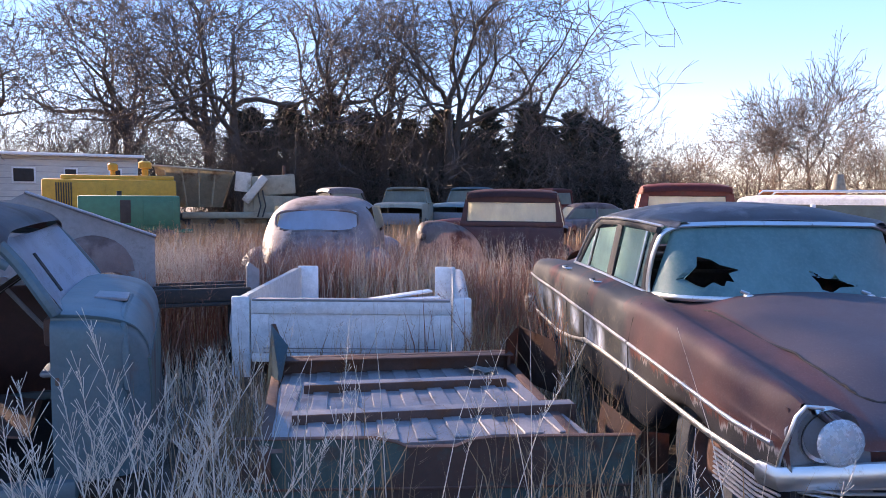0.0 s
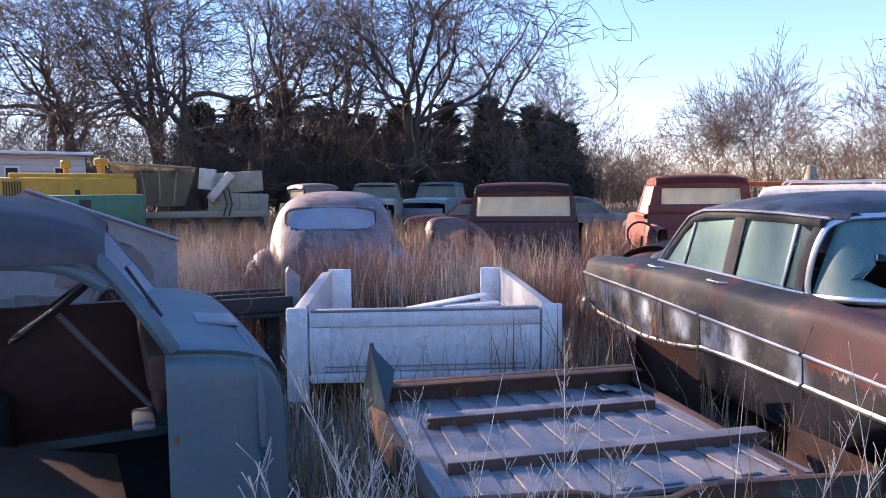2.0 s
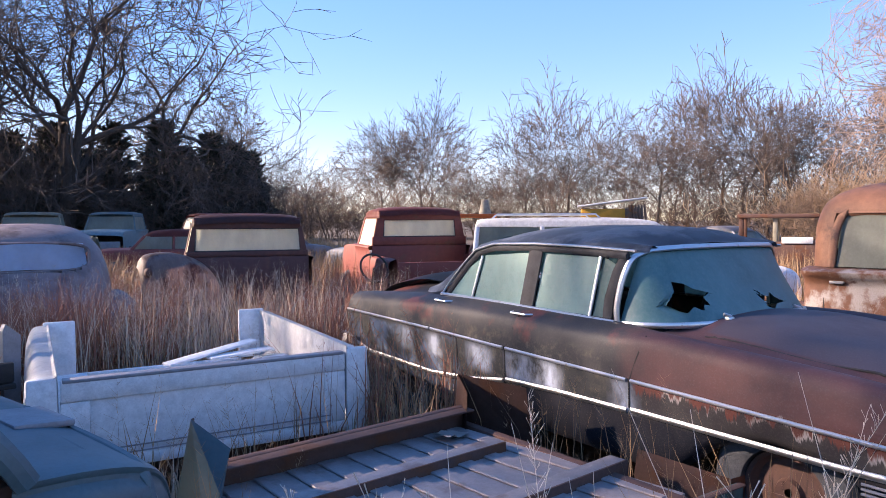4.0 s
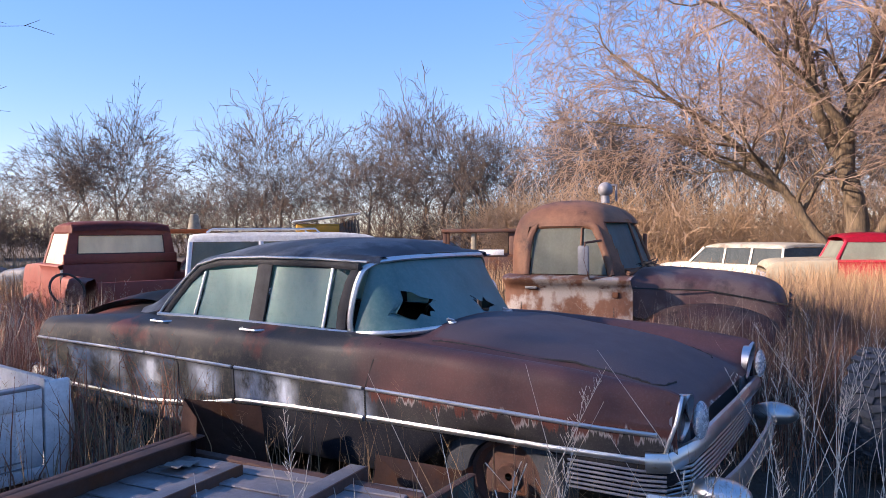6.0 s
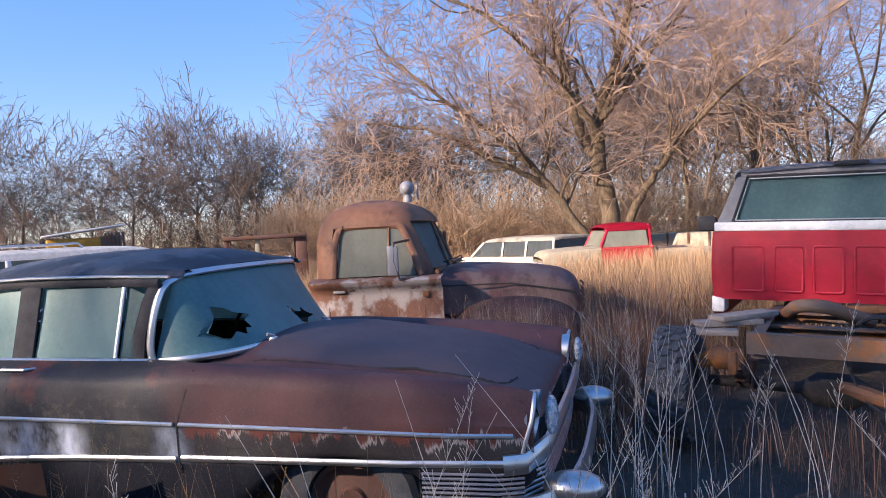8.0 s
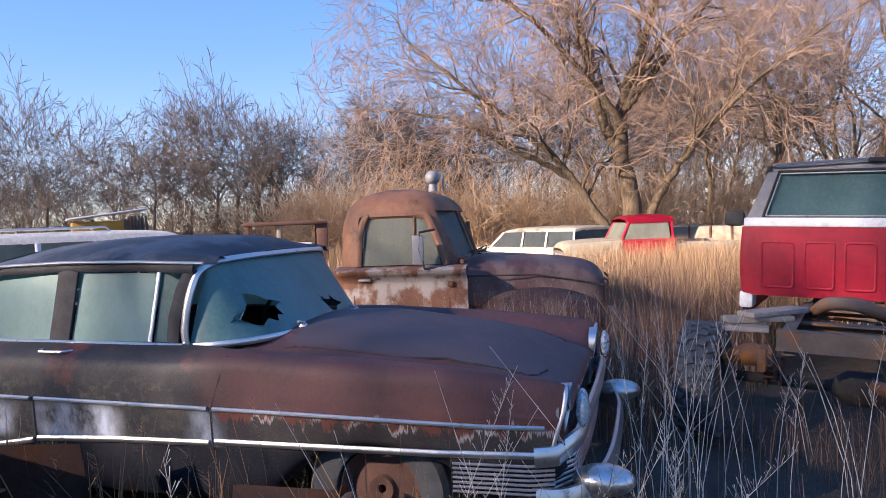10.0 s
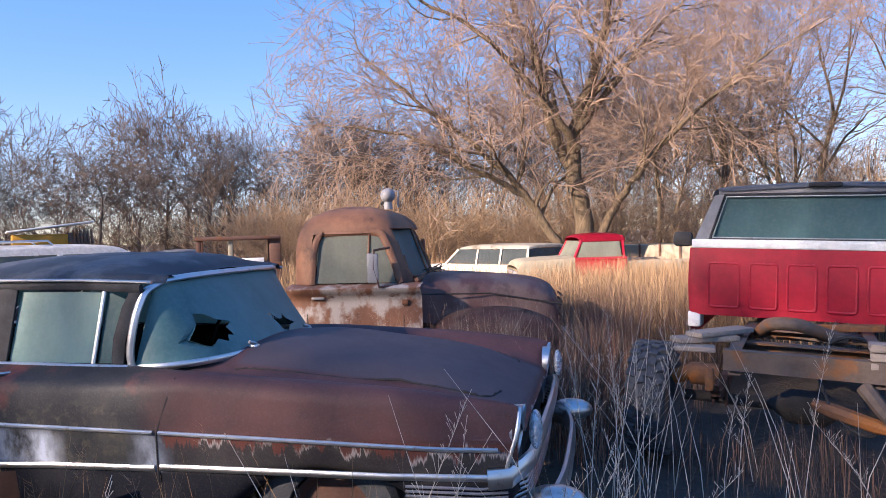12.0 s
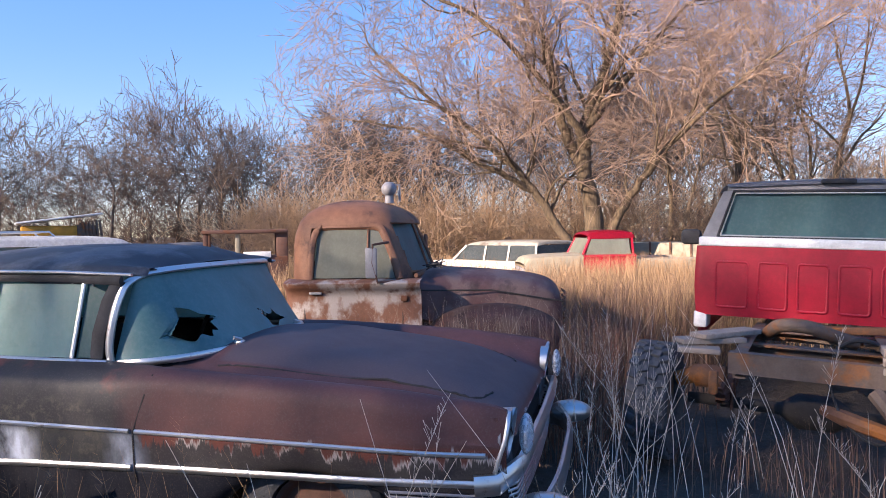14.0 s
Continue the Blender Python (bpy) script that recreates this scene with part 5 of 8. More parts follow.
def old_coupe():
    """Round-backed forties sedan seen from behind; local +y forward."""
    b = thing("old_sedan", pose(-2.38, 8.75, 0, 0, 0, 7), "round-backed mauve primer forties sedan, rear towards the weeds, pale rear window", "car")
    bm = bmesh.new()
    S = []
    for y, zt, w, zb in ((-0.32, 0.62, 0.42, 0.42), (-0.22, 0.86, 0.55, 0.38), (0.0, 1.04, 0.64, 0.36), (0.22, 1.20, 0.70, 0.35), (0.45, 1.40, 0.73, 0.34), (0.75, 1.51, 0.74, 0.34), (1.25, 1.55, 0.75, 0.34), (1.8, 1.52, 0.74, 0.34), (2.15, 1.40, 0.72, 0.34), (2.4, 1.16, 0.70, 0.34), (2.6, 1.02, 0.66, 0.34), (3.4, 0.98, 0.5, 0.34), (3.9, 0.85, 0.36, 0.34), (4.0, 0.5, 0.3, 0.36)):
        hh = zt - zb
        half = [(0, y, zt), (w * 0.5, y, zt - 0.02 * hh), (w * 0.82, y, zt - 0.11 * hh), (w * 0.97, y, zt - 0.27 * hh), (w * 1.04, y, zt - 0.5 * hh), (w * 1.07, y, zb + 0.2 * hh), (w * 1.02, y, zb)]
        S.append([(-a, c, d) for a, c, d in half[:0:-1]] + half)
    # the rear window is a hole in the skin
    def hole(c):
        return 0.05 < c.y < 0.75 and ((c.x / 0.54) ** 4 + ((c.z - 1.22) / 0.13) ** 4) < 1
    def side(c):
        return abs(c.x) > 0.6 and 0.75 < c.y < 2.2 and 1.08 < c.z < 1.38
    loft(bm, S, 80, 57, skip=lambda c: hole(c) or side(c))
    part("body", bm, M["mauve"], b)
    pane("rear_glass", [(-0.53, 0.225, 1.09), (0.53, 0.225, 1.09), (0.50, 0.415, 1.35), (-0.50, 0.415, 1.35)], 0.008, M["sky_glass"], b, "pale frosted rear window", bow=0.03)
    ring = [(0.545 * abs(math.cos(a)) ** 0.5 * (1 if math.cos(a) >= 0 else -1), 0.195 + 0.2 * (0.5 + 0.5 * math.sin(a)), 1.22 + 0.135 * abs(math.sin(a)) ** 0.5 * (1 if math.sin(a) >= 0 else -1)) for a in np.linspace(0, 2 * math.pi, 48)]
    moulding("window_gasket", ring, 0.03, 0.03, M["mauve"], b, up=(0, 1, 0.3))
    for s in (1, -1):
        pane("side_glass", [(s * 0.74, 0.75, 1.08), (s * 0.74, 2.2, 1.08), (s * 0.67, 2.1, 1.40), (s * 0.67, 0.8, 1.40)], 0.008, M["grey_glass"], b)
        # bulging rear fender
        bm = bmesh.new()
        F = []
        for y, zt, w in ((-0.28, 0.5, 0.10), (-0.15, 0.72, 0.22), (0.1, 0.84, 0.30), (0.45, 0.86, 0.32), (0.85, 0.78, 0.28), (1.15, 0.6, 0.16), (1.3, 0.42, 0.06)):
            F.append([(s * 0.66, y, zt - 0.02), (s * (0.66 + w * 0.5), y, zt), (s * (0.66 + w * 0.9), y, zt - 0.1), (s * (0.66 + w * 1.15), y, zt - 0.25), (s * (0.66 + w * 1.15), y, min(zt - 0.26, 0.36)), (s * (0.66 + w), y, 0.24)])
        loft(bm, F, 24, 25)
        part("rear_fender", bm, M["mauve"], b)
        bm = bmesh.new()
        F = []
        for y, zt, w in ((2.5, 0.45, 0.10), (2.8, 0.75, 0.28), (3.2, 0.86, 0.34), (3.7, 0.8, 0.34), (3.95, 0.62, 0.26), (4.02, 0.45, 0.15)):
            F.append([(s * 0.5, y, zt - 0.02), (s * (0.5 + w * 0.5), y, zt), (s * (0.5 + w * 1.1), y, zt - 0.1), (s * (0.5 + w * 1.4), y, zt - 0.3), (s * (0.5 + w * 1.4), y, 0.3)])
        loft(bm, F, 20, 21)
        part("front_fender", bm, M["mauve"], b)
        for wy in (0.45, 3.35):
            tyre("wheel", pose(s * 0.72, wy, 0.30), 0.33, 0.16, b, 20)
        bm = bmesh.new()
        bmesh.ops.create_uvsphere(bm, u_segments=12, v_segments=8, radius=0.045, matrix=Matrix.Translation((s * 0.86, -0.22, 0.62)))
        part("tail_lamp", bm, M["rust"], b)
    bm = bmesh.new()
    rbox(bm, (0, -0.33, 0.60), (0.17, 0.03, 0.03), 0.01)
    rbox(bm, (0, -0.34, 0.53), (0.06, 0.03, 0.13), 0.012)
    part("plate_light", bm, M["chrome"], b)
    moulding("rear_bumper", [(-0.95, -0.25, 0.33), (-0.6, -0.42, 0.33), (0, -0.46, 0.33), (0.6, -0.42, 0.33), (0.95, -0.25, 0.33)], 0.03, 0.12, M["white"], b)
    return b


old_coupe()


def station_wagon(m, label, L=4.9, W=1.85, roof_h=1.5, paint="white", rack=True, glass="grey_glass"):
    """Long-roofed wagon; local +y forward."""
    b = thing("station_wagon", m, label, "car")
    h = W / 2
    bm = bmesh.new()
    S = []
    for y, zt in ((0, 0.7), (0.06, 0.92), (0.5, 0.95), (2.5, 0.95), (3.3, 0.95), (4.3, 0.9), (L - 0.1, 0.82), (L, 0.6)):
        half = [(0, y, zt), (h * 0.7, y, zt), (h * 0.93, y, zt - 0.03), (h, y, zt - 0.12), (h, y, 0.55), (h - 0.05, y, 0.3)]
        S.append([(-a, c, d) for a, c, d in half[:0:-1]] + half)
    loft(bm, S, 34, 35)
    part("body", bm, M[paint], b)
    bm = bmesh.new()
    R = []
    for y, z in ((0.02, roof_h - 0.1), (0.12, roof_h - 0.02), (0.8, roof_h), (2.2, roof_h), (2.75, roof_h - 0.04), (2.9, roof_h - 0.1)):
        half = [(0, y, z + 0.01), (h * 0.5, y, z), (h * 0.76, y, z - 0.03), (h * 0.84, y, roof_h - 0.13)]
        R.append([(-a, c, d) for a, c, d in half[:0:-1]] + half)
    loft(bm, R, 22, 23)
    thicken(bm, 0.03)
    part("roof", bm, M[paint], b)
    for s in (1, -1):
        for y0, y1 in ((0.05, 0.0), (1.05, 1.05), (2.0, 2.0), (2.85, 3.35)):
            moulding("pillar", [(s * h * 0.84, y0, roof_h - 0.13), (s * h * 0.95, y1, 0.94)], 0.03, 0.07, M[paint], b, up=(0, 1, 0))
        for a0, a1, c0, c1 in ((0.1, 1.0, 0.05, 1.0), (1.1, 1.95, 1.1, 1.95), (2.05, 2.82, 2.05, 3.25)):
            pane("side_glass", [(s * h * 0.93, c0, 0.95), (s * h * 0.93, c1, 0.95), (s * h * 0.83, a1, roof_h - 0.14), (s * h * 0.83, a0, roof_h - 0.14)], 0.008, M[glass], b)
        for wy in (0.95, 3.9):
            tyre("wheel", pose(s * (h - 0.12), wy, 0.3), 0.33, 0.18, b, 20)
    pane("windshield", [(-h * 0.9, 3.35, 0.95), (h * 0.9, 3.35, 0.95), (h * 0.8, 2.88, roof_h - 0.1), (-h * 0.8, 2.88, roof_h - 0.1)], 0.008, M[glass], b)
    pane("rear_glass", [(-h * 0.86, 0.0, 0.95), (h * 0.86, 0.0, 0.95), (h * 0.78, 0.05, roof_h - 0.12), (-h * 0.78, 0.05, roof_h - 0.12)], 0.008, M[glass], b)
    if rack:
        for s in (1, -1):
            bar("rack_rail", [(s * 0.58, 0.3, roof_h + 0.01), (s * 0.58, 0.36, roof_h + 0.06), (s * 0.58, 1.9, roof_h + 0.06), (s * 0.58, 1.96, roof_h)], 0.014, M["chrome"], b)
        for y in (0.5, 1.2, 1.8):
            bar("rack_bar", [(-0.58, y, roof_h + 0.055), (0.58, y, roof_h + 0.055)], 0.012, M["chrome"], b)
    return b


station_wagon(pose(3.75, 11.6, 0, 0, 0, -118), "white long-roofed station wagon with a roof rack, behind the weeds", roof_h=1.60)
station_wagon(pose(16.9, 6.1, -0.2, 0, 0, -29), "faded creamy white old wagon sunk in golden grass", roof_h=1.48, rack=False, glass="dim_glass", paint="cream_paint")


def rust_truck():
    """Large old truck: local +x forward (towards the open yard), y to its camera side, origin at the cab window's rear corner."""
    b = thing("cargo_truck", pose(3.95, 5.265, 0.0, 0, 0, -75) @ Matrix.Diagonal((0.93, 1, 1, 1)), "big rusty brown old truck with rounded cab and roof siren", "truck")
    # y = 0 is the near side; the truck reaches y = +1.75 (away from the walker)
    W = 1.75
    def Y(v):
        return v
    # cab lower body with door line
    bm = bmesh.new()
    S = []
    for x, i in ((-0.32, 0.10), (-0.26, 0.03), (-0.1, 0.0), (0.5, 0.0), (0.9, 0.0), (1.05, 0.02)):
        S.append([(x, i + 0.03, 0.42), (x, i, 0.7), (x, i - 0.01, 1.0), (x, i + 0.03, 1.15), (x, W - i - 0.03, 1.15), (x, W - i, 1.0), (x, W - i, 0.7), (x, W - i - 0.03, 0.42)])
    loft(bm, S, 20, 40, skip=lambda c: c.z > 1.12 and 0.1 < c.y < W - 0.1)
    part("cab_body", bm, M["truck"], b)
    # one rounded cab shell from belt to crown, with its window openings
    rings = []
    for z, x0, x1, hb in ((1.10, -0.33, 1.02, 0.865), (1.3, -0.335, 0.965, 0.84), (1.5, -0.33, 0.89, 0.805), (1.62, -0.30, 0.84, 0.775), (1.72, -0.25, 0.78, 0.725), (1.80, -0.15, 0.68, 0.63), (1.86, 0.0, 0.52, 0.46), (1.89, 0.14, 0.36, 0.22), (1.895, 0.24, 0.26, 0.02)):
        ring = []
        for k in range(96):
            t = 2 * math.pi * k / 96
            cx, cy = math.cos(t), math.sin(t)
            ring.append(((x0 + x1) / 2 + (x1 - x0) / 2 * math.copysign(abs(cx) ** 0.42, cx), W / 2 + hb * math.copysign(abs(cy) ** 0.42, cy), z))
        rings.append(ring)
    cols = [curve([r[k] for r in rings], 44) for k in range(96)]

    def cut(c):
        if 1.15 < c.z < 1.61 and abs(c.y - W / 2) > 0.68 and -0.05 < c.x < 0.83 - (c.z - 1.15) * 0.34:
            return True
        if 1.19 < c.z < 1.66 and abs(c.y - W / 2) < 0.70 and c.x > 0.6:
            return True
        return 1.30 < c.z < 1.56 and abs(c.y - W / 2) < 0.45 and c.x < -0.2
    bm = bmesh.new()
    vs = [[bm.verts.new(p) for p in col] for col in cols]
    for k in range(96):
        for j in range(43):
            f = (vs[k][j], vs[(k + 1) % 96][j], vs[(k + 1) % 96][j + 1], vs[k][j + 1])
            if not cut(sum((v.co for v in f), Vector()) / 4):
                bm.faces.new(f)
    bmesh.ops.delete(bm, geom=[v for v in bm.verts if not v.link_faces], context="VERTS")
    thicken(bm, 0.02)
    part("cab_shell", bm, M["truck_rust"], b, "rust-brown rounded cab shell")
    pane("rear_glass", [(-0.325, W / 2 - 0.46, 1.28), (-0.325, W / 2 + 0.46, 1.28), (-0.32, W / 2 + 0.46, 1.58), (-0.32, W / 2 - 0.46, 1.58)], 0.008, M["grey_glass"], b)
    for s in (0, 1):
        y = 0.03 if s == 0 else W - 0.03
        d = 0.1 if s == 0 else -0.1
        sg = 1 if s == 0 else -1
        # door frame round the window
        loop = curve([(-0.06, y, 1.15), (-0.05, y + d * 0.4, 1.4), (-0.02, y + d * 0.8, 1.56), (0.06, y + d, 1.625), (0.35, y + d, 1.635), (0.6, y + d, 1.62), (0.68, y + d * 0.8, 1.54), (0.80, y + d * 0.3, 1.27), (0.84, y, 1.15)], 36)
        bm = bmesh.new()
        strip(bm, [tuple(p) for p in loop], 0.05, 0.07, up=(1, 0, 0.4))
        part("door_frame", bm, M["truck_rust"], b)
        pane("door_glass", [(-0.02, y + 0.01 * sg, 1.16), (0.50, y + 0.01 * sg, 1.16), (0.50, y + d, 1.60), (0.0, y + d, 1.60)], 0.008, M["grey_glass"], b, "dusty grey side window")
        pane("vent_glass", [(0.53, y + 0.01 * sg, 1.16), (0.79, y + 0.01 * sg, 1.16), (0.66, y + d, 1.58), (0.53, y + d, 1.60)], 0.008, M["grey_glass"], b)
        moulding("window_divider", [(0.515, y, 1.16), (0.515, y + d, 1.61)], 0.025, 0.025, M["truck_rust"], b, up=(1, 0, 0))
        moulding("belt_line", [(-0.28, y - 0.025 * sg, 1.12), (0.9, y - 0.035 * sg, 1.12)], 0.02, 0.022, M["truck_rust"], b)
        moulding("door_gap", [(0.87, y - 0.035 * sg, 1.1), (0.87, y - 0.038 * sg, 0.45)], 0.008, 0.012, M["dark"], b, up=(1, 0, 0))
        moulding("door_gap", [(-0.1, y - 0.035 * sg, 1.1), (-0.1, y - 0.038 * sg, 0.45)], 0.008, 0.012, M["dark"], b, up=(1, 0, 0))
        # big rounded front fender
        bm = bmesh.new()
        F = []
        y0 = 0.45 if s == 0 else W - 0.45
        for x, zt, w in ((0.95, 0.55, 0.40), (1.2, 0.80, 0.46), (1.6, 0.90, 0.5), (2.0, 0.88, 0.5), (2.3, 0.76, 0.46), (2.42, 0.52, 0.34)):
            F.append([(x, y0, zt - 0.02), (x, y0 - sg * w * 0.5, zt), (x, y0 - sg * w * 0.9, zt - 0.08), (x, y0 - sg * w, zt - 0.2), (x, y0 - sg * w, zt - 0.36)])
        loft(bm, F, 22, 17)
        thicken(bm, 0.015)
        part("front_fender", bm, M["truck_hood"], b)
        tyre("wheel", pose(1.75, y0 - sg * 0.25, 0.37), 0.43, 0.2, b, 28)
    # split windshield
    for sg in (1, -1):
        def at(x, y, z):
            return (x, y if sg > 0 else W - y, z)
        pane("windshield", [at(0.905, 0.17, 1.185), at(0.975, W / 2 - 0.015, 1.185), at(0.79, W / 2 - 0.015, 1.665), at(0.70, 0.19, 1.665)], 0.008, M["truck_glass"], b, "frosted teal windshield")
        moulding("windshield_frame", [at(0.985, W / 2, 1.19), at(0.955, 0.45, 1.19), at(0.91, 0.19, 1.20), at(0.85, 0.165, 1.35), at(0.74, 0.185, 1.58), at(0.71, 0.22, 1.655), at(0.77, 0.45, 1.675), at(0.80, W / 2, 1.68)], 0.03, 0.035, M["truck_rust"], b, up=(0.9, 0.1, 0.4))
    moulding("windshield_post", [(0.985, W / 2, 1.18), (0.80, W / 2, 1.68)], 0.025, 0.03, M["truck_rust"], b, up=(0, 1, 0))
    moulding("windshield_sill", [(0.985, 0.1, 1.175), (1.015, W / 2, 1.18), (0.985, W - 0.1, 1.175)], 0.04, 0.04, M["truck_rust"], b)
    # hood
    bm = bmesh.new()
    H = []
    for x, zc, w, zs in ((0.96, 1.20, 0.80, 0.8), (1.15, 1.21, 0.68, 0.75), (1.6, 1.185, 0.56, 0.7), (2.0, 1.15, 0.50, 0.62), (2.25, 1.09, 0.44, 0.56), (2.37, 0.97, 0.38, 0.55), (2.40, 0.75, 0.34, 0.55)):
        H.append([(x, W / 2 - w, zs), (x, W / 2 - w, zc - 0.2), (x, W / 2 - w * 0.9, zc - 0.07), (x, W / 2 - w * 0.55, zc - 0.015), (x, W / 2, zc), (x, W / 2 + w * 0.55, zc - 0.015), (x, W / 2 + w * 0.9, zc - 0.07), (x, W / 2 + w, zc - 0.2), (x, W / 2 + w, zs)])
    loft(bm, H, 34, 41)
    part("hood", bm, M["truck_hood"], b)
    moulding("hood_seam", [(1.0, W / 2 - 0.79, 1.04), (1.7, W / 2 - 0.565, 1.02), (2.4, W / 2 - 0.44, 0.90)], 0.008, 0.014, M["dark"], b)
    for k in range(7):
        moulding("grille_bar", [(2.41, W / 2 - 0.3, 0.62 + 0.055 * k), (2.43, W / 2, 0.62 + 0.055 * k), (2.41, W / 2 + 0.3, 0.62 + 0.055 * k)], 0.02, 0.02, M["truck_rust"], b)
    # roof siren
    bm = bmesh.new()
    bmesh.ops.create_uvsphere(bm, u_segments=18, v_segments=10, radius=0.082, matrix=Matrix.Translation((0.58, W / 2 - 0.1, 2.0)) @ Matrix.Diagonal((1, 1.15, 0.9, 1)))
    tube(bm, [(0.58, W / 2 - 0.1, 1.86), (0.58, W / 2 - 0.1, 2.0)], [0.05, 0.035], 10)
    tube(bm, [(0.58, W / 2 + 0.02, 2.05), (0.66, W / 2 + 0.06, 2.05), (0.66, W / 2 + 0.06, 1.88)], 0.014, 6)
    part("siren", bm, M["grey_paint"], b, "grey domed roof siren")
    # mirror on its arm, near side
    mirror = box("mirror", (0.60, -0.12, 1.30), (0.11, 0.04, 0.27), M["grey_paint"], b, 0.015, None, "tall grey metal mirror")
    bm = bmesh.new()
    tube(bm, [(0.85, 0.0, 1.14), (0.66, -0.13, 1.13), (0.61, -0.13, 1.30), (0.62, -0.13, 1.46), (0.74, 0.02, 1.48)], 0.012, 6)
    part("mirror_arm", bm, M["rust"], mirror)
    box("mirror", (0.78, W + 0.12, 1.42), (0.03, 0.14, 0.24), M["rust"], b, 0.015)
    box("door_handle", (0.02, -0.035, 1.03), (0.13, 0.03, 0.025), M["grey_paint"], b, 0.01)
    box("hinge", (0.89, -0.02, 0.98), (0.06, 0.03, 0.05), M["rust"], b, 0.008)
    box("bench_seat", (0.05, W / 2, 0.95), (0.4, W - 0.3, 0.5), M["seat"], b, 0.06)
    # wipers heap on the cowl
    bm = bmesh.new()
    for k in range(14):
        a = random.random() * 6.28
        c = Vector((1.10 + random.uniform(-0.04, 0.08), 0.35 + random.uniform(-0.16, 0.2), 1.225 + random.uniform(0, 0.05)))
        dd = Vector((math.cos(a), math.sin(a), random.uniform(-0.1, 0.4))) * 0.09
        tube(bm, [c - dd, c, c + dd], [0.004, 0.011, 0.004], 4)
    part("dead_leaves", bm, M["rubber"], b)
    # frame and bare rear axle behind
    for y in (0.5, W - 0.5):
        bar("frame_rail", [(2.3, y, 0.62), (-3.2, y, 0.66)], 0.06, M["rust"], b)
    for y in (0.15, W - 0.15):
        tyre("wheel", pose(-2.3, y, 0.37), 0.43, 0.2, b, 24)
    return b


rust_truck()



def leaning_fender():
    b = thing("loose_fender", pose(-0.95, 11.0, 0, 0, 0, 15) @ Matrix.Diagonal((0.9, 1, 1.13, 1)), "rust-streaked pale fender standing against the maroon pickup", "fender")
    bm = bmesh.new()
    F = []
    for x, zt, w in ((-0.46, 0.86, 0.10), (-0.36, 1.0, 0.16), (0.0, 1.02, 0.20), (0.4, 0.92, 0.20), (0.66, 0.72, 0.18), (0.78, 0.45, 0.14)):
        F.append([(x, 0.3, zt - 0.02), (x, 0.25 - w * 0.3, zt), (x, 0.2 - w * 0.8, zt - 0.10), (x, 0.18 - w, zt - 0.3), (x, 0.2 - w, max(0.0, zt - 1.0)), (x, 0.25 - w, -0.02)])
    loft(bm, F, 24, 25)
    thicken(bm, 0.012)
    part("fender_skin", bm, M["loose_fender"], b)
    bm = bmesh.new()
    bmesh.ops.create_uvsphere(bm, u_segments=16, v_segments=8, radius=0.06, matrix=Matrix.Translation((-0.36, 0.06, 0.80)))
    part("lamp_bucket", bm, M["rust"], b)


leaning_fender()

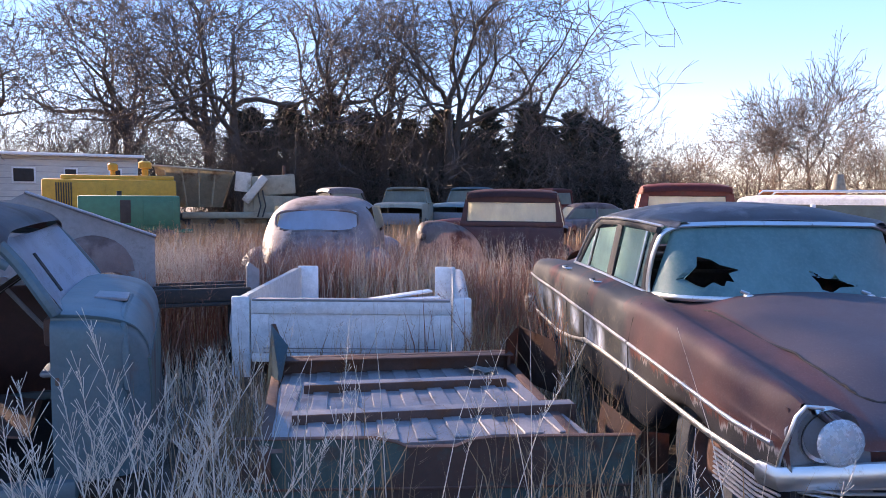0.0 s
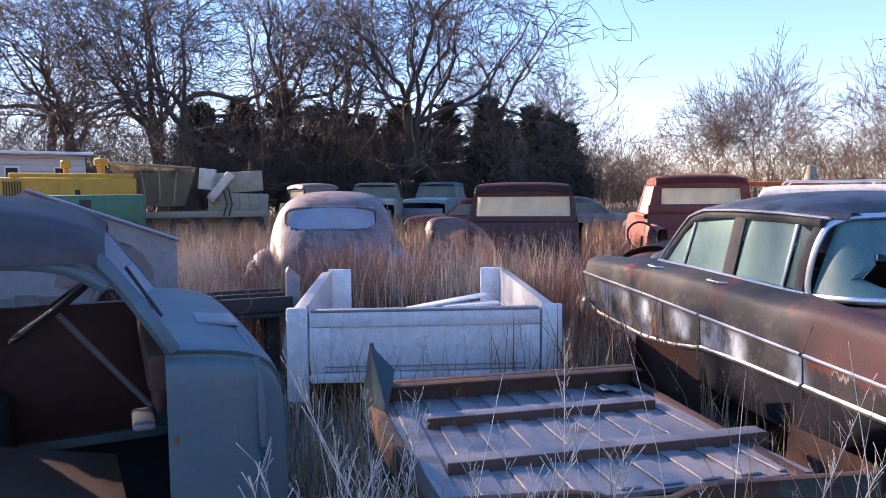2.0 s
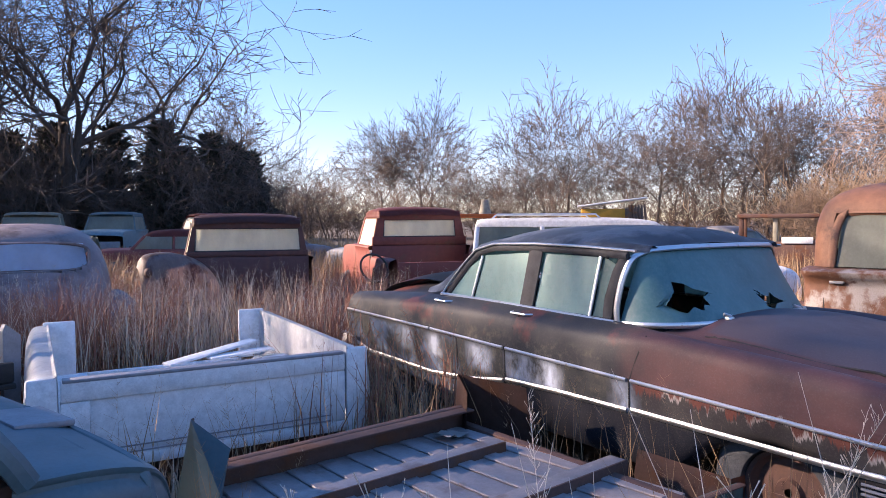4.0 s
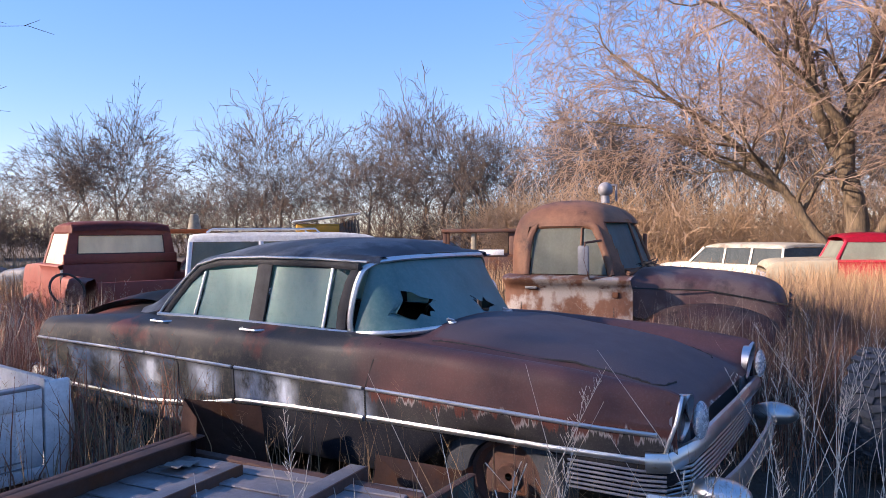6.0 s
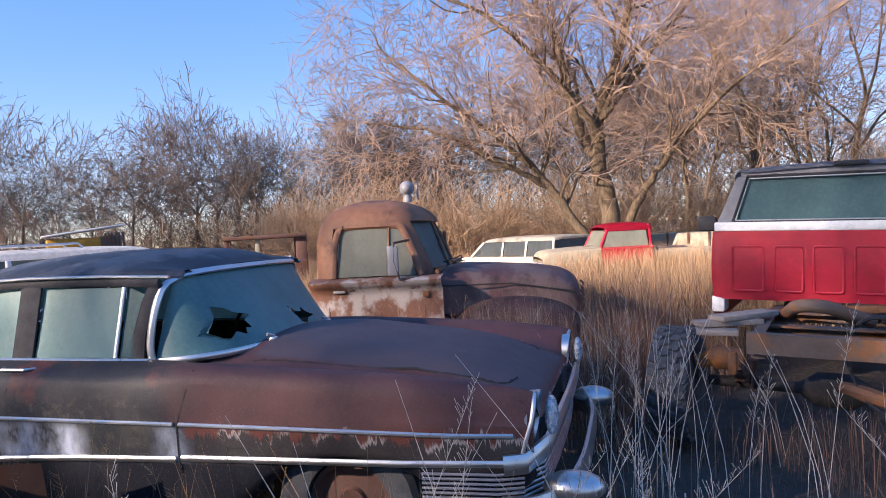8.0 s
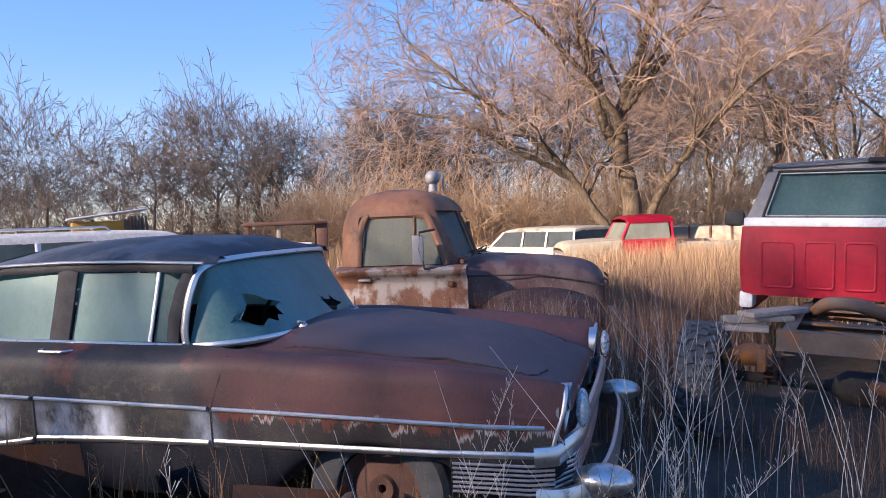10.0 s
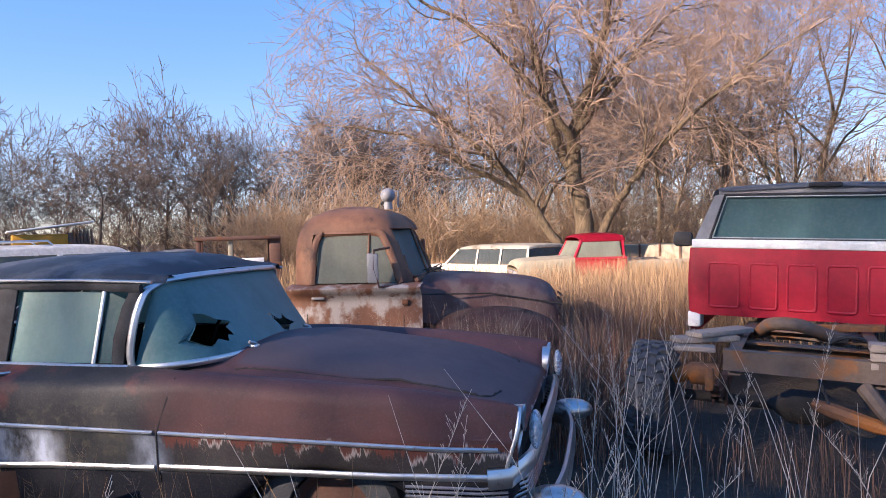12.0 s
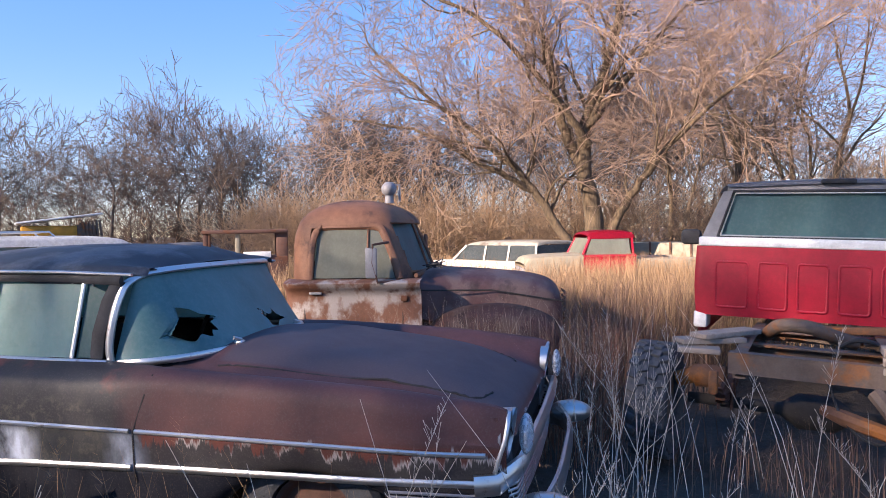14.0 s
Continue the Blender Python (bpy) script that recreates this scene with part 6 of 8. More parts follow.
# ---- red and white utility wagon, rear towards the walker, its chassis end bare; local +y forward ----
def utility():
    # left rear corner (4.30, 2.07), right rear corner (4.09, 0.19)
    b = thing("utility_wagon", pose(4.195, 1.13, 0, 0, 2.2, -96.4), "red and white utility wagon with frosted rear window and bare chassis", "car")
    W = 1.89
    h = W / 2
    def pw(z):
        return h - max(0.0, z - 1.40) * 0.42
    # tail panel in red with six pressed panels
    bm = bmesh.new()
    S = []
    for x in (-1, -0.93, 0, 0.93, 1):
        S.append([(x * (h - 0.015) , 0.03 if abs(x) == 1 else 0.0, 0.86), (x * h, 0.025 if abs(x) == 1 else -0.012, 1.10), (x * (h - 0.01), 0.03 if abs(x) == 1 else -0.01, 1.385)])
    loft(bm, S, 22, 10)
    rbox(bm, (0, 0.06, 1.12), (W - 0.06, 0.08, 0.53), 0.02)
    tail = part("tailgate", bm, M["bright_red"], b, "red tailgate with six pressed panels")
    for x, w in ((-0.70, 0.22), (-0.42, 0.19), (-0.16, 0.19), (0.10, 0.19), (0.36, 0.19), (0.68, 0.30)):
        bm = bmesh.new()
        rp = [(x + sx * (w / 2 - 0.02) + 0.02 * math.cos(a), -0.012, 1.10 + sz * 0.15 + 0.02 * math.sin(a)) for sx, sz, a0 in ((1, 1, 0), (-1, 1, 90), (-1, -1, 180), (1, -1, 270)) for a in (radians(a0), radians(a0 + 45), radians(a0 + 90))]
        strip(bm, rp + rp[:1], 0.018, 0.014, up=(0, 1, 0))
        part("pressed_panel", bm, M["bright_red"], tail)
    box("white_band", (0, 0.01, 1.42), (W - 0.01, 0.06, 0.07), M["white"], b, 0.012)
    # rear of the cap: grey frame round the window
    bm = bmesh.new()
    plate(bm, [(-pw(1.45), 1.45), (-0.81, 1.45), (-0.70, 1.80), (-pw(1.8), 1.80)], 0.05, pose(0, 0.05, 0, 90))
    plate(bm, [(pw(1.45), 1.45), (0.81, 1.45), (0.70, 1.80), (pw(1.8), 1.80)], 0.05, pose(0, 0.05, 0, 90))
    rbox(bm, (0, 0.05, 1.828), (1.50, 0.05, 0.055), 0.005)
    part("cap_frame", bm, M["grey_paint"], b)
    pane("rear_glass", [(-0.815, 0.04, 1.45), (0.815, 0.04, 1.45), (0.705, 0.045, 1.80), (-0.705, 0.045, 1.80)], 0.008, M["truck_glass"], b, "frosted teal rear window", bow=-0.0)
    bm = bmesh.new()
    strip(bm, [(-0.79, 0.018, 1.468), (0.79, 0.018, 1.468), (0.69, 0.018, 1.785), (-0.69, 0.018, 1.785), (-0.79, 0.018, 1.468)], 0.012, 0.012, up=(0, 1, 0))
    part("window_trim", bm, M["chrome"], b)
    bm = bmesh.new()
    strip(bm, [(-0.81, 0.02, 1.455), (0.81, 0.02, 1.455), (0.705, 0.02, 1.80), (-0.705, 0.02, 1.80), (-0.81, 0.02, 1.455)], 0.02, 0.02, up=(0, 1, 0))
    part("window_gasket", bm, M["rubber"], b)
    bm = bmesh.new()
    R = []
    for y, z in ((0.0, 1.84), (0.05, 1.872), (0.4, 1.885), (1.6, 1.885), (2.3, 1.86), (2.45, 1.80)):
        R.append([(-pw(1.78) - 0.01, y, 1.79), (-pw(1.8) + 0.02, y, 1.84), (-pw(1.8) + 0.12, y, z - 0.01), (0, y, z + 0.012), (pw(1.8) - 0.12, y, z - 0.01), (pw(1.8) - 0.02, y, 1.84), (pw(1.78) + 0.01, y, 1.79)])
    loft(bm, R, 18, 27)
    thicken(bm, 0.025)
    part("roof", bm, M["grey_paint"], b, "grey fibreglass cap roof")
    box("latch", (-0.02, 0.0, 1.865), (0.22, 0.06, 0.035), M["rubber"], b, 0.012)
    for s in (1, -1):
        bm = bmesh.new()
        S = []
        for y in (0.03, 1.2, 2.5, 3.8, 4.0):
            S.append([(s * (h - 0.04), y, 0.70), (s * (h + 0.01), y, 0.80), (s * (h + 0.01), y, 1.15), (s * (h - 0.0), y, 1.36), (s * (h - 0.04), y, 1.43)])
        loft(bm, S, 14, 19)
        thicken(bm, 0.03)
        part("side_panel", bm, M["bright_red"], b)
        box("white_corner", (s * (h - 0.03), 0.10, 0.82), (0.10, 0.2, 0.13), M["white"], b, 0.02)
        pane("side_glass", [(s * (pw(1.46)), 0.15, 1.44), (s * (pw(1.46)), 2.6, 1.44), (s * pw(1.8), 2.4, 1.80), (s * pw(1.8), 0.15, 1.80)], 0.008, M["teal_glass"], b)
        mir = box("mirror", (s * (h + 0.32), 1.6, 1.42), (0.19, 0.09, 0.15), M["rubber"], b, 0.04)
        bar("mirror_arm", [(s * (h - 0.06), 1.75, 1.40), (s * (h + 0.12), 1.68, 1.41), (s * (h + 0.3), 1.62, 1.42)], 0.015, M["rubber"], mir)
    bm = bmesh.new()
    H = [[(-h, y, 0.7), (-h, y, z - 0.08), (-h + 0.1, y, z), (h - 0.1, y, z), (h, y, z - 0.08), (h, y, 0.7)] for y, z in ((2.9, 1.40), (3.6, 1.36), (4.1, 1.28), (4.2, 1.0))]
    loft(bm, H, 10, 21)
    part("hood", bm, M["bright_red"], b)
    pane("windshield", [(-0.8, 2.9, 1.40), (0.8, 2.9, 1.40), (0.66, 2.45, 1.80), (-0.66, 2.45, 1.80)], 0.008, M["grey_glass"], b)
    # bare chassis reaching towards the walker
    cx = -0.115
    for s in (1, -1):
        bm = bmesh.new()
        x = cx + s * 0.40
        strip(bm, [(x, 3.0, 0.66), (x, 0.6, 0.66), (x, 0.1, 0.74), (x, -0.8, 0.77), (x, -1.36, 0.75)], 0.02, 0.15)
        for dz in (0.07, -0.07):
            strip(bm, [(x - s * 0.03, 0.1, 0.74 + dz), (x - s * 0.03, -0.8, 0.77 + dz), (x - s * 0.03, -1.36, 0.75 + dz)], 0.07, 0.012)
        rail = part("frame_rail", bm, M["chassis"], b)
        for y in (-0.15, -0.45, -0.95, -1.2):
            bm = bmesh.new()
            tube(bm, [(x + s * 0.005, y, 0.79), (x + s * 0.03, y, 0.79)], 0.016, 6)
            part("rivet", bm, M["rust"], rail)
    bm = bmesh.new()
    across = Matrix(((0, 0, 1, 0), (1, 0, 0, 0), (0, 1, 0, 0), (0, 0, 0, 1)))
    plate(bm, [(0, -0.06), (0.075, -0.06), (0.075, -0.05), (0.012, -0.05), (0.012, 0.05), (0.075, 0.05), (0.075, 0.06), (0, 0.06)], 0.86, Matrix.Translation((cx, -1.386, 0.765)) @ across)
    part("cross_member", bm, M["chassis"], b, "channel end beam with orange rust", smooth=False)
    for y, z in ((-0.82, 0.80), (-0.15, 0.80)):
        bm = bmesh.new()
        plate(bm, [(0, 0), (0, -0.012), (0.088, -0.012), (0.088, -0.08), (0.10, -0.08), (0.10, 0)], 0.78, Matrix.Translation((cx, y - 0.05, z)) @ across)
        part("cross_member", bm, M["chassis"], b, smooth=False)
    bm = bmesh.new()
    tube(bm, [(-0.85, -0.80, 0.40), (-0.3, -0.80, 0.40), (-0.2, -0.80, 0.40), (0.0, -0.80, 0.40), (0.1, -0.80, 0.40), (0.62, -0.80, 0.40)], [0.035, 0.04, 0.11, 0.11, 0.04, 0.035], 14)
    part("rear_axle", bm, M["dark"], b)
    bm = bmesh.new()
    tube(bm, [tuple(p) for p in curve([(-0.42, -0.35, 0.80), (-0.32, -0.62, 0.90), (-0.16, -0.68, 0.91), (-0.04, -0.6, 0.86), (0.1, -0.45, 0.80)], 18)], 0.045, 10)
    part("exhaust_pipe", bm, M["chassis"], b)
    bm = bmesh.new()
    tube(bm, [tuple(p) for p in curve([(0.02, -0.9, 0.84), (0.1, -1.0, 0.90), (0.2, -0.9, 0.87), (0.16, -0.6, 0.82)], 16)], 0.014, 6)
    tube(bm, [tuple(p) for p in curve([(-0.05, -1.2, 0.70), (0.05, -1.38, 0.50), (0.22, -1.4, 0.42), (0.3, -1.2, 0.55)], 16)], 0.008, 5)
    part("brake_hose", bm, M["rubber"], b)
    for s in (1, -1):
        x = cx + s * 0.50
        bm = bmesh.new()
        for k in range(4):
            strip(bm, [(x, 0.1 - 0.12 * k, 0.58 - 0.016 * k), (x, -0.4, 0.50 - 0.016 * k), (x, -0.80, 0.475 - 0.016 * k), (x, -1.1, 0.51 - 0.016 * k), (x, -1.42 + 0.16 * k, 0.60 - 0.016 * k)], 0.06, 0.012)
        spring = part("leaf_spring", bm, M["rust"], b)
        box("shackle", (x, -1.42, 0.65), (0.05, 0.05, 0.14), M["orange_rust"], spring, 0.015)
        bm = bmesh.new()
        for dy in (-0.06, 0.06):
            tube(bm, [(x - 0.04, -0.8 + dy, 0.36), (x - 0.04, -0.8 + dy, 0.54), (x + 0.04, -0.8 + dy, 0.54), (x + 0.04, -0.8 + dy, 0.36)], 0.010, 6)
        part("u_bolt", bm, M["rust"], spring)
    # weathered timber packing on the frame: flat boards on one side, a stack on the other
    for k, (x, y, z, L, a) in enumerate(((-0.60, -1.05, 0.885, 0.50, 58), (-0.68, -1.15, 0.85, 0.42, 40), (-0.72, -1.30, 0.81, 0.24, 10))):
        box("packing_board", (x, y, z), (L, 0.13, 0.032), M["old_wood"], b, 0.006, Matrix.Rotation(radians(a), 4, "Z"))
    for k in range(3):
        box("packing_block", (0.26 + 0.006 * (k % 2), -1.32, 0.80 + 0.05 * k), (0.12, 0.13, 0.046), M["old_wood"], b, 0.008, Matrix.Rotation(radians(3 * (-1) ** k), 4, "Z"))
    box("packing_block", (0.40, -1.2, 0.93), (0.15, 0.1, 0.045), M["old_wood"], b, 0.008)
    bm = bmesh.new()
    plate(bm, [(0, -0.30), (0.07, -0.28), (0.10, 0.14), (0.0, 0.16)], 0.02, pose(0.37, -1.36, 0.78, 90, 0, 0))
    part("side_bracket", bm, M["rust"], b)
    bm = bmesh.new()
    rbox(bm, (0.1, -0.3, 0.86), (0.5, 0.06, 0.05), 0.01, Matrix.Rotation(radians(-4), 4, "Y"))
    part("loose_bar", bm, M["orange_rust"], b)
    # wheels
    w = tyre("wheel", pose(-0.98, -0.80, 0.46, 0, 0, 0) @ Matrix.Rotation(radians(90), 4, "Z"), 0.37, 0.25, b, 26, "worn off-road tyre with deep tread", near=True)
    rim("rim", pose(0, 0, 0), 0.23, 0.16, M["chassis"], w)
    bm = bmesh.new()
    tube(bm, [(-0.62, -0.84, 0.56), (-0.80, -0.84, 0.56), (-0.82, -0.84, 0.56), (-0.92, -0.84, 0.52)], [0.075, 0.075, 0.055, 0.05], 14)
    part("hub", bm, M["orange_rust"], b)
    # tow bar lying on the ground end
    bm = bmesh.new()
    tube(bm, [(-0.06, -1.25, 0.53), (0.04, -1.34, 0.52), (0.24, -1.45, 0.49), (0.32, -1.5, 0.48)], [0.03, 0.045, 0.04, 0.02], 8)
    part("drop_arm", bm, M["orange_rust"], b, "orange-rusted arm")
    bm = bmesh.new()
    tube(bm, [(0.18, -1.36, 0.68), (0.26, -1.44, 0.58), (0.33, -1.5, 0.50), (0.37, -1.62, 0.46)], [0.045, 0.04, 0.03, 0.015], 8)
    part("drop_arm", bm, M["chassis"], b)
    bm = bmesh.new()
    bmesh.ops.create_uvsphere(bm, u_segments=12, v_segments=8, radius=0.026, matrix=Matrix.Translation((0.37, -1.66, 0.44)) @ Matrix.Diagonal((1, 0.5, 1.1, 1)))
    part("pale_hub", bm, M["white"], b)
    # the wheel's axis lies across the truck
    w.matrix_basis = pose(-1.06, -0.80, 0.36)
    w.rotation_euler = (0, 0, radians(90))
    return b


def blue_drum():
    b = thing("blue_axle", pose(2.82, 0.52, 0.0, 0, 0, 20), "blue-painted axle drum with hoses lying on its stand", "axle")
    bm = bmesh.new()
    tube(bm, [(-0.26, 0, 0.66), (-0.22, 0, 0.66), (-0.20, 0, 0.66), (-0.17, 0, 0.66), (-0.12, 0, 0.66), (0.02, 0, 0.66), (0.04, 0, 0.66), (0.07, 0, 0.66), (0.09, 0, 0.66), (0.18, 0, 0.65), (0.5, 0, 0.64)],
         [0.05, 0.06, 0.12, 0.165, 0.17, 0.175, 0.195, 0.195, 0.17, 0.10, 0.07], 24)
    drum = part("drum", bm, M["blue_steel"], b)
    for k in range(10):
        a = 2 * math.pi * k / 10
        bm = bmesh.new()
        tube(bm, [(0.015, 0.183 * math.cos(a), 0.66 + 0.183 * math.sin(a)), (0.095, 0.183 * math.cos(a), 0.66 + 0.183 * math.sin(a))], 0.013, 6)
        part("bolt", bm, M["rust"], drum)
    for x0, top, foot in ((-0.15, 0.52, -0.25), (0.35, 0.60, 0.42)):
        bm = bmesh.new()
        tube(bm, [(x0, 0, top), (x0 * 0.5 + foot * 0.5, 0.02, 0.25), (foot, 0.04, -0.02)], 0.03, 8)
        part("stand", bm, M["dark"], b)
    bm = bmesh.new()
    tube(bm, [tuple(p) for p in curve([(-0.2, 0, 0.80), (-0.1, 0.05, 0.94), (0.1, 0.05, 0.89), (0.3, -0.05, 0.92), (0.5, -0.1, 0.75), (0.6, -0.1, 0.46)], 20)], 0.017, 6)
    part("hose", bm, M["rubber"], b)
    bm = bmesh.new()
    plate(bm, [(-0.07, 0.0), (0.06, 0.0), (0.07, 0.22), (0.03, 0.34), (-0.03, 0.36), (-0.07, 0.25)], 0.04, pose(-0.24, 0, 0.68, 90, 0, 90))
    part("upright_plate", bm, M["blue_steel"], b, smooth=False)


utility()
blue_drum()

# ---- machines, building and scrap further off ----
def mobile_home():
    m = frame_of(-23.0, 22.0, 0.82, 0.57)
    b = thing("mobile_home", m, "long white mobile home with a dark porch and small windows", "building")
    z0, z1 = 0.5, 3.0
    bm = bmesh.new()
    rbox(bm, (4.5, 2.0, (z0 + z1) / 2), (9.5, 3.6, z1 - z0), 0.02)
    part("wall", bm, M["siding"], b)
    for k in range(10):
        moulding("siding_joint", [(-0.2, 0.19, 0.7 + 0.24 * k), (9.2, 0.19, 0.7 + 0.24 * k)], 0.012, 0.014, M["grey_paint"], b)
    box("roof", (4.5, 1.9, z1 + 0.06), (10.0, 4.2, 0.12), M["white"], b, 0.03)
    for x in (5.2, 6.8, 8.4):
        w = box("window", (x, 0.17, 2.25), (0.8 if x < 6 else 0.5, 0.06, 0.62), M["white"], b, 0.01)
        box("window_glass", (x, 0.14, 2.25), (0.68 if x < 6 else 0.38, 0.03, 0.5), M["dark"], w, 0.004)
    box("porch_roof", (1.6, -0.4, 2.85), (5.2, 1.6, 0.1), M["grey_paint"], b, 0.02)
    for k in range(6):
        box("porch_screen", (-0.8 + 0.85 * k, -1.1, 1.9), (0.78, 0.04, 1.8), M["dark"], b, 0.01)
        box("porch_post", (-1.22 + 0.85 * k, -1.1, 1.4), (0.06, 0.08, 2.8), M["siding"], b, 0.01)
    box("skirting", (4.5, 2.0, 0.25), (9.4, 3.4, 0.5), M["grey_paint"], b, 0.01)


def paver():
    b = thing("road_machine", frame_of(-12.6, 17.6, 0.85, 0.52), "yellow road machine with stacks and air cleaners", "machine")
    bm = bmesh.new()
    rbox(bm, (1.7, 0.7, 1.45), (3.4, 1.5, 1.0), 0.06)
    rbox(bm, (1.9, 0.7, 2.0), (2.9, 1.3, 0.14), 0.04)
    part("hull", bm, M["yellow"], b)
    for k in range(7):
        box("louvre", (0.35 + 0.06 * k, -0.06, 1.5), (0.03, 0.03, 0.7), M["dark"], b, 0.004)
    box("side_door", (1.2, -0.06, 1.5), (0.7, 0.03, 0.7), M["yellow"], b, 0.01)
    for x, r, z in ((2.6, 0.15, 2.3), (1.75, 0.11, 2.22)):
        bm = bmesh.new()
        tube(bm, [(x, 0.6, 2.0), (x, 0.6, z - 0.02), (x, 0.6, z), (x, 0.6, z + 0.16), (x, 0.6, z + 0.2)], [r * 0.6, r * 0.6, r * 1.2, r * 1.2, r * 0.8], 16)
        part("air_cleaner", bm, M["yellow"], b)
    for x in (0.6, 2.8):
        tyre("wheel", pose(x, 0.0, 0.55), 0.55, 0.35, b, 20)
        tyre("wheel", pose(x, 1.4, 0.55), 0.55, 0.35, b, 20)
    g = thing("generator_box", frame_of(-10.3, 15.7, 0.88, 0.47), "green metal generator housing on a wheeled frame", "machine")
    bm = bmesh.new()
    rbox(bm, (1.15, 0.5, 1.08), (2.3, 1.0, 0.86), 0.05)
    part("housing", bm, M["green"], g)
    box("access_door", (1.05, -0.015, 1.12), (0.24, 0.03, 0.56), M["dark"], g, 0.01)
    box("end_door", (1.8, -0.01, 1.08), (0.7, 0.03, 0.6), M["green"], g, 0.01)
    bar("filler_cap", [(0.9, 0.3, 1.5), (0.9, 0.3, 1.62)], 0.06, M["dark"], g, 12)
    for x in (0.4, 1.9):
        tyre("wheel", pose(x, 0.1, 0.36), 0.36, 0.2, g, 20)
    bar("skid", [(-0.2, 0.1, 0.62), (2.6, 0.1, 0.62)], 0.05, M["green"], g)


def spreader():
    b = thing("hopper_spreader", frame_of(-10.9, 20.3, 0.93, 0.36), "beige chip spreader with a big open hopper and chutes", "machine")
    # hopper: four sloping walls
    bm = bmesh.new()
    t = [(0, 0), (2.3, 0), (2.3, 1.8), (0, 1.8)]
    lo = [(0.35, 0.4), (1.95, 0.4), (1.95, 1.4), (0.35, 1.4)]
    a = [bm.verts.new((x, y, 2.25 + 0.15 * (x < 1))) for x, y in t]
    c = [bm.verts.new((x, y, 1.15)) for x, y in lo]
    for i in range(4):
        bm.faces.new((a[i], a[(i + 1) % 4], c[(i + 1) % 4], c[i]))
    thicken(bm, 0.05)
    part("hopper", bm, M["beige"], b, "beige hopper", smooth=False)
    bm = bmesh.new()
    strip(bm, [(0, 0, 2.42), (2.3, 0, 2.27), (2.3, 1.8, 2.27), (0, 1.8, 2.42), (0, 0, 2.42)], 0.07, 0.07)
    for x in (0.3, 0.8, 1.3, 1.8):
        strip(bm, [(x, 0.03, 2.3), (x * 0.75 + 0.3, 0.38, 1.2)], 0.06, 0.06, up=(1, 0, 0))
    part("hopper_rib", bm, M["beige"], b)
    box("dark_load", (1.15, 0.9, 2.15), (2.0, 1.5, 0.3), M["rust"], b, 0.1)
    for nm, c2, s2, mt, rot in (("engine_cover", (3.55, 0.5, 1.86), (1.35, 0.9, 0.62), "beige", -4), ("lower_body", (3.5, 0.45, 1.22), (1.75, 0.8, 0.62), "beige", 2), ("side_sheet", (2.62, 0.2, 1.95), (0.5, 0.06, 0.62), "cream_paint", 6),
                                ("chute", (2.98, 0.0, 1.72), (0.26, 0.4, 1.0), "cream_paint", 38), ("platform", (2.6, 0.1, 0.9), (3.6, 0.3, 0.2), "beige", 0)):
        box(nm, c2, s2, M[mt], b, 0.04, Matrix.Rotation(radians(rot), 4, "Y"))
    for k in range(5):
        box("rib", (2.95 + 0.3 * k, 0.03, 1.22), (0.05, 0.06, 0.6), M["beige"], b, 0.01)
    bar("exhaust_stack", [(3.9, 0.7, 2.1), (3.9, 0.7, 2.5)], 0.05, M["rust"], b)
    for x in (3.05, 3.2):
        bar("hydraulic_hose", [(x, -0.06, 1.7), (x + 0.1, -0.16, 1.2), (x, -0.06, 0.85)], 0.022, M["rubber"], b)
    for x in (0.6, 2.0, 3.8):
        tyre("wheel", pose(x, 0.3, 0.5), 0.5, 0.3, b, 20)
    bar("whip_antenna", [(4.25, 0.5, 2.1), (4.28, 0.5, 3.6)], 0.012, M["dark"], b)
    box("axle_frame", (2.0, 0.9, 0.72), (4.2, 1.0, 0.2), M["beige"], b, 0.03)


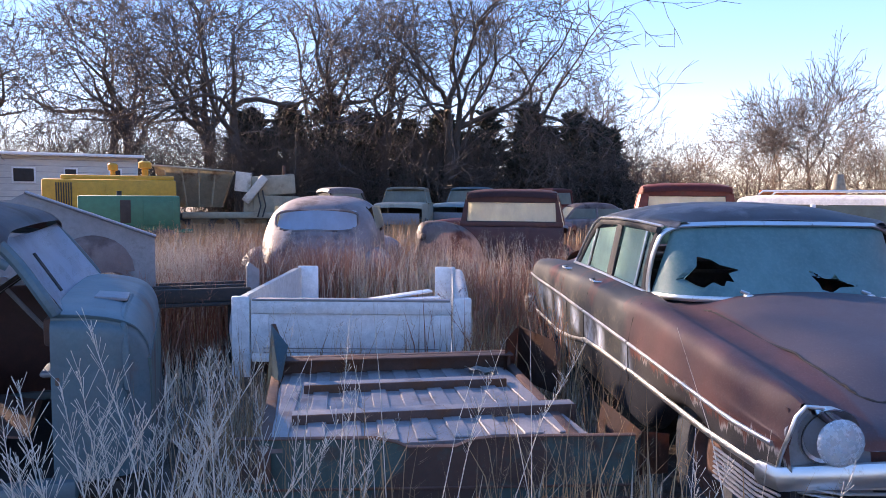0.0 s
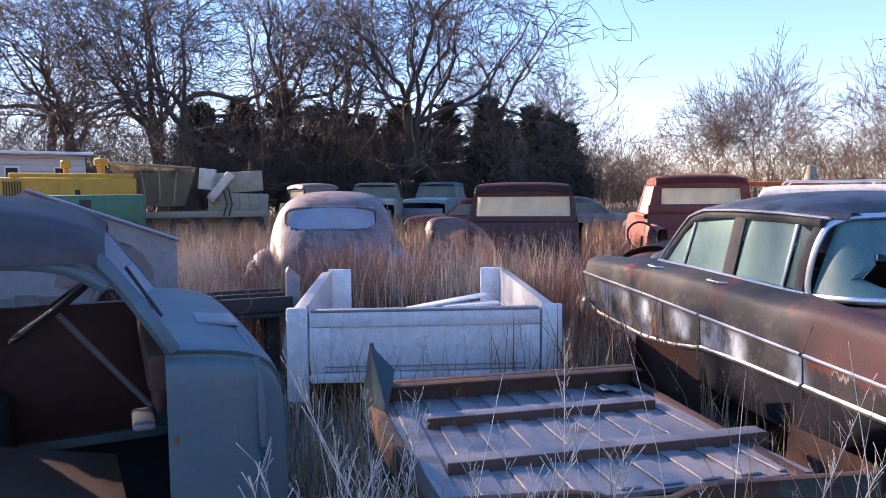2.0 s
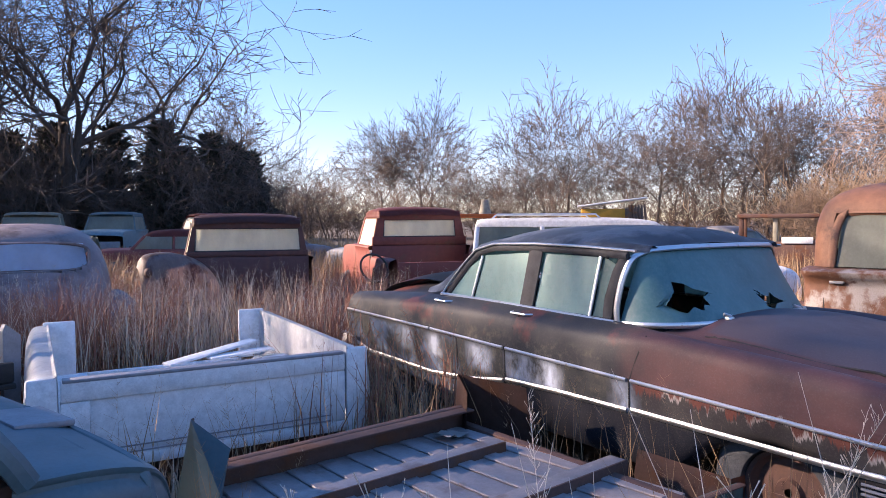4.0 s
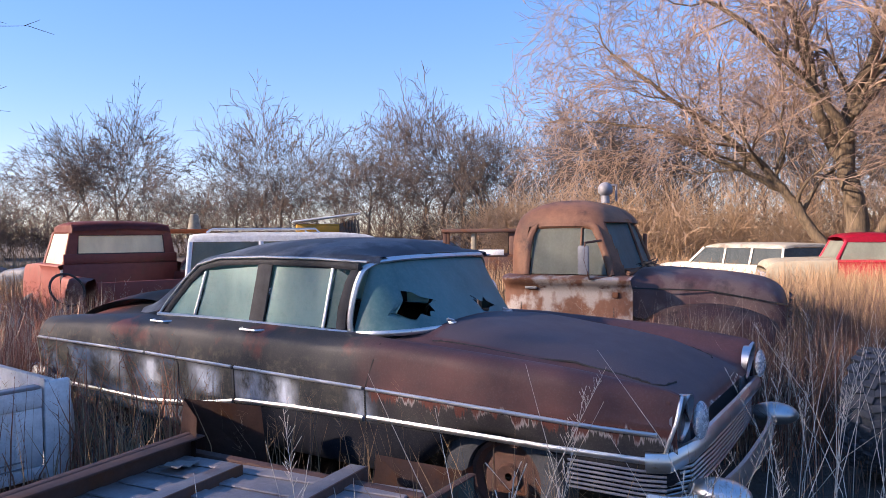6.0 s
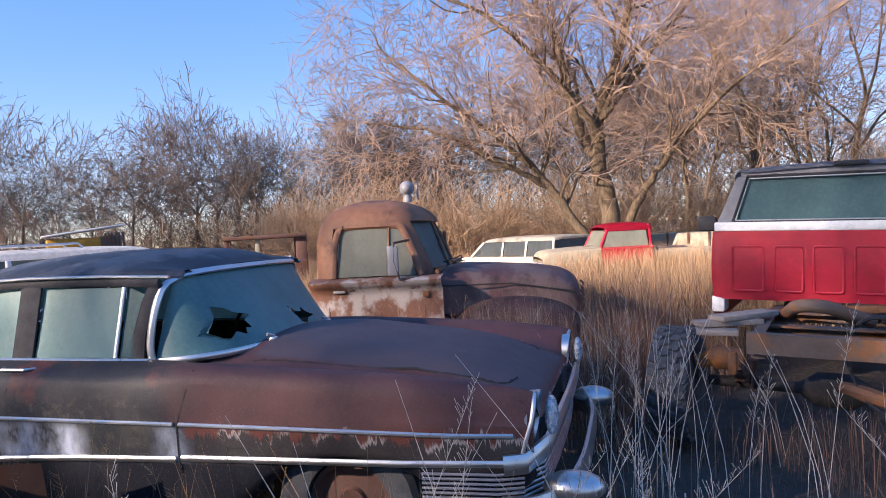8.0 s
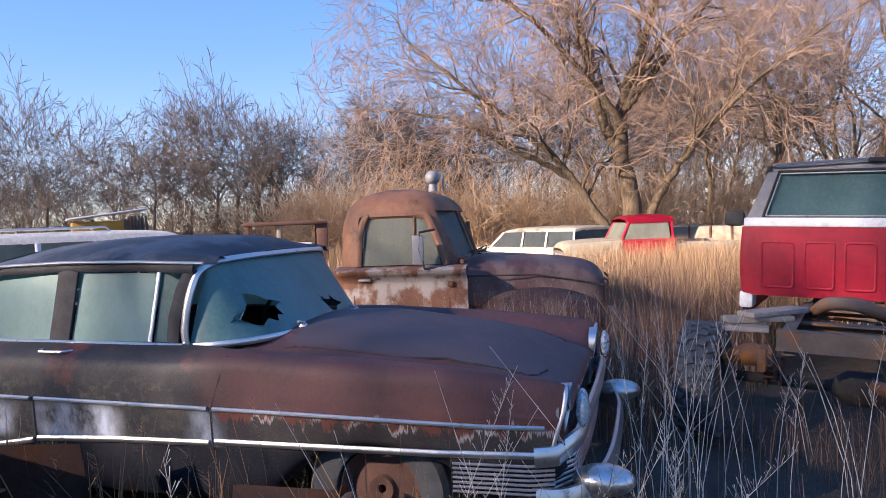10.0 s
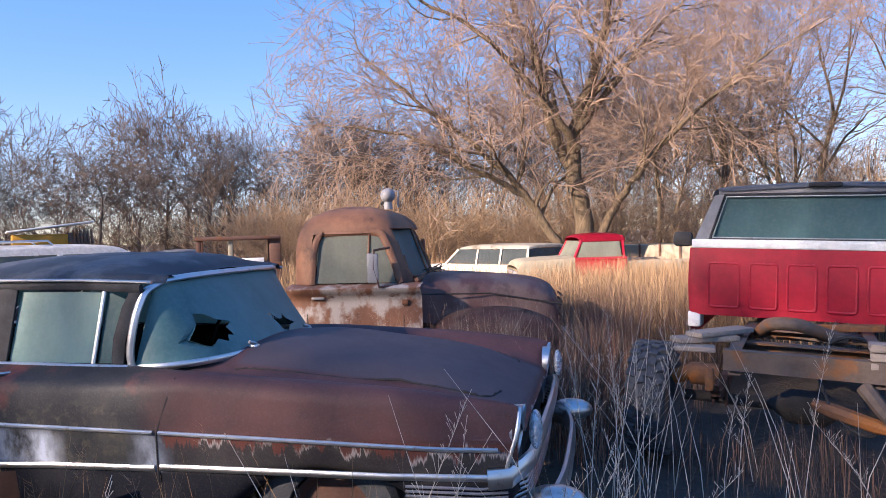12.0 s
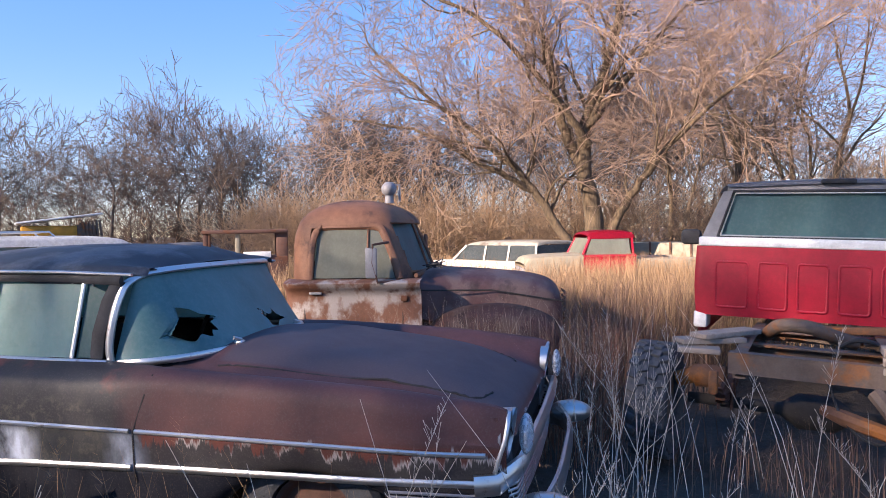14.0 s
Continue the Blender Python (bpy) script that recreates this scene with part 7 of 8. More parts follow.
def trailer_fender():
    b = thing("truck_bed_side", frame_of(-3.98, 5.66, 0.84, 0.55), "grey rusty truck bed side with wheel arch, leaning in the weeds", "truck bed")
    bm = bmesh.new()
    arch = [(0.62 + 0.24 * math.cos(a), 0.62 + 0.26 * math.sin(a)) for a in np.linspace(math.pi, 0, 10)]
    poly = [(-0.6, 0.15), (0.36, 0.15), (0.38, 0.62)] + arch[1:-1] + [(0.86, 0.62), (0.88, 0.15), (1.02, 0.15), (1.02, 1.16), (0, 1.56), (-0.1, 1.50), (-0.6, 1.45)]
    plate(bm, poly, 0.05, pose(0, 0, 0, 90))
    part("side_panel", bm, M["grey_paint"], b, smooth=False)
    moulding("top_rail", [(0, -0.02, 1.565), (1.03, -0.02, 1.165)], 0.1, 0.03, M["grey_paint"], b)
    bm = bmesh.new()
    tube(bm, [(x, -0.03, z) for x, z in arch], 0.03, 6)
    part("arch_lip", bm, M["mauve"], b)
    bm = bmesh.new()
    bmesh.ops.create_uvsphere(bm, u_segments=18, v_segments=10, radius=0.34, matrix=Matrix.Translation((0.5, 0.0, 0.85)) @ Matrix.Diagonal((1.1, 0.22, 1.05, 1)))
    bmesh.ops.delete(bm, geom=[f for f in bm.faces if f.calc_center_median().z < 0.86], context="FACES")
    part("fender_bulge", bm, M["mauve"], b)
    box("back_wall", (0.2, 0.2, 0.5), (1.5, 0.3, 0.6), M["dark"], b, 0.03)
    d = thing("flat_bed", frame_of(-2.95, 5.80, 0.9, 0.42), "low black steel truck bed frame lying in weeds", "truck bed")
    for y in (0, 0.25, 0.5):
        box("side_beam", (0.3, y, 0.66), (1.1, 0.05, 0.12), M["dark"], d, 0.01)
    box("deck", (0.3, 0.3, 0.58), (1.1, 0.7, 0.03), M["dark"], d, 0.005)
    for x in (-0.1, 0.7):
        box("leg", (x, 0.3, 0.28), (0.1, 0.5, 0.58), M["dark"], d, 0.01)
    flat("end_plate", [(0, 0), (0.1, 0), (0.12, 0.86), (0.02, 0.94), (0, 0.9)], 0.03, M["grey_paint"], d, pose(0.82, 0.1, 0.0, 90, 0, 20))


def right_scrap():
    b = thing("orange_beam", pose(8.1, 20.9, 0, 0, 0, -12), "orange steel beam on uprights", "beam")
    box("beam", (0, 0, 1.72), (2.2, 0.16, 0.13), M["orange"], b, 0.02)
    for x in (-0.9, 0.9):
        box("upright", (x, 0, 0.83), (0.12, 0.12, 1.66), M["rust"], b, 0.01)
    c = thing("grain_spout", pose(9.8, 22.6, 0), "pale cone-topped spout standing behind the vehicles", "spout")
    bar("cone", [(0, 0, 1.7), (0, 0, 2.3)], [0.24, 0.12], M["beige"], c, 12)
    bar("post", [(0, 0, 0), (0, 0, 1.7)], 0.07, M["rust"], c, 8)
    l = thing("loader", pose(14.3, 21.5, 0, 0, 0, -35), "yellow loader with a pale roof sheet and rusty machinery", "machine")
    box("roof_sheet", (0, 0, 2.2), (2.4, 1.4, 0.06), M["white"], l, 0.02, Matrix.Rotation(radians(-7), 4, "Y"))
    box("body", (-0.1, 0, 1.75), (1.9, 1.1, 0.45), M["yellow"], l, 0.05)
    box("engine", (0.75, -0.1, 1.55), (0.6, 1.0, 0.9), M["chassis"], l, 0.06)
    for k in range(6):
        bar("pipe", [(0.6 + 0.1 * k, -0.6, 2.1), (0.65 + 0.1 * k, -0.65, 1.5), (0.6 + 0.12 * k, -0.6, 0.9)], 0.04, M["chassis"], l)
    box("underframe", (0, 0, 0.95), (1.8, 1.0, 0.8), M["rust"], l, 0.05)
    for x in (-0.7, 0.7):
        tyre("wheel", pose(x, -0.5, 0.5), 0.5, 0.3, l, 18)
        tyre("wheel", pose(x, 0.5, 0.5), 0.5, 0.3, l, 18)
    # rusty open cab shells
    h = thing("cab_shell", pose(14.1, 14.1, 0, 0, 0, -52), "rusty open cab shell with a flat roof", "truck cab")
    box("roof", (0, 0, 1.66), (2.2, 1.5, 0.1), M["rust"], h, 0.03)
    for x in (-1.0, -0.2, 0.95):
        for y in (-0.6, 0.6):
            box("post", (x, y, 1.3), (0.12 if x < 0.9 else 0.3, 0.1, 0.7), M["beige"] if x == -0.2 else M["rust"], h, 0.02)
    box("body", (0, 0, 0.5), (2.2, 1.5, 1.0), M["rust"], h, 0.05)
    box("white_panel", (0.3, -0.77, 1.05), (0.7, 0.03, 0.16), M["white"], h, 0.01)
    # tan box body beyond the red pickup
    t = thing("box_trailer", pose(21.5, 3.2, -0.05, 0, 0, 85), "low tan plywood trailer box in the grass", "trailer")
    box("body", (0, 0, 0.75), (3.4, 1.6, 0.8), M["beige"], t, 0.03)
    for k in range(6):
        box("stake", (-1.5 + 0.6 * k, 0.82, 0.78), (0.06, 0.04, 0.8), M["rust"], t, 0.008)
    for x in (-0.8, 0.8):
        tyre("wheel", pose(x, 0.7, 0.33), 0.33, 0.2, t, 18)
    # low scrap roofs in the row behind the sedan
    for x, y, rz, mt, lab in ((6.6, 17.5, 30, "grey_paint", "dull grey old car roof among weeds"), (8.6, 14.6, 60, "brown", "dark old car body among weeds"), (17.5, 17.0, 10, "grey_paint", "grey old car body among weeds"), (1.8, 21.5, 80, "red", "rust-red old car body among weeds"), (4.6, 24.5, 100, "mauve", "faded brown old car body among weeds"), (-8.5, 14.0, 120, "grey_paint", "dull grey flat scrap car"), (8.4, -0.9, -100, "grey_paint", "grey old car half hidden behind the utility wagon")):
        far_car(pose(x, y, -0.05, 0, 0, rz) @ Matrix.Scale(0.9 if mt == "white" else 1, 4), mt, lab)


def far_car(m, mt, lab):
    b = thing("scrap_car", m, lab, "car", "scrap cars in the back rows")
    bm = bmesh.new()
    S = []
    for y, zt in ((0, 0.6), (0.08, 0.8), (1.2, 0.92), (3.0, 0.92), (4.2, 0.85), (4.4, 0.55)):
        half = [(0, y, zt), (0.7, y, zt - 0.02), (0.86, y, zt - 0.1), (0.88, y, 0.5), (0.82, y, 0.25)]
        S.append([(-a, c, d) for a, c, d in half[:0:-1]] + half)
    loft(bm, S, 20, 23)
    part("body", bm, M[mt], b)
    bm = bmesh.new()
    R = []
    for y, z in ((1.25, 1.25), (1.5, 1.38), (2.0, 1.42), (2.6, 1.38), (2.8, 1.28)):
        half = [(0, y, z), (0.45, y, z - 0.01), (0.62, y, z - 0.06), (0.68, y, 1.22)]
        R.append([(-a, c, d) for a, c, d in half[:0:-1]] + half)
    loft(bm, R, 14, 17)
    thicken(bm, 0.03)
    part("roof", bm, M[mt], b)
    for s in (1, -1):
        for y0, y1 in ((1.3, 0.9), (2.05, 2.05), (2.78, 3.1)):
            moulding("pillar", [(s * 0.67, y0, 1.24), (s * 0.8, y1, 0.88)], 0.03, 0.07, M[mt], b, up=(0, 1, 0))
        for wy in (0.8, 3.5):
            tyre("wheel", pose(s * 0.74, wy, 0.3), 0.32, 0.17, b, 16)
    for s in (1, -1):
        for a0, a1, b0, b1 in ((1.35, 2.02, 1.0, 2.02), (2.1, 2.75, 2.1, 3.02)):
            pane("side_glass", [(s * 0.79, b0, 0.9), (s * 0.79, b1, 0.9), (s * 0.67, a1, 1.24), (s * 0.67, a0, 1.24)], 0.008, M["grey_glass"], b)
    for q in ([(-0.72, 0.95, 0.9), (0.72, 0.95, 0.9), (0.62, 1.3, 1.25), (-0.62, 1.3, 1.25)], [(-0.72, 3.08, 0.9), (0.72, 3.08, 0.9), (0.62, 2.78, 1.26), (-0.62, 2.78, 1.26)]):
        pane("window_glass", q, 0.008, M["grey_glass"], b)


mobile_home()
paver()
spreader()
trailer_fender()
right_scrap()

# ---- trees: bare limbs and twigs, tapered, grown by a seeded rule ----
class Grow:
    def __init__(self, seed, minr=0.004, wob=0.26):
        self.minr, self.wob = minr, wob
        self.rng = random.Random(seed)
        self.wood = ([], [])
        self.twig = ([], [])

    def seg(self, out, pts, radii, n):
        vs, fs = out
        base = len(vs)
        side = None
        for i, p in enumerate(pts):
            d = (pts[min(i + 1, len(pts) - 1)] - pts[max(i - 1, 0)]).normalized()
            if side is None:
                side = d.orthogonal().normalized()
            side = (side - d * side.dot(d)).normalized()
            up = d.cross(side)
            for k in range(n):
                a = 2 * math.pi * k / n
                vs.append(tuple(p + radii[i] * (math.cos(a) * side + math.sin(a) * up)))
        for i in range(len(pts) - 1):
            for k in range(n):
                fs.append((base + i * n + k, base + i * n + (k + 1) % n, base + (i + 1) * n + (k + 1) % n, base + (i + 1) * n + k))

    def limb(self, p, d, length, r, level, deep, droop, spread, kids):
        R = self.rng
        steps = 6 if level < 2 else 4 if level < 3 else 1 if level >= deep else 2 if level == deep - 1 else 3
        pts, radii = [p.copy()], [r]
        q, dd = p.copy(), d.copy()
        end = 0.5
        for i in range(steps):
            wob = self.wob if level else 0.1
            dd = (dd + Vector((R.uniform(-wob, wob), R.uniform(-wob, wob), R.uniform(-wob, wob) + (0.07 if level < 3 else -droop)))).normalized()
            q = q + dd * (length / steps)
            pts.append(q.copy())
            radii.append(r * (1 - (1 - end) * (i + 1) / steps))
        self.seg(self.wood if level < 3 else self.twig, pts, radii, 8 if level == 0 else 6 if level == 1 else 4 if level == 2 else 3)
        if level >= deep:
            return
        nk = kids[min(level, len(kids) - 1)]
        for k in range(nk):
            t = R.uniform(0.35, 1.0) if level else R.uniform(0.55, 1.0)
            if k == 0:
                t = 1.0
            i = min(int(t * steps), steps - 1)
            f = t * steps - i
            at = pts[i].lerp(pts[i + 1], min(1, f))
            base = (pts[i + 1] - pts[i]).normalized()
            az = R.uniform(0, 2 * math.pi)
            sp = R.uniform(0.55, 1.0) * spread * (0.6 if k == 0 else 1)
            o = base.orthogonal().normalized()
            nd = (base * math.cos(sp) + (o * math.cos(az) + base.cross(o) * math.sin(az)) * math.sin(sp)).normalized()
            rr = (radii[i] * (1 - f) + radii[i + 1] * f) * (0.82 if k == 0 else R.uniform(0.5, 0.72))
            self.limb(at, nd, length * R.uniform(0.55, 0.82), max(rr, self.minr), level + 1, deep, droop, spread, kids)


def bare_tree(seed, h, r, deep, kids, spread, droop=0.0, lean=(0, 0, 1), bark="bark", twig="twig", stems=1, minr=None, wob=0.26, base=0.36):
    g = Grow(seed, minr or 0.005, wob)
    for s in range(stems):
        d = Vector(lean) if s == 0 else Vector((g.rng.uniform(-0.5, 0.5), g.rng.uniform(-0.5, 0.5), 1))
        off = Vector((0, 0, -0.1)) if s == 0 else Vector((g.rng.uniform(-0.25, 0.25), g.rng.uniform(-0.25, 0.25), -0.1))
        g.limb(off, d.normalized(), h * base, r * (1 if s == 0 else 0.7), 0, deep, droop, spread, kids)
    ob = thing("bare_tree", Matrix(), "tall bare winter tree with dark spreading limbs", "tree", "bare trees round the yard")
    part("trunk", g.wood, M[bark], ob)
    part("crown", g.twig, M[twig], ob, "fine bare twigs")
    return ob


def cedar(seed, h, w):
    R = random.Random(seed)
    ob = thing("cedar_tree", Matrix(), "dense dark evergreen cedar tree", "tree", "dark cedars behind the yard")
    bm = bmesh.new()
    tube(bm, [(0, 0, -0.1), (0.05, 0, h * 0.5), (0, 0, h * 0.96)], [0.16, 0.1, 0.02], 7)
    part("trunk", bm, M["bark"], ob)
    vs, fs = [], []
    # whorls of drooping sprays, longer and shorter boughs standing out of the cone
    boughs = [(R.uniform(0.05, 0.97), R.uniform(0, 2 * math.pi), R.uniform(0.65, 1.2)) for k in range(150)]
    for k in range(5200):
        t, a, reach = R.choice(boughs)
        u = R.random() ** 0.6
        rad = (w * (1 - t) ** 0.8 + 0.1) * reach * u
        c = Vector((rad * math.cos(a) + R.gauss(0, 0.16), rad * math.sin(a) + R.gauss(0, 0.16), h * t + 0.35 * u * reach + R.gauss(0, 0.17)))
        out = Vector((math.cos(a) + R.uniform(-0.7, 0.7), math.sin(a) + R.uniform(-0.7, 0.7), R.uniform(-0.3, 1.0))).normalized()
        L = R.uniform(0.22, 0.6)
        s = out.cross(Vector((R.uniform(-1, 1), R.uniform(-1, 1), R.uniform(-1, 1)))).normalized() * L * 0.26
        b = len(vs)
        vs += [tuple(c - s), tuple(c + out * L * 0.5 + s * 0.8), tuple(c + out * L), tuple(c + s)]
        fs += [(b, b + 1, b + 2), (b, b + 3, b + 1)]
    part("crown", (vs, fs), M["cedar"], ob)
    return ob


def thicket(name, spots, n, hmin, hmax, mat, label, seed, spread=1.5):
    """Many thin woody stems: what nobody could count."""
    R = random.Random(seed)
    g = Grow(seed, 0.006 + 0.004 * spread, 0.34)
    for i in range(n):
        x0, y0, x1, y1 = R.choice(spots)
        t = R.random()
        p = Vector((x0 + (x1 - x0) * t + R.gauss(0, spread), y0 + (y1 - y0) * t + R.gauss(0, spread), -0.05))
        d = Vector((R.uniform(-0.35, 0.35), R.uniform(-0.35, 0.35), 1)).normalized()
        h = R.uniform(hmin, hmax)
        g.limb(p, d, h * 0.5, 0.008 + 0.004 * h, 3, 5, -0.02, 0.95, (0, 0, 0, 5, 4))
    o = part(name, g.twig, mat)
    return tagged(o, label, "brush", kind="stuff")


def place(proto, rows):
    """First row moves the first tree, the others are copies: x, y, turn, scale."""
    for i, (x, y, rz, s) in enumerate(rows):
        m = pose(x, y, -0.05, 0, 0, rz) @ Matrix.Scale(s, 4)
        if i == 0:
            proto.matrix_world = m
        else:
            copy_thing(proto, m)


def far_rows(rows, protos, seed):
    R = random.Random(seed)
    use = {k: [] for k in range(len(protos))}
    for x, y, s in rows:
        use[R.randrange(len(protos))].append((x, y, R.uniform(0, 360), s * R.uniform(0.9, 1.1)))
    for k, p in enumerate(protos):
        if use[k]:
            place(p, use[k])
        else:
            p.matrix_world = pose(60 + 5 * k, 70, 0)


# the tall old trees behind the yard
elms = [bare_tree(11, 22, 0.40, 6, (5, 4, 4, 3, 3, 2), 0.95, 0.03, minr=0.02, wob=0.44, base=0.28), bare_tree(12, 22, 0.38, 6, (5, 4, 4, 3, 3, 2), 1.05, 0.03, minr=0.02, wob=0.46, base=0.28),
        bare_tree(13, 22, 0.38, 6, (5, 4, 3, 3, 3, 2), 0.95, 0.0, minr=0.02, stems=2, wob=0.42, base=0.28)]
place(elms[0], [(-22.0, 38.0, 20, 1.0), (-8.6, 44.0, 200, 1.1), (-30.0, 36.0, 90, 1.0), (6.0, 50.0, 10, 0.8)])
place(elms[1], [(-15.3, 37.5, 60, 1.05), (-0.5, 46.0, 130, 0.98), (-27.0, 44.0, 250, 1.05)])
place(elms[2], [(-18.5, 41.0, 300, 1.1), (-4.2, 43.0, 40, 1.08), (-12.5, 45.0, 160, 1.1)])
# cedars
cd = [cedar(1, 8.4, 2.7), cedar(2, 7.0, 3.1)]
place(cd[0], [(-12.5, 45.5, 0, 0.95), (-7.2, 46.0, 70, 0.8), (-2.0, 46.5, 140, 0.9), (3.4, 46.5, 20, 0.86), (-10.0, 44.0, 200, 0.85), (0.6, 45.0, 90, 0.9), (6.0, 48.0, 40, 0.75)])
place(cd[1], [(-14.8, 44.0, 0, 1.0), (-5.0, 45.0, 30, 0.95), (-17.0, 43.0, 90, 0.95), (1.8, 48.0, 60, 0.85), (-9.0, 47.0, 150, 0.95), (-3.6, 47.5, 220, 0.8), (4.8, 47.5, 10, 0.9)])
# the woods to the right, further off
woods = [bare_tree(31, 17, 0.22, 6, (5, 4, 4, 3, 2, 2), 0.8, 0.0, minr=0.03, wob=0.36), bare_tree(32, 17, 0.2, 6, (5, 4, 4, 3, 2, 2), 0.9, 0.0, minr=0.03, wob=0.36), bare_tree(33, 17, 0.21, 6, (5, 4, 4, 3, 2, 2), 0.72, -0.02, minr=0.03, wob=0.36)]
WR = random.Random(5)
rows = []
for k in range(46):
    t = k / 45
    a = radians(72 - 74 * t)      # bearing from the yard
    d = 66 - 14 * t + WR.uniform(-5, 7)
    rows.append((d * math.cos(a), d * math.sin(a), (0.68 + 0.36 * min(1, t * 2.2)) * WR.uniform(0.8, 1.12)))
far_rows(rows, woods, 9)
# a further row closes the gaps
for k in range(18):
    a = radians(78 - 88 * k / 17)
    d = 96 + WR.uniform(-8, 8)
    copy_thing(woods[k % 3], pose(d * math.cos(a), d * math.sin(a), -0.1, 0, 0, WR.uniform(0, 360)) @ Matrix.Scale(WR.uniform(0.8, 1.1), 4))
# the big sunlit tree on the right: one leaning trunk, long arching limbs to both sides
def main_tree():
    g = Grow(77, 0.0085, 0.36)
    R = g.rng
    T = Vector((19.3, 5.6, 0))
    left = Vector((-0.18, 0.98, 0))      # across the view from the yard
    deep = Vector((0.98, 0.18, 0))
    def guide(pts, r0, r1, kids, reach, d0):
        path = curve([T + left * a + deep * d + Vector((0, 0, z)) for a, z, d in pts], 5 * len(pts))
        path = [Vector(p) + Vector((R.uniform(-0.05, 0.05), R.uniform(-0.05, 0.05), R.uniform(-0.05, 0.05))) * (k > 0) for k, p in enumerate(path)]
        n = len(path)
        rad = [r0 + (r1 - r0) * (k / (n - 1)) ** 0.8 for k in range(n)]
        g.seg(g.wood, path, rad, 9)
        for c in range(kids):
            u = d0 + (1 - d0) * (c + R.random()) / kids
            k = min(n - 2, int(u * (n - 1)))
            axis = (path[k + 1] - path[k]).normalized()
            o = axis.orthogonal().normalized()
            az = R.uniform(0, 2 * math.pi)
            sp = R.uniform(0.5, 1.15)
            nd = (axis * math.cos(sp) + (o * math.cos(az) + axis.cross(o) * math.sin(az)) * math.sin(sp) + Vector((0, 0, 0.15))).normalized()
            g.limb(path[k], nd, reach * R.uniform(0.7, 1.25) * (1.15 - 0.4 * u), max(0.02, rad[k] * 0.5), 2, 6, 0.04, 0.8, (0, 0, 5, 4, 3, 2))
        g.limb(path[-1], (path[-1] - path[-2]).normalized(), reach * 0.9, r1, 2, 6, 0.04, 0.8, (0, 0, 5, 4, 3, 2))
    guide([(-0.1, -0.1, 0), (0.0, 1.9, 0), (0.25, 3.4, 0.1), (0.1, 5.0, 0.2), (-0.5, 6.6, 0.2), (-0.9, 8.6, 0.4), (-1.1, 11.0, 0.4)], 0.34, 0.05, 13, 2.3, 0.4)
    guide([(0.25, 3.2, 0.1), (0.9, 4.8, 0.3), (1.2, 6.6, 0.5), (1.9, 8.4, 0.8), (2.2, 10.0, 1.0)], 0.2, 0.04, 10, 2.2, 0.2)
    guide([(0.3, 0.1, 0), (0.8, 1.2, -0.2), (1.7, 2.7, -0.4), (2.9, 4.0, -0.7), (4.3, 5.2, -1.0), (6.0, 6.6, -1.0)], 0.19, 0.035, 15, 1.9, 0.3)
    guide([(1.7, 2.7, -0.4), (3.3, 3.6, -1.0), (5.0, 4.5, -1.4), (7.0, 4.9, -1.6)], 0.10, 0.025, 10, 1.7, 0.15)
    guide([(-0.2, 0.9, 0), (-0.8, 2.0, 0), (-1.7, 3.4, -0.3), (-3.2, 4.9, -0.6), (-5.2, 6.4, -0.6)], 0.17, 0.03, 12, 1.9, 0.3)
    guide([(0.1, 4.0, 0), (1.2, 5.6, -0.6), (3.0, 7.4, -1.5), (5.2, 8.6, -2.0)], 0.14, 0.03, 12, 2.0, 0.2)
    guide([(0.1, 4.6, 0), (-1.0, 6.0, 0.6), (-2.2, 7.6, 1.2), (-3.8, 9.2, 1.5)], 0.13, 0.03, 10, 2.0, 0.2)
    guide([(0.2, 3.0, 0), (0.6, 4.4, 1.4), (1.0, 6.4, 2.8), (1.6, 8.6, 3.4)], 0.12, 0.03, 7, 1.9, 0.3)
    ob = thing("bare_tree", Matrix(), "large sunlit bare tree with low fork and russet drooping twigs", "tree")
    part("trunk", g.wood, M["bark_warm"], ob)
    part("crown", g.twig, M["twig_warm"], ob, "russet fine twigs")


main_tree()
near = [bare_tree(51, 16, 0.18, 6, (5, 4, 4, 3, 3, 2), 0.65, 0.02, bark="bark_warm", twig="twig_warm", minr=0.008), bare_tree(52, 16, 0.16, 6, (4, 4, 4, 3, 3, 2), 0.6, 0.02, bark="bark_warm", twig="twig_warm", stems=2, minr=0.008)]
place(near[0], [(28, 1.8, 0, 0.95), (29, -5.5, 100, 1.0), (31, -10, 200, 1.05), (34, 9, 60, 0.8)])
place(near[1], [(27.5, -1.5, 0, 1.0), (26.5, -7.5, 130, 0.95), (32, 4.5, 220, 0.9), (30, -14, 30, 1.0), (33, -1, 80, 1.0)])
# brush along the wood edge
thicket("brush", [(24, 16, 26, 6), (25, 5, 27, -12), (23, 18, 34, 26)], 650, 2.0, 4.6, M["brush"], "tan leafless brush along the wood edge", 3)
thicket("brush", [(45, 40, 22, 60), (52, 20, 44, 42), (20, 62, 6, 62), (40, 14, 40, -16)], 1200, 2.0, 6.5, M["twig_brown"], "brown leafless undergrowth below the far woods", 4, 3.0)
thicket("brush", [(-30, 34, -14, 39), (-14, 40, 8, 46)], 550, 3.0, 8.0, M["twig"], "grey leafless undergrowth below the old trees", 6, 2.0)
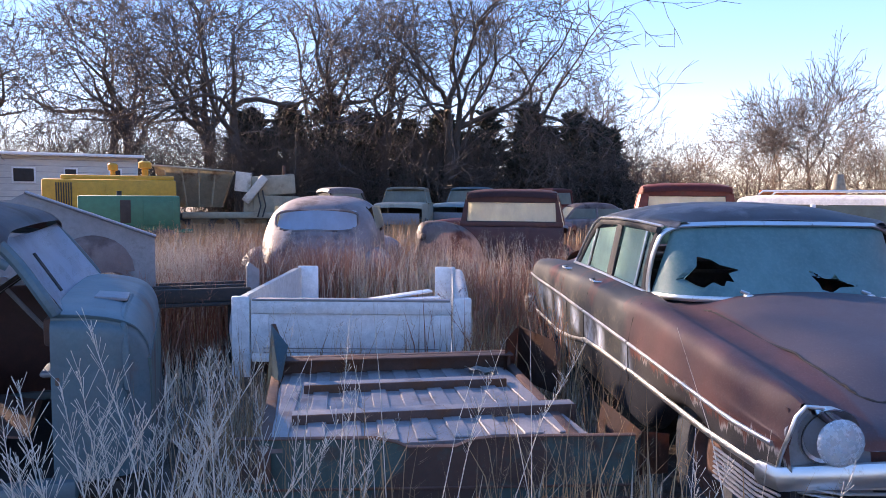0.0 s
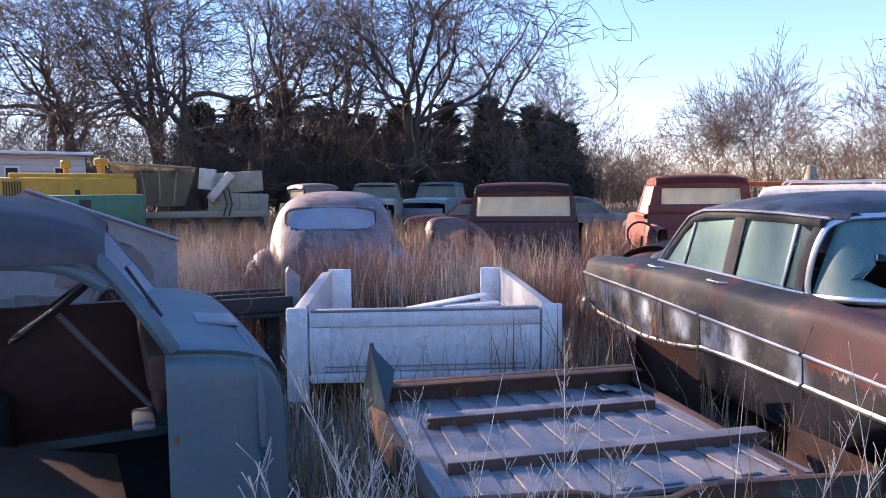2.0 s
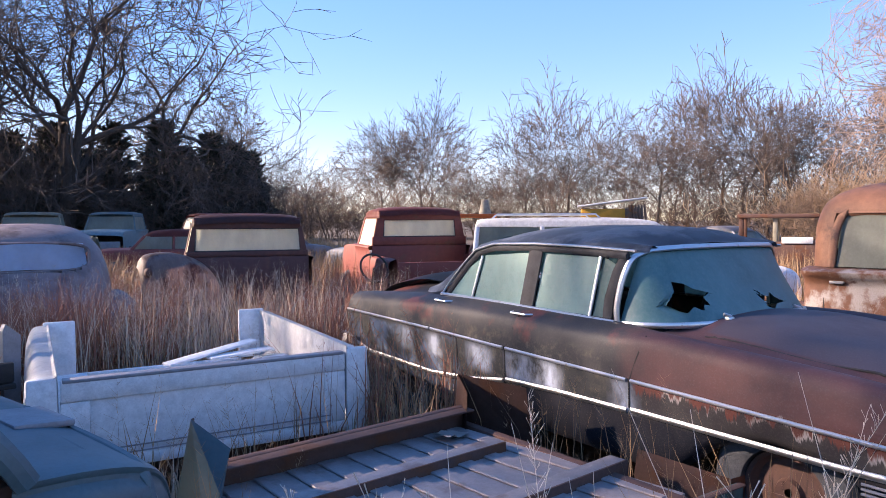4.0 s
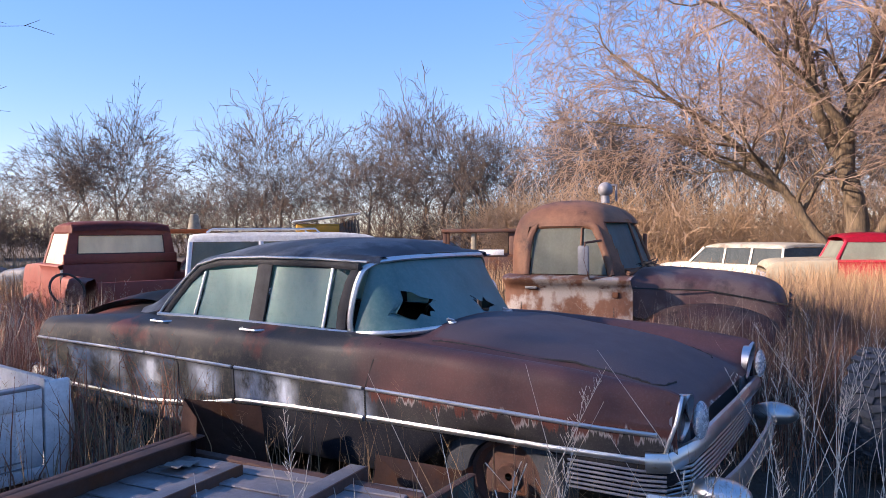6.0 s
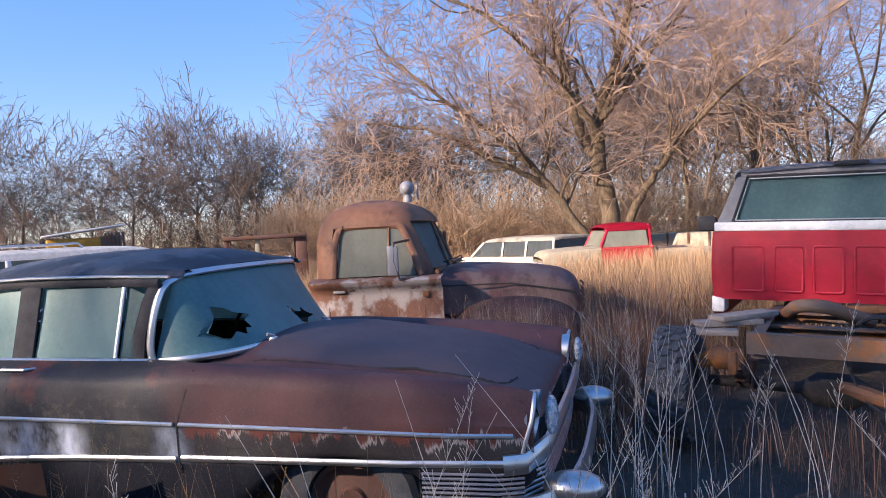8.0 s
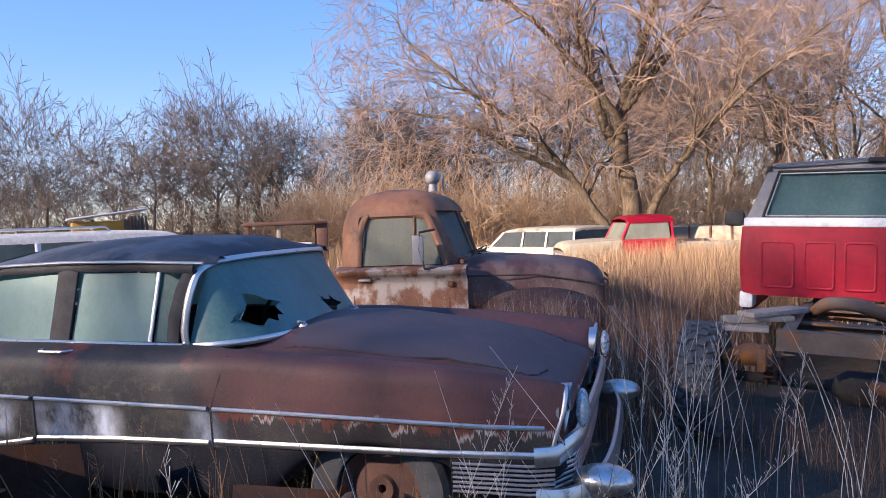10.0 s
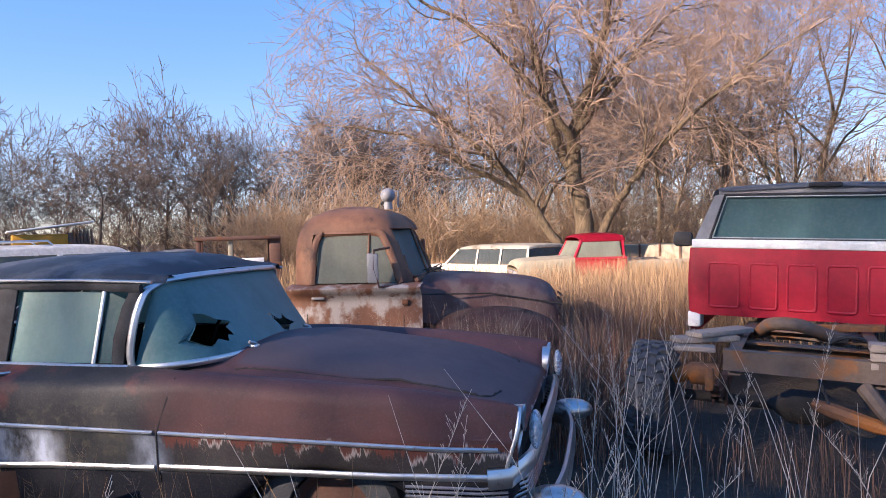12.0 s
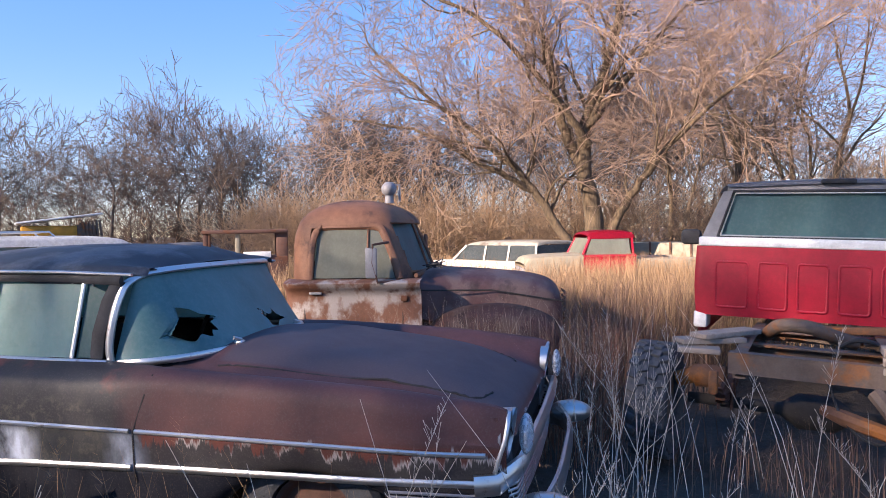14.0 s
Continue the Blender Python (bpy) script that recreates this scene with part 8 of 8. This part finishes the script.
# unseen trees added on the left, outside the walk's view, to shade the near yard
shade_elm = bare_tree(14, 20, 0.36, 6, (5, 4, 4, 4, 3, 2), 0.8, 0.02, minr=0.011)
place(shade_elm, [(-22.8, 9.5, 0, 1.0), (-21.0, 13.0, 70, 1.0), (-19.8, 16.0, 150, 0.95), (-24.0, 5.5, 300, 0.95), (-24.5, 20.0, 40, 1.0), (-30.5, 22.5, 260, 1.05), (-33.0, 19.0, 15, 1.1)])

# ---- grass: dead stems and blades by the thousand ----
def blades(name, n, area, hmin, hmax, mat, label, seed, width=0.006, head=0.0, clump=0.0, avoid=(), density=None):
    R = random.Random(seed)
    vs, fs = [], []
    x0, y0, x1, y1 = area
    made = 0
    cx = cy = 0
    left = 0
    while made < n:
        if clump:
            if left <= 0:
                cx, cy, left = R.uniform(x0, x1), R.uniform(y0, y1), R.randint(8, 26)
            x, y = R.gauss(cx, clump), R.gauss(cy, clump)
            left -= 1
        else:
            x, y = R.uniform(x0, x1), R.uniform(y0, y1)
        made += 1
        if any(a[0] < x < a[2] and a[1] < y < a[3] for a in avoid) or blocked(x, y):
            continue
        if density and noise.noise((x * density, y * density, seed)) < -0.12:
            continue
        h = R.uniform(hmin, hmax)
        a = R.uniform(0, 2 * math.pi)
        lean = abs(R.gauss(0, 0.31)) * h
        dx, dy = math.cos(a) * lean, math.sin(a) * lean
        w = width * R.uniform(0.6, 1.3)
        b = R.uniform(0, math.pi)
        wx, wy = math.cos(b) * w, math.sin(b) * w
        i = len(vs)
        vs += [(x - wx, y - wy, -0.04), (x + wx, y + wy, -0.04), (x + dx * 0.35 + wx * 0.8, y + dy * 0.35 + wy * 0.8, h * 0.55), (x + dx * 0.35 - wx * 0.8, y + dy * 0.35 - wy * 0.8, h * 0.55), (x + dx, y + dy, h)]
        fs += [(i, i + 1, i + 2, i + 3), (i + 3, i + 2, i + 4)]
        if head and R.random() < head:
            # a loose seed head: small drooping rays along the top
            for k in range(R.randint(9, 16)):
                t = R.uniform(0.68, 1.0)
                px, py, pz = x + dx * t, y + dy * t, h * t
                aa = R.uniform(0, 2 * math.pi)
                L = R.uniform(0.03, 0.10) * (1.25 - t) * 2.2
                ex, ey, ez = px + math.cos(aa) * L, py + math.sin(aa) * L, pz + L * R.uniform(0.2, 0.9)
                j = len(vs)
                q = w * 0.8
                vs += [(px - q * 0.5, py, pz), (px + q * 0.5, py, pz), (ex, ey, ez)]
                fs += [(j, j + 1, j + 2)]
    o = part(name, (vs, fs), mat)
    return tagged(o, label, "grass", kind="stuff")


FOOT = []
for x, y, rz, l0, l1, w0, w1 in ((2.116, 2.773, 99.03, -0.3, 5.3, -0.98, 0.98), (-1.08, 5.485, 6.0, -0.95, 0.95, 0.0, 2.0), (-0.55, 4.60, 19.3, -0.8, 0.95, -1.45, 0.05), (-1.81, 2.83, 27.0, -1.4, 0.48, -0.05, 1.7),
                                 (-2.38, 8.75, 7, -0.85, 0.85, -0.3, 3.9), (3.95, 5.265, -75, -0.4, 2.45, 0.0, 1.75), (4.195, 1.13, -96.4, -0.9, 0.9, 0.0, 4.1), (0.08, 11.58, -4, -0.85, 0.85, -1.5, 2.4), (2.98, 12.1, -6, -0.85, 0.85, -1.3, 2.4),
                                 (3.75, 11.6, -118, -0.9, 0.9, 0, 4.8), (16.9, 6.1, -29, -0.9, 0.9, 0, 4.8), (15.0, 4.1, 24, -0.85, 0.85, -1.4, 2.4)):
    FOOT.append((pose(x, y, 0, 0, 0, rz).inverted(), l0, l1, w0, w1))


def blocked(x, y):
    # nothing grows inside the vehicles, nor on the walker's own line
    for m, l0, l1, w0, w1 in FOOT:
        p = m @ Vector((x, y, 0))
        if l0 < p.x < l1 and w0 < p.y < w1:
            return True
    return False


path_clear = ((-2.05, -0.9, 0.75, 2.2),)
blades("grass", 26000, (-9, 6.5, 7, 20), 0.3, 0.95, M["straw"], "dense tall dry straw-coloured grass between the vehicles", 1, 0.006, 0.25, 0.14, density=0.5)
blades("grass", 13000, (-3.6, 5.5, 2.2, 13), 0.4, 0.95, M["straw_red"], "russet bluestem grass in clumps between the cars", 2, 0.005, 0.35, 0.12, density=0.7)
blades("grass", 30000, (6.2, -4, 24, 18), 0.35, 1.0, M["straw"], "golden sunlit dry grass around the far vehicles", 3, 0.0065, 0.2, 0.16)
blades("grass", 3200, (2.2, 2.6, 6.4, 5.0), 0.4, 1.0, M["straw_brown"], "tall brown grass beside the sedan and the chassis", 4, 0.0028, 0.5, 0.16)
blades("grass", 2200, (2.2, 2.6, 5.6, 5.0), 0.3, 0.95, M["straw_red"], "russet grass beside the sedan nose", 13, 0.003, 0.4, 0.16)
blades("grass", 600, (1.4, -1.5, 4.5, 2.4), 0.1, 0.4, M["straw_brown"], "sparse broken grass under the bare chassis", 8, 0.004, 0.2, 0.2, path_clear)
blades("grass", 1800, (-3.8, 7.6, 1.2, 8.5), 0.6, 1.2, M["straw_pale"], "tall pale weed stalks behind the white box", 9, 0.0035, 0.5, 0.16)
blades("grass", 16000, (-20, 14, 12, 40), 0.3, 0.9, M["straw"], "dry weeds in the back rows of the yard", 5, 0.016, 0.1, 0.25)
blades("grass", 9000, (-4.5, 0.5, 1.2, 7.5), 0.08, 0.35, M["straw_pale"], "short matted dead grass on the bare soil", 6, 0.005, 0.0, 0.2)
blades("grass", 2600, (-1.6, 2.3, 1.4, 8), 0.25, 0.8, M["straw"], "thin dry grass along the sedan", 7, 0.003, 0.2, 0.1)

blades("grass", 7000, (6.5, 1.0, 11.0, 7.5), 0.5, 1.0, M["straw"], "golden waist-high grass before the far cars", 10, 0.004, 0.3, 0.16)
blades("grass", 5000, (-8, 6.5, -2.8, 12), 0.4, 1.0, M["straw_pale"], "pale dusty grass behind the cab", 11, 0.005, 0.3, 0.16)


def seed_stalks(spots, mat, hi, label, thick=1.0, heads=0.7, ray=1.0, low=0.6):
    """Pale seed grasses close to the walker."""
    R = random.Random(21)
    vs, fs = [], []
    for sx, sy, n, sp in spots:
        for k in range(n):
            x, y = R.gauss(sx, sp), R.gauss(sy, sp)
            if blocked(x, y):
                continue
            h = R.uniform(low, hi)
            a = R.uniform(0, 2 * math.pi)
            ln = R.uniform(0.05, 0.5)
            pts = [Vector((x + math.cos(a) * ln * t * t, y + math.sin(a) * ln * t * t, h * t - 0.03)) for t in (0, 0.35, 0.7, 1.0)]
            stem = [0.0026 * thick, 0.0022 * thick, 0.0015 * thick, 0.0007 * thick]
            Grow.seg(None, (vs, fs), pts, stem, 3)
            if R.random() < heads:
                for j in range(R.randint(26, 44)):
                    t = R.uniform(0.62, 1.0)
                    p = pts[2].lerp(pts[3], max(0, (t - 0.7) / 0.3)) if t > 0.7 else pts[1].lerp(pts[2], (t - 0.35) / 0.35)
                    aa = R.uniform(0, 2 * math.pi)
                    L = R.uniform(0.03, 0.11) * (1.5 - t) * ray
                    d = Vector((math.cos(aa), math.sin(aa), R.uniform(1.1, 2.4))).normalized()
                    Grow.seg(None, (vs, fs), [p, p + d * L * 0.6, p + d * L], [0.0004 * thick, 0.0006 * thick, 0.0011 * thick], 3)
    o = part("seed_grass", (vs, fs), M[mat])
    tagged(o, label, "grass", kind="stuff")


seed_stalks([(-0.45, 2.9, 5, 0.12), (0.05, 2.5, 4, 0.15), (0.85, 2.4, 8, 0.25), (1.7, 2.35, 14, 0.22), (2.2, 2.3, 13, 0.25), (2.1, 1.7, 6, 0.3), (1.9, 1.4, 4, 0.25), (1.55, 3.0, 4, 0.2), (1.0, 2.0, 5, 0.2), (2.5, 2.6, 9, 0.3), (2.9, 1.6, 4, 0.35)], "straw_frost", 1.2, "pale feathery seed grass stalks standing near the path", 1.15, 0.35)
seed_stalks([(-1.0, 2.35, 10, 0.14), (-0.7, 2.2, 9, 0.12), (-1.15, 2.6, 7, 0.1), (-0.55, 2.55, 7, 0.12), (-0.85, 2.9, 8, 0.15)], "straw_frost", 0.98, "frosted white seed grass beside the cab", 1.3)
blades("grass", 1800, (-3.5, 7.8, -1.0, 8.4), 0.6, 1.15, M["straw_red"], "tall russet stalks behind the white box", 12, 0.004, 0.4, 0.1)
blades("grass", 900, (2.35, 2.7, 4.1, 3.6), 0.5, 1.05, M["straw_brown"], "tangled brown weed stalks beside the chassis", 14, 0.0026, 0.7, 0.14)
blades("grass", 260, (1.9, 0.0, 3.2, 2.0), 0.2, 0.55, M["straw_brown"], "broken brown weeds under the chassis", 15, 0.0026, 0.3, 0.2, path_clear)
blades("grass", 800, (2.4, 2.6, 5.6, 4.6), 0.5, 1.1, M["straw_pale"], "pale thin stems among the brown grass by the chassis", 16, 0.0022, 0.4, 0.12)
blades("grass", 3500, (11.0, 2.0, 14.2, 5.4), 0.7, 1.15, M["straw"], "golden tall grass before the red pickup", 17, 0.005, 0.3, 0.14)
seed_stalks([(-1.1, 1.85, 2, 0.06), (-0.87, 1.97, 4, 0.08), (-0.63, 2.1, 3, 0.1), (-0.95, 1.65, 3, 0.06), (-1.15, 2.1, 3, 0.08)], "straw_frost", 1.16, "frosted white seed heads on tall stems by the path", 1.5, 1.0, 1.6, 0.8)
blades("grass", 2600, (5.0, 1.6, 8.6, 4.8), 0.6, 1.1, M["straw_brown"], "tall brown weeds between the truck and the utility wagon", 18, 0.004, 0.5, 0.16)
